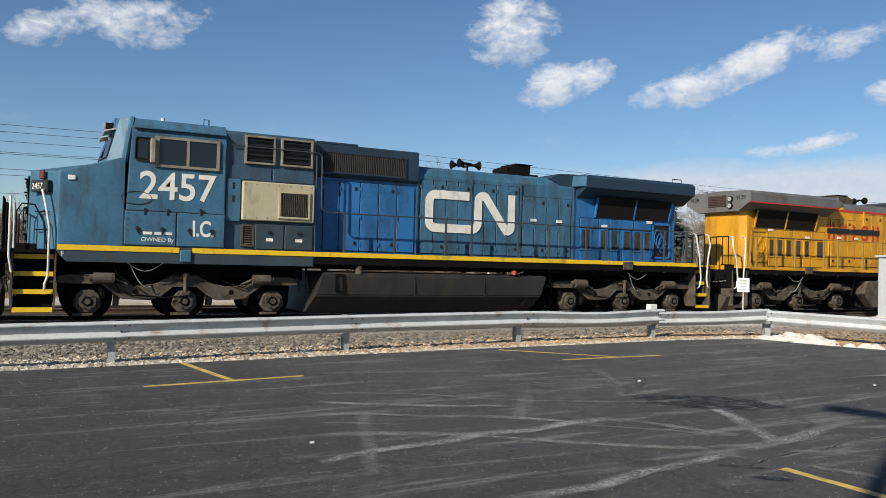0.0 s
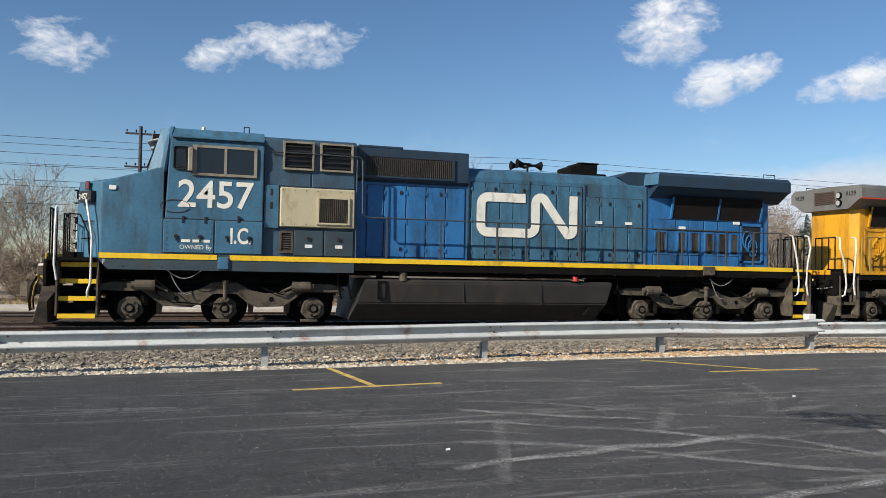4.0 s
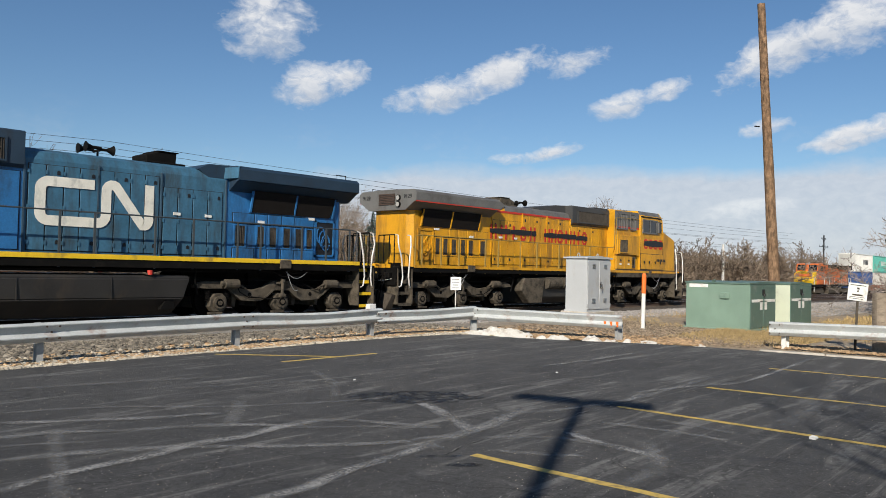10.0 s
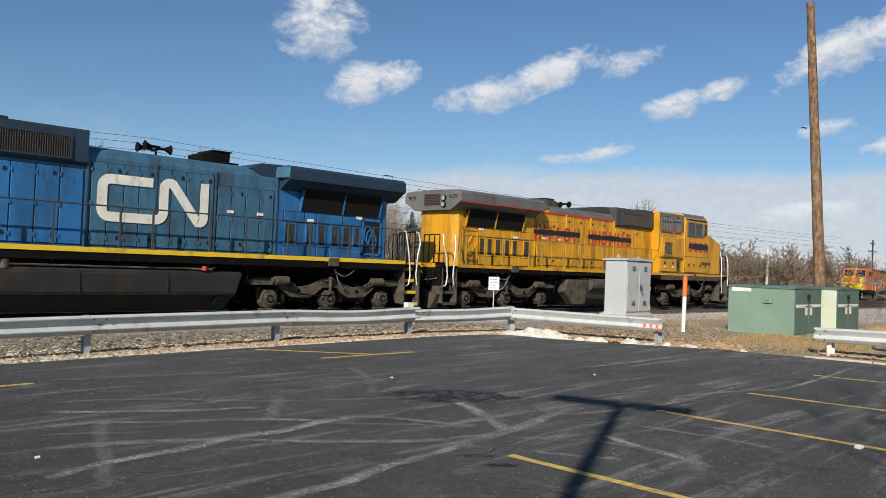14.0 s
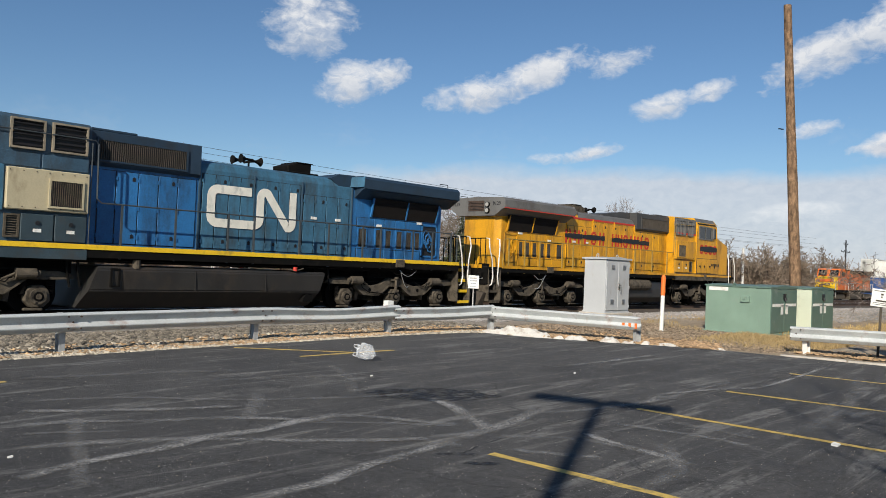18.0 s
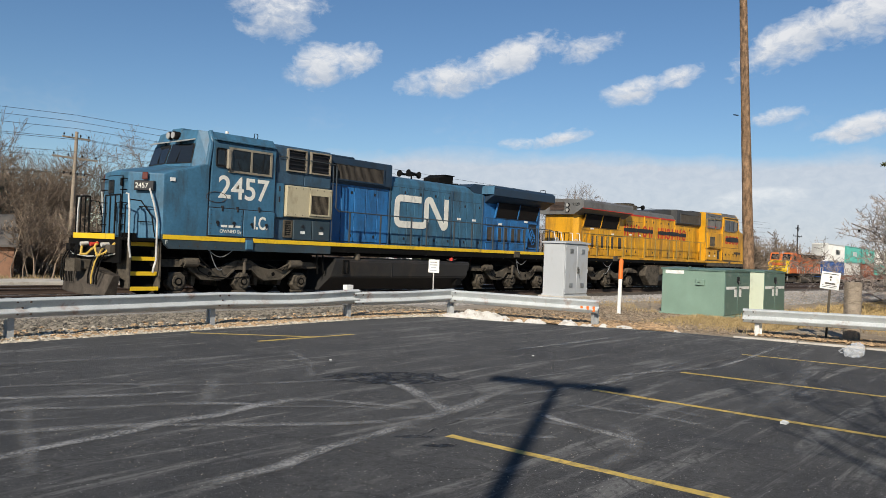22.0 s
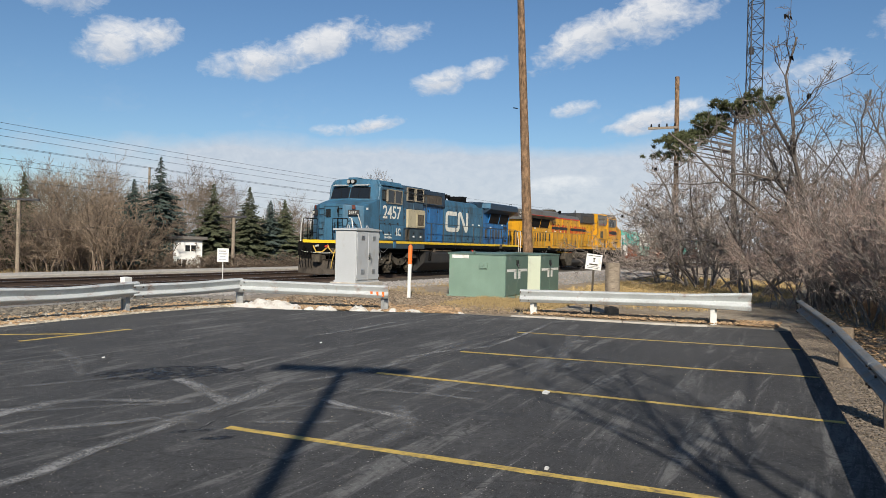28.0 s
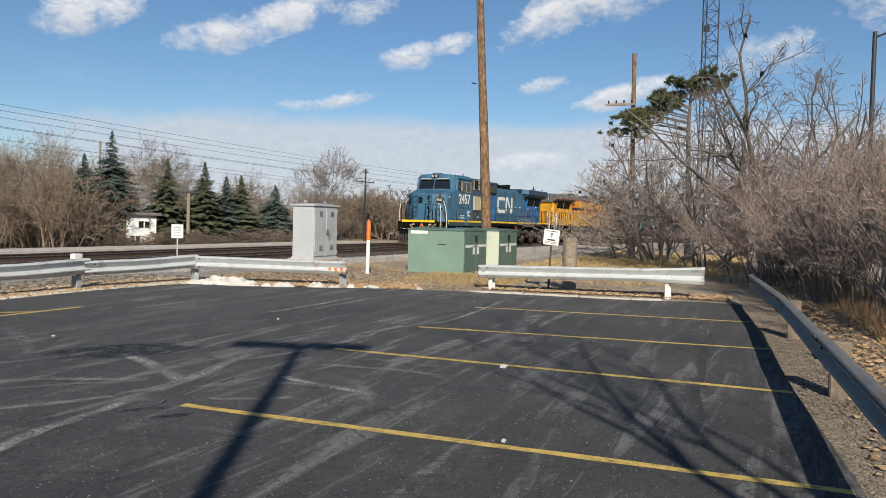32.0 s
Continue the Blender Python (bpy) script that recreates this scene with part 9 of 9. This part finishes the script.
house("house", "pale bungalow half hidden by the thicket", 56.0, 72.0, 10, 7, 3.0, -40, "housewhite", "roof", ((-3, 0.8, 1.4, 1.1), (1, 0.8, 1.6, 1.1)))
house("house", "pale garage near the spruces", 80.0, 64.0, 5, 6, 2.4, -48, "housewhite", "roof", ((-1, 0.5, 1.4, 1.1),), False)


# ---- lattice tower, side pole, street lamp on the right ----
def tower(at):
    t = thing("lattice_tower", "dark steel lattice radio tower", "tower", at)
    h, w = 62.0, 1.05
    corners = [(-w, -w * 0.58), (w, -w * 0.58), (0, w * 1.15)]
    for x, y in corners:
        bm = B()
        tube(bm, [(x, y, -1), (x, y, h)], 0.09, 6)
        part("leg", bm, M["towersteel"], t)
    for k in range(int(h / 2)):
        bm = B()
        z = 2.0 * k
        for (xa, ya), (xb, yb) in zip(corners, corners[1:] + corners[:1]):
            tube(bm, [(xa, ya, z), (xb, yb, z)], 0.045, 4, None, False)
            tube(bm, [(xa, ya, z), (xb, yb, z + 2)] if k % 2 else [(xb, yb, z), (xa, ya, z + 2)], 0.045, 4, None, False)
        part("bracing", bm, M["towersteel"], t)
    bm = B()
    tube(bm, [(-w, -w * 0.58, 0), (-w, -w * 0.58, h)], 0.03, 4)
    box(bm, (0.2, -0.95, 29.4), (0.8, -0.4, 30.3), 0.05)
    part("beacon", bm, M["towersteel"], t)


tower(pose(109.7, 8.4, -1, 0, 0, 78))
side_pole = timber_pole("timber_pole", "grey timber pole with a one-sided crossarm behind the shrubs", (41.5, 6.58, -0.3), (41.47, 6.72, 10.95), 0.15, 0.11)
bm = B()
box(bm, (41.2, 6.55, 8.22), (41.3, 8.1, 8.34))
arm = part("crossarm", bm, M["wood"], side_pole)
for k in (0.15, 0.55, 0.95, 1.35):
    bm = B()
    tube(bm, [(41.25, 8.1 - k, 8.34), (41.25, 8.1 - k, 8.5)], 0.05, 8, 0.03)
    part("insulator", bm, M["black"], arm)
t = thing("street_lamp", "black steel street lamp behind the thicket", "street lamp", pose(37.87, -4.0, 0))
bm = B()
tube(bm, [(0, 0, -0.3), (0, 0, 10.45)], 0.11, 10, 0.09)
part("pole", bm, M["towersteel"], t)
bm = B()
tube(bm, [(0, 0, 10.2), (-0.05, -0.55, 10.4)], 0.04, 6)
box(bm, (-0.25, -1.1, 10.32), (0.15, -0.45, 10.46), 0.03)
part("lamp_head", bm, M["towersteel"], t)


# ---- the far container train ----
FAR = pose(112.6, 35.7, -0.80, 0, 0, 2.0)


def far_loco():
    t = thing("orange_locomotive", "orange and dark green diesel locomotive of the far train", "locomotive", FAR)
    P = M["bnsf"]
    bm = B()
    box(bm, (0, -1.5, 1.3), (22, 1.5, 1.6))
    part("underframe", bm, M["black"], t)
    bm = B()
    prism(bm, [(0.6, 1.6), (0.3, 2.2), (0.5, 3.1), (2.0, 3.5), (2.0, 1.6)], 1, -1.3, 1.3, 0.08)
    n = part("nose", bm, M["stripe"], t)
    bm = B()
    box(bm, (0.26, -1.1, 2.7), (0.42, 1.1, 3.1), 0.02)
    part("nose_band", bm, P, n)
    bm = B()
    prism(bm, [(1.7, 1.6), (1.9, 3.6), (2.3, 4.5), (4.4, 4.6), (4.4, 1.6)], 1, -1.5, 1.5, 0.08)
    c = part("cab", bm, P, t)
    for y in (-0.75, 0.75):
        bm = B()
        prism(bm, [(1.86, 3.55), (1.83, 3.57), (2.2, 4.35), (2.24, 4.33)], 1, y - 0.55, y + 0.55)
        part("windscreen", bm, M["glass"], c)
    bm = B()
    box(bm, (2.9, -1.53, 3.5), (4.1, -1.5, 4.2))
    part("side_window", bm, M["glass"], c)
    bm = B()
    box(bm, (4.4, -1.2, 1.6), (8.0, 1.2, 4.4), 0.05)
    part("front_hood", bm, P, t)
    bm = B()
    box(bm, (8.0, -1.0, 1.6), (20.5, 1.0, 4.0), 0.05)
    part("long_hood", bm, M["bnsf"], t)
    bm = B()
    box(bm, (4.4, -1.05, 4.05), (15.0, 1.05, 4.5), 0.05)
    prism(bm, [(14.6, 3.9), (14.9, 4.5), (20.8, 4.5), (20.8, 3.9)], 1, -1.5, 1.5)
    part("dark_roof", bm, M["black"], t)
    for x in (3.6, 18.2):
        bm = B()
        prism(bm, [(x - 2.4, 0.7), (x - 1.6, 1.1), (x + 1.6, 1.1), (x + 2.4, 0.7), (x + 2.2, 0.4), (x - 2.2, 0.4)], 1, -1.2, 1.2)
        tr = part("truck", bm, M["truck"], t)
        for k in (-1.8, 0, 1.8):
            b2 = B()
            tube(b2, [(x + k, -0.8, 0.53), (x + k, 0.8, 0.53)], 0.53, 18)
            part("wheel", b2, M["wheel"], tr)
    bm = B()
    box(bm, (7.5, -1.4, 0.3), (14.0, 1.4, 1.25), 0.08)
    part("fuel_tank", bm, M["truck"], t)
    for k in range(12):
        bm = B()
        tube(bm, [(5 + k * 1.35, -1.5, 1.6), (5 + k * 1.35, -1.5, 2.6)], 0.03, 5)
        part("handrail_post", bm, M["grab"], t)
    bm = B()
    tube(bm, [(5, -1.5, 2.6), (20, -1.5, 2.6)], 0.03, 5)
    tube(bm, [(0.3, -1.4, 0.6), (0.3, -1.4, 2.4), (1.6, -1.5, 3.0)], 0.04, 6)
    part("handrail", bm, M["grab"], t)
    for y in (-0.2, 0.2):
        bm = B()
        tube(bm, [(2.15, y, 4.5), (2.35, y, 4.5)], 0.14, 10)
        part("headlight", bm, M["lens"], c)


far_loco()
BOXES = {"white": M["whitepaint"], "teal": material("teal_container_paint", (0.10, 0.42, 0.35), 0.6, 0, 0.1, 1, 20, 0.02), "blue": material("blue_container_paint", (0.03, 0.09, 0.28), 0.6), "brown": M["rustbrown"], "grey": M["grab"]}


def container(cols, x, z, length, color):
    t = thing("shipping_container", {"white": "white", "teal": "teal green", "blue": "dark blue", "brown": "rusty brown", "grey": "pale grey"}[color] + " corrugated shipping container on the far train", "container", FAR @ pose(x, 0, z), "far containers")
    bm = B()
    box(bm, (0, -1.2, 0.1), (length, 1.2, 2.85))
    part("body", bm, cols[color], t)
    bm = B()
    n = int(length / 0.32)
    for k in range(n):
        box(bm, (0.15 + k * 0.32, -1.24, 0.25), (0.30 + k * 0.32, -1.2, 2.7))
    part("side_ribs", bm, cols[color], t)
    bm = B()
    for a, b in ((0, 0.15), (2.80, 2.92)):
        box(bm, (-0.02, -1.25, a), (length + 0.02, 1.25, b))
    for q in (0, length - 0.15):
        box(bm, (q, -1.25, 0.1), (q + 0.15, 1.25, 2.85))
    part("frame", bm, cols[color], t)
    if color in ("white", "teal") and z > 3:
        for k in range(4):
            bm = B()
            box(bm, (length * 0.45 + k * 0.9, -1.262, 1.2), (length * 0.45 + k * 0.9 + 0.6, -1.255, 2.0))
            part("letter_bar", bm, M["blackpaint"] if color == "white" else M["whitepaint"], t)


top = ("white", "teal", "teal", "white", "teal", "grey", "teal", "brown", "teal", "white", "blue", "teal")
low = ("blue", "grey", "brown", "teal", "brown", "brown", "grey", "blue", "brown", "teal", "grey", "brown")
for i in range(12):
    x = 24 + i * 13.6
    container(BOXES, x, 0.75, 12.2, low[i])
    container(BOXES, x, 3.72, 12.2, top[i])
    t = thing("well_car", "rusty brown container well car of the far train", "rail car", FAR @ pose(x, 0, 0), "far well cars")
    bm = B()
    prism(bm, [(-0.6, 1.0), (-0.6, 1.5), (12.8, 1.5), (12.8, 1.0), (11.6, 0.55), (0.6, 0.55)], 1, -1.45, -1.32)
    part("side_sill", bm, M["rustbrown"], t)
    for q in (-0.9, 12.9):
        bm = B()
        for k in (-0.5, 0.5):
            tube(bm, [(q + k, -0.8, 0.45), (q + k, 0.8, 0.45)], 0.42, 14)
        part("wheelset", bm, M["wheel"], t)
    bm = B()
    box(bm, (-0.9, -1.3, 0.6), (12.9, 1.3, 0.75))
    part("floor", bm, M["rustbrown"], t)


# ---- the plastic bag ----
def plastic():
    m = bpy.data.materials.new("thin_clear_plastic")
    m.use_nodes = True
    t = m.node_tree
    b = t.nodes["Principled BSDF"]
    b.inputs["Base Color"].default_value = (0.80, 0.82, 0.84, 1)
    b.inputs["Roughness"].default_value = 0.25
    b.inputs["Alpha"].default_value = 0.30
    return m


M["bag"] = plastic()


def build_bag():
    t = thing("plastic_bag", "crumpled clear plastic bag blown over the asphalt", "bag")
    bm = B()
    bmesh.ops.create_icosphere(bm, subdivisions=4, radius=0.15)
    for v in bm.verts:
        p = v.co.copy()
        q = p.normalized()
        k = 0.95 + 0.35 * noise.noise(q * 1.6) + 0.30 * abs(noise.noise(q * 4.5)) - 0.16 * abs(noise.noise(q * 9.0))
        v.co = Vector((p.x * k * 0.95, p.y * k * 0.85, p.z * k * 1.15))
    part("film", bm, M["bag"], t)
    for s in (-1, 1):
        bm = B()
        tube(bm, [(s * 0.03, 0, 0.15), (s * 0.05, 0.01, 0.23), (s * 0.09, 0.02, 0.24), (s * 0.10, 0.0, 0.13)], 0.012, 5)
        part("handle_loop", bm, M["bag"], t)
    return t


plastic_bag = build_bag()


# ---- what moves ----
TRAIN = [
    (0.0, 0.00), (0.5, -0.93), (1.0, -1.70), (1.5, -2.24), (2.0, -2.62), (2.5, -2.74), (4.5, -2.56), (13.0, -2.56),
    (13.5, -2.36), (14.0, -2.24), (14.5, -2.03), (16.5, -0.63), (17.0, -0.04), (17.5, 0.65), (18.0, 1.37), (18.5, 2.20),
    (19.0, 3.11), (19.5, 4.14), (20.0, 5.24), (20.5, 6.40), (21.0, 7.65), (21.5, 8.97), (22.0, 10.39), (22.5, 11.87),
    (23.0, 13.62), (23.5, 15.13), (24.0, 16.81), (24.5, 18.50), (25.0, 20.21), (25.5, 21.96), (27.5, 29.17), (28.0, 30.99),
    (28.5, 32.81), (29.0, 34.68), (29.5, 36.56), (30.0, 38.32), (30.5, 40.02), (31.0, 41.91), (31.5, 43.88), (32.0, 45.51),
]

# the bag: seconds, place, turn
BAG = [
    (0.0, -12.0, 8.6, 0.01, 0), (14.6, -11.9, 8.6, 0.01, 10), (15.6, -3.0, 9.8, 0.15, 80),
    (16.5, 4.73, 10.50, 0.18, 80),
    (17.0, 6.35, 11.06, 0.25, 135),
    (17.5, 7.18, 9.76, 0.19, 190),
    (18.0, 8.45, 9.88, 0.21, 245),
    (18.5, 9.22, 9.44, 0.21, 300),
    (19.0, 9.54, 8.66, 0.21, 355),
    (19.5, 10.59, 8.37, 0.26, 410),
    (20.0, 12.04, 7.74, 0.40, 465),
    (20.5, 12.70, 6.79, 0.65, 520),
    (21.0, 13.14, 5.88, 0.55, 575),
    (21.5, 14.44, 4.61, 0.24, 630),
    (22.0, 15.58, 3.55, 0.21, 685),
    (22.6, 18.7, 0.8, 0.6, 740), (23.3, 23.0, -3.6, 0.12, 800), (32.0, 23.0, -3.7, 0.1, 810),
]


def motions():
    blue, yellow = [], []
    for t, s in TRAIN:
        for rows, middle, to_nose in ((blue, 9.6, -9.6), (yellow, UP_X0 - 9.94, 9.94)):
            p, q = (Vector(track_at(s + middle + k)[:2]) for k in (-6.6, 6.6))
            d = (q - p).normalized()
            nose = (p + q) / 2 + d * to_nose
            rows.append((t, pose(nose.x, nose.y, ZR, 0, 0, math.degrees(math.atan2(d.y, d.x)) + (0 if to_nose < 0 else 180))))
    walk(blue_loco, blue)
    walk(yellow_loco, yellow)
    walk(cloud_layer, [(t, pose(0, 0, 0, 0, 0, -0.185 * (t - 12))) for t in (0, 8, 16, 24, 32)])
    walk(plastic_bag, [(t, pose(x, y, z + 0.14, 12 * math.sin(w), 0.35 * w, 0.4 * w)) for t, x, y, z, w in BAG])


motions()
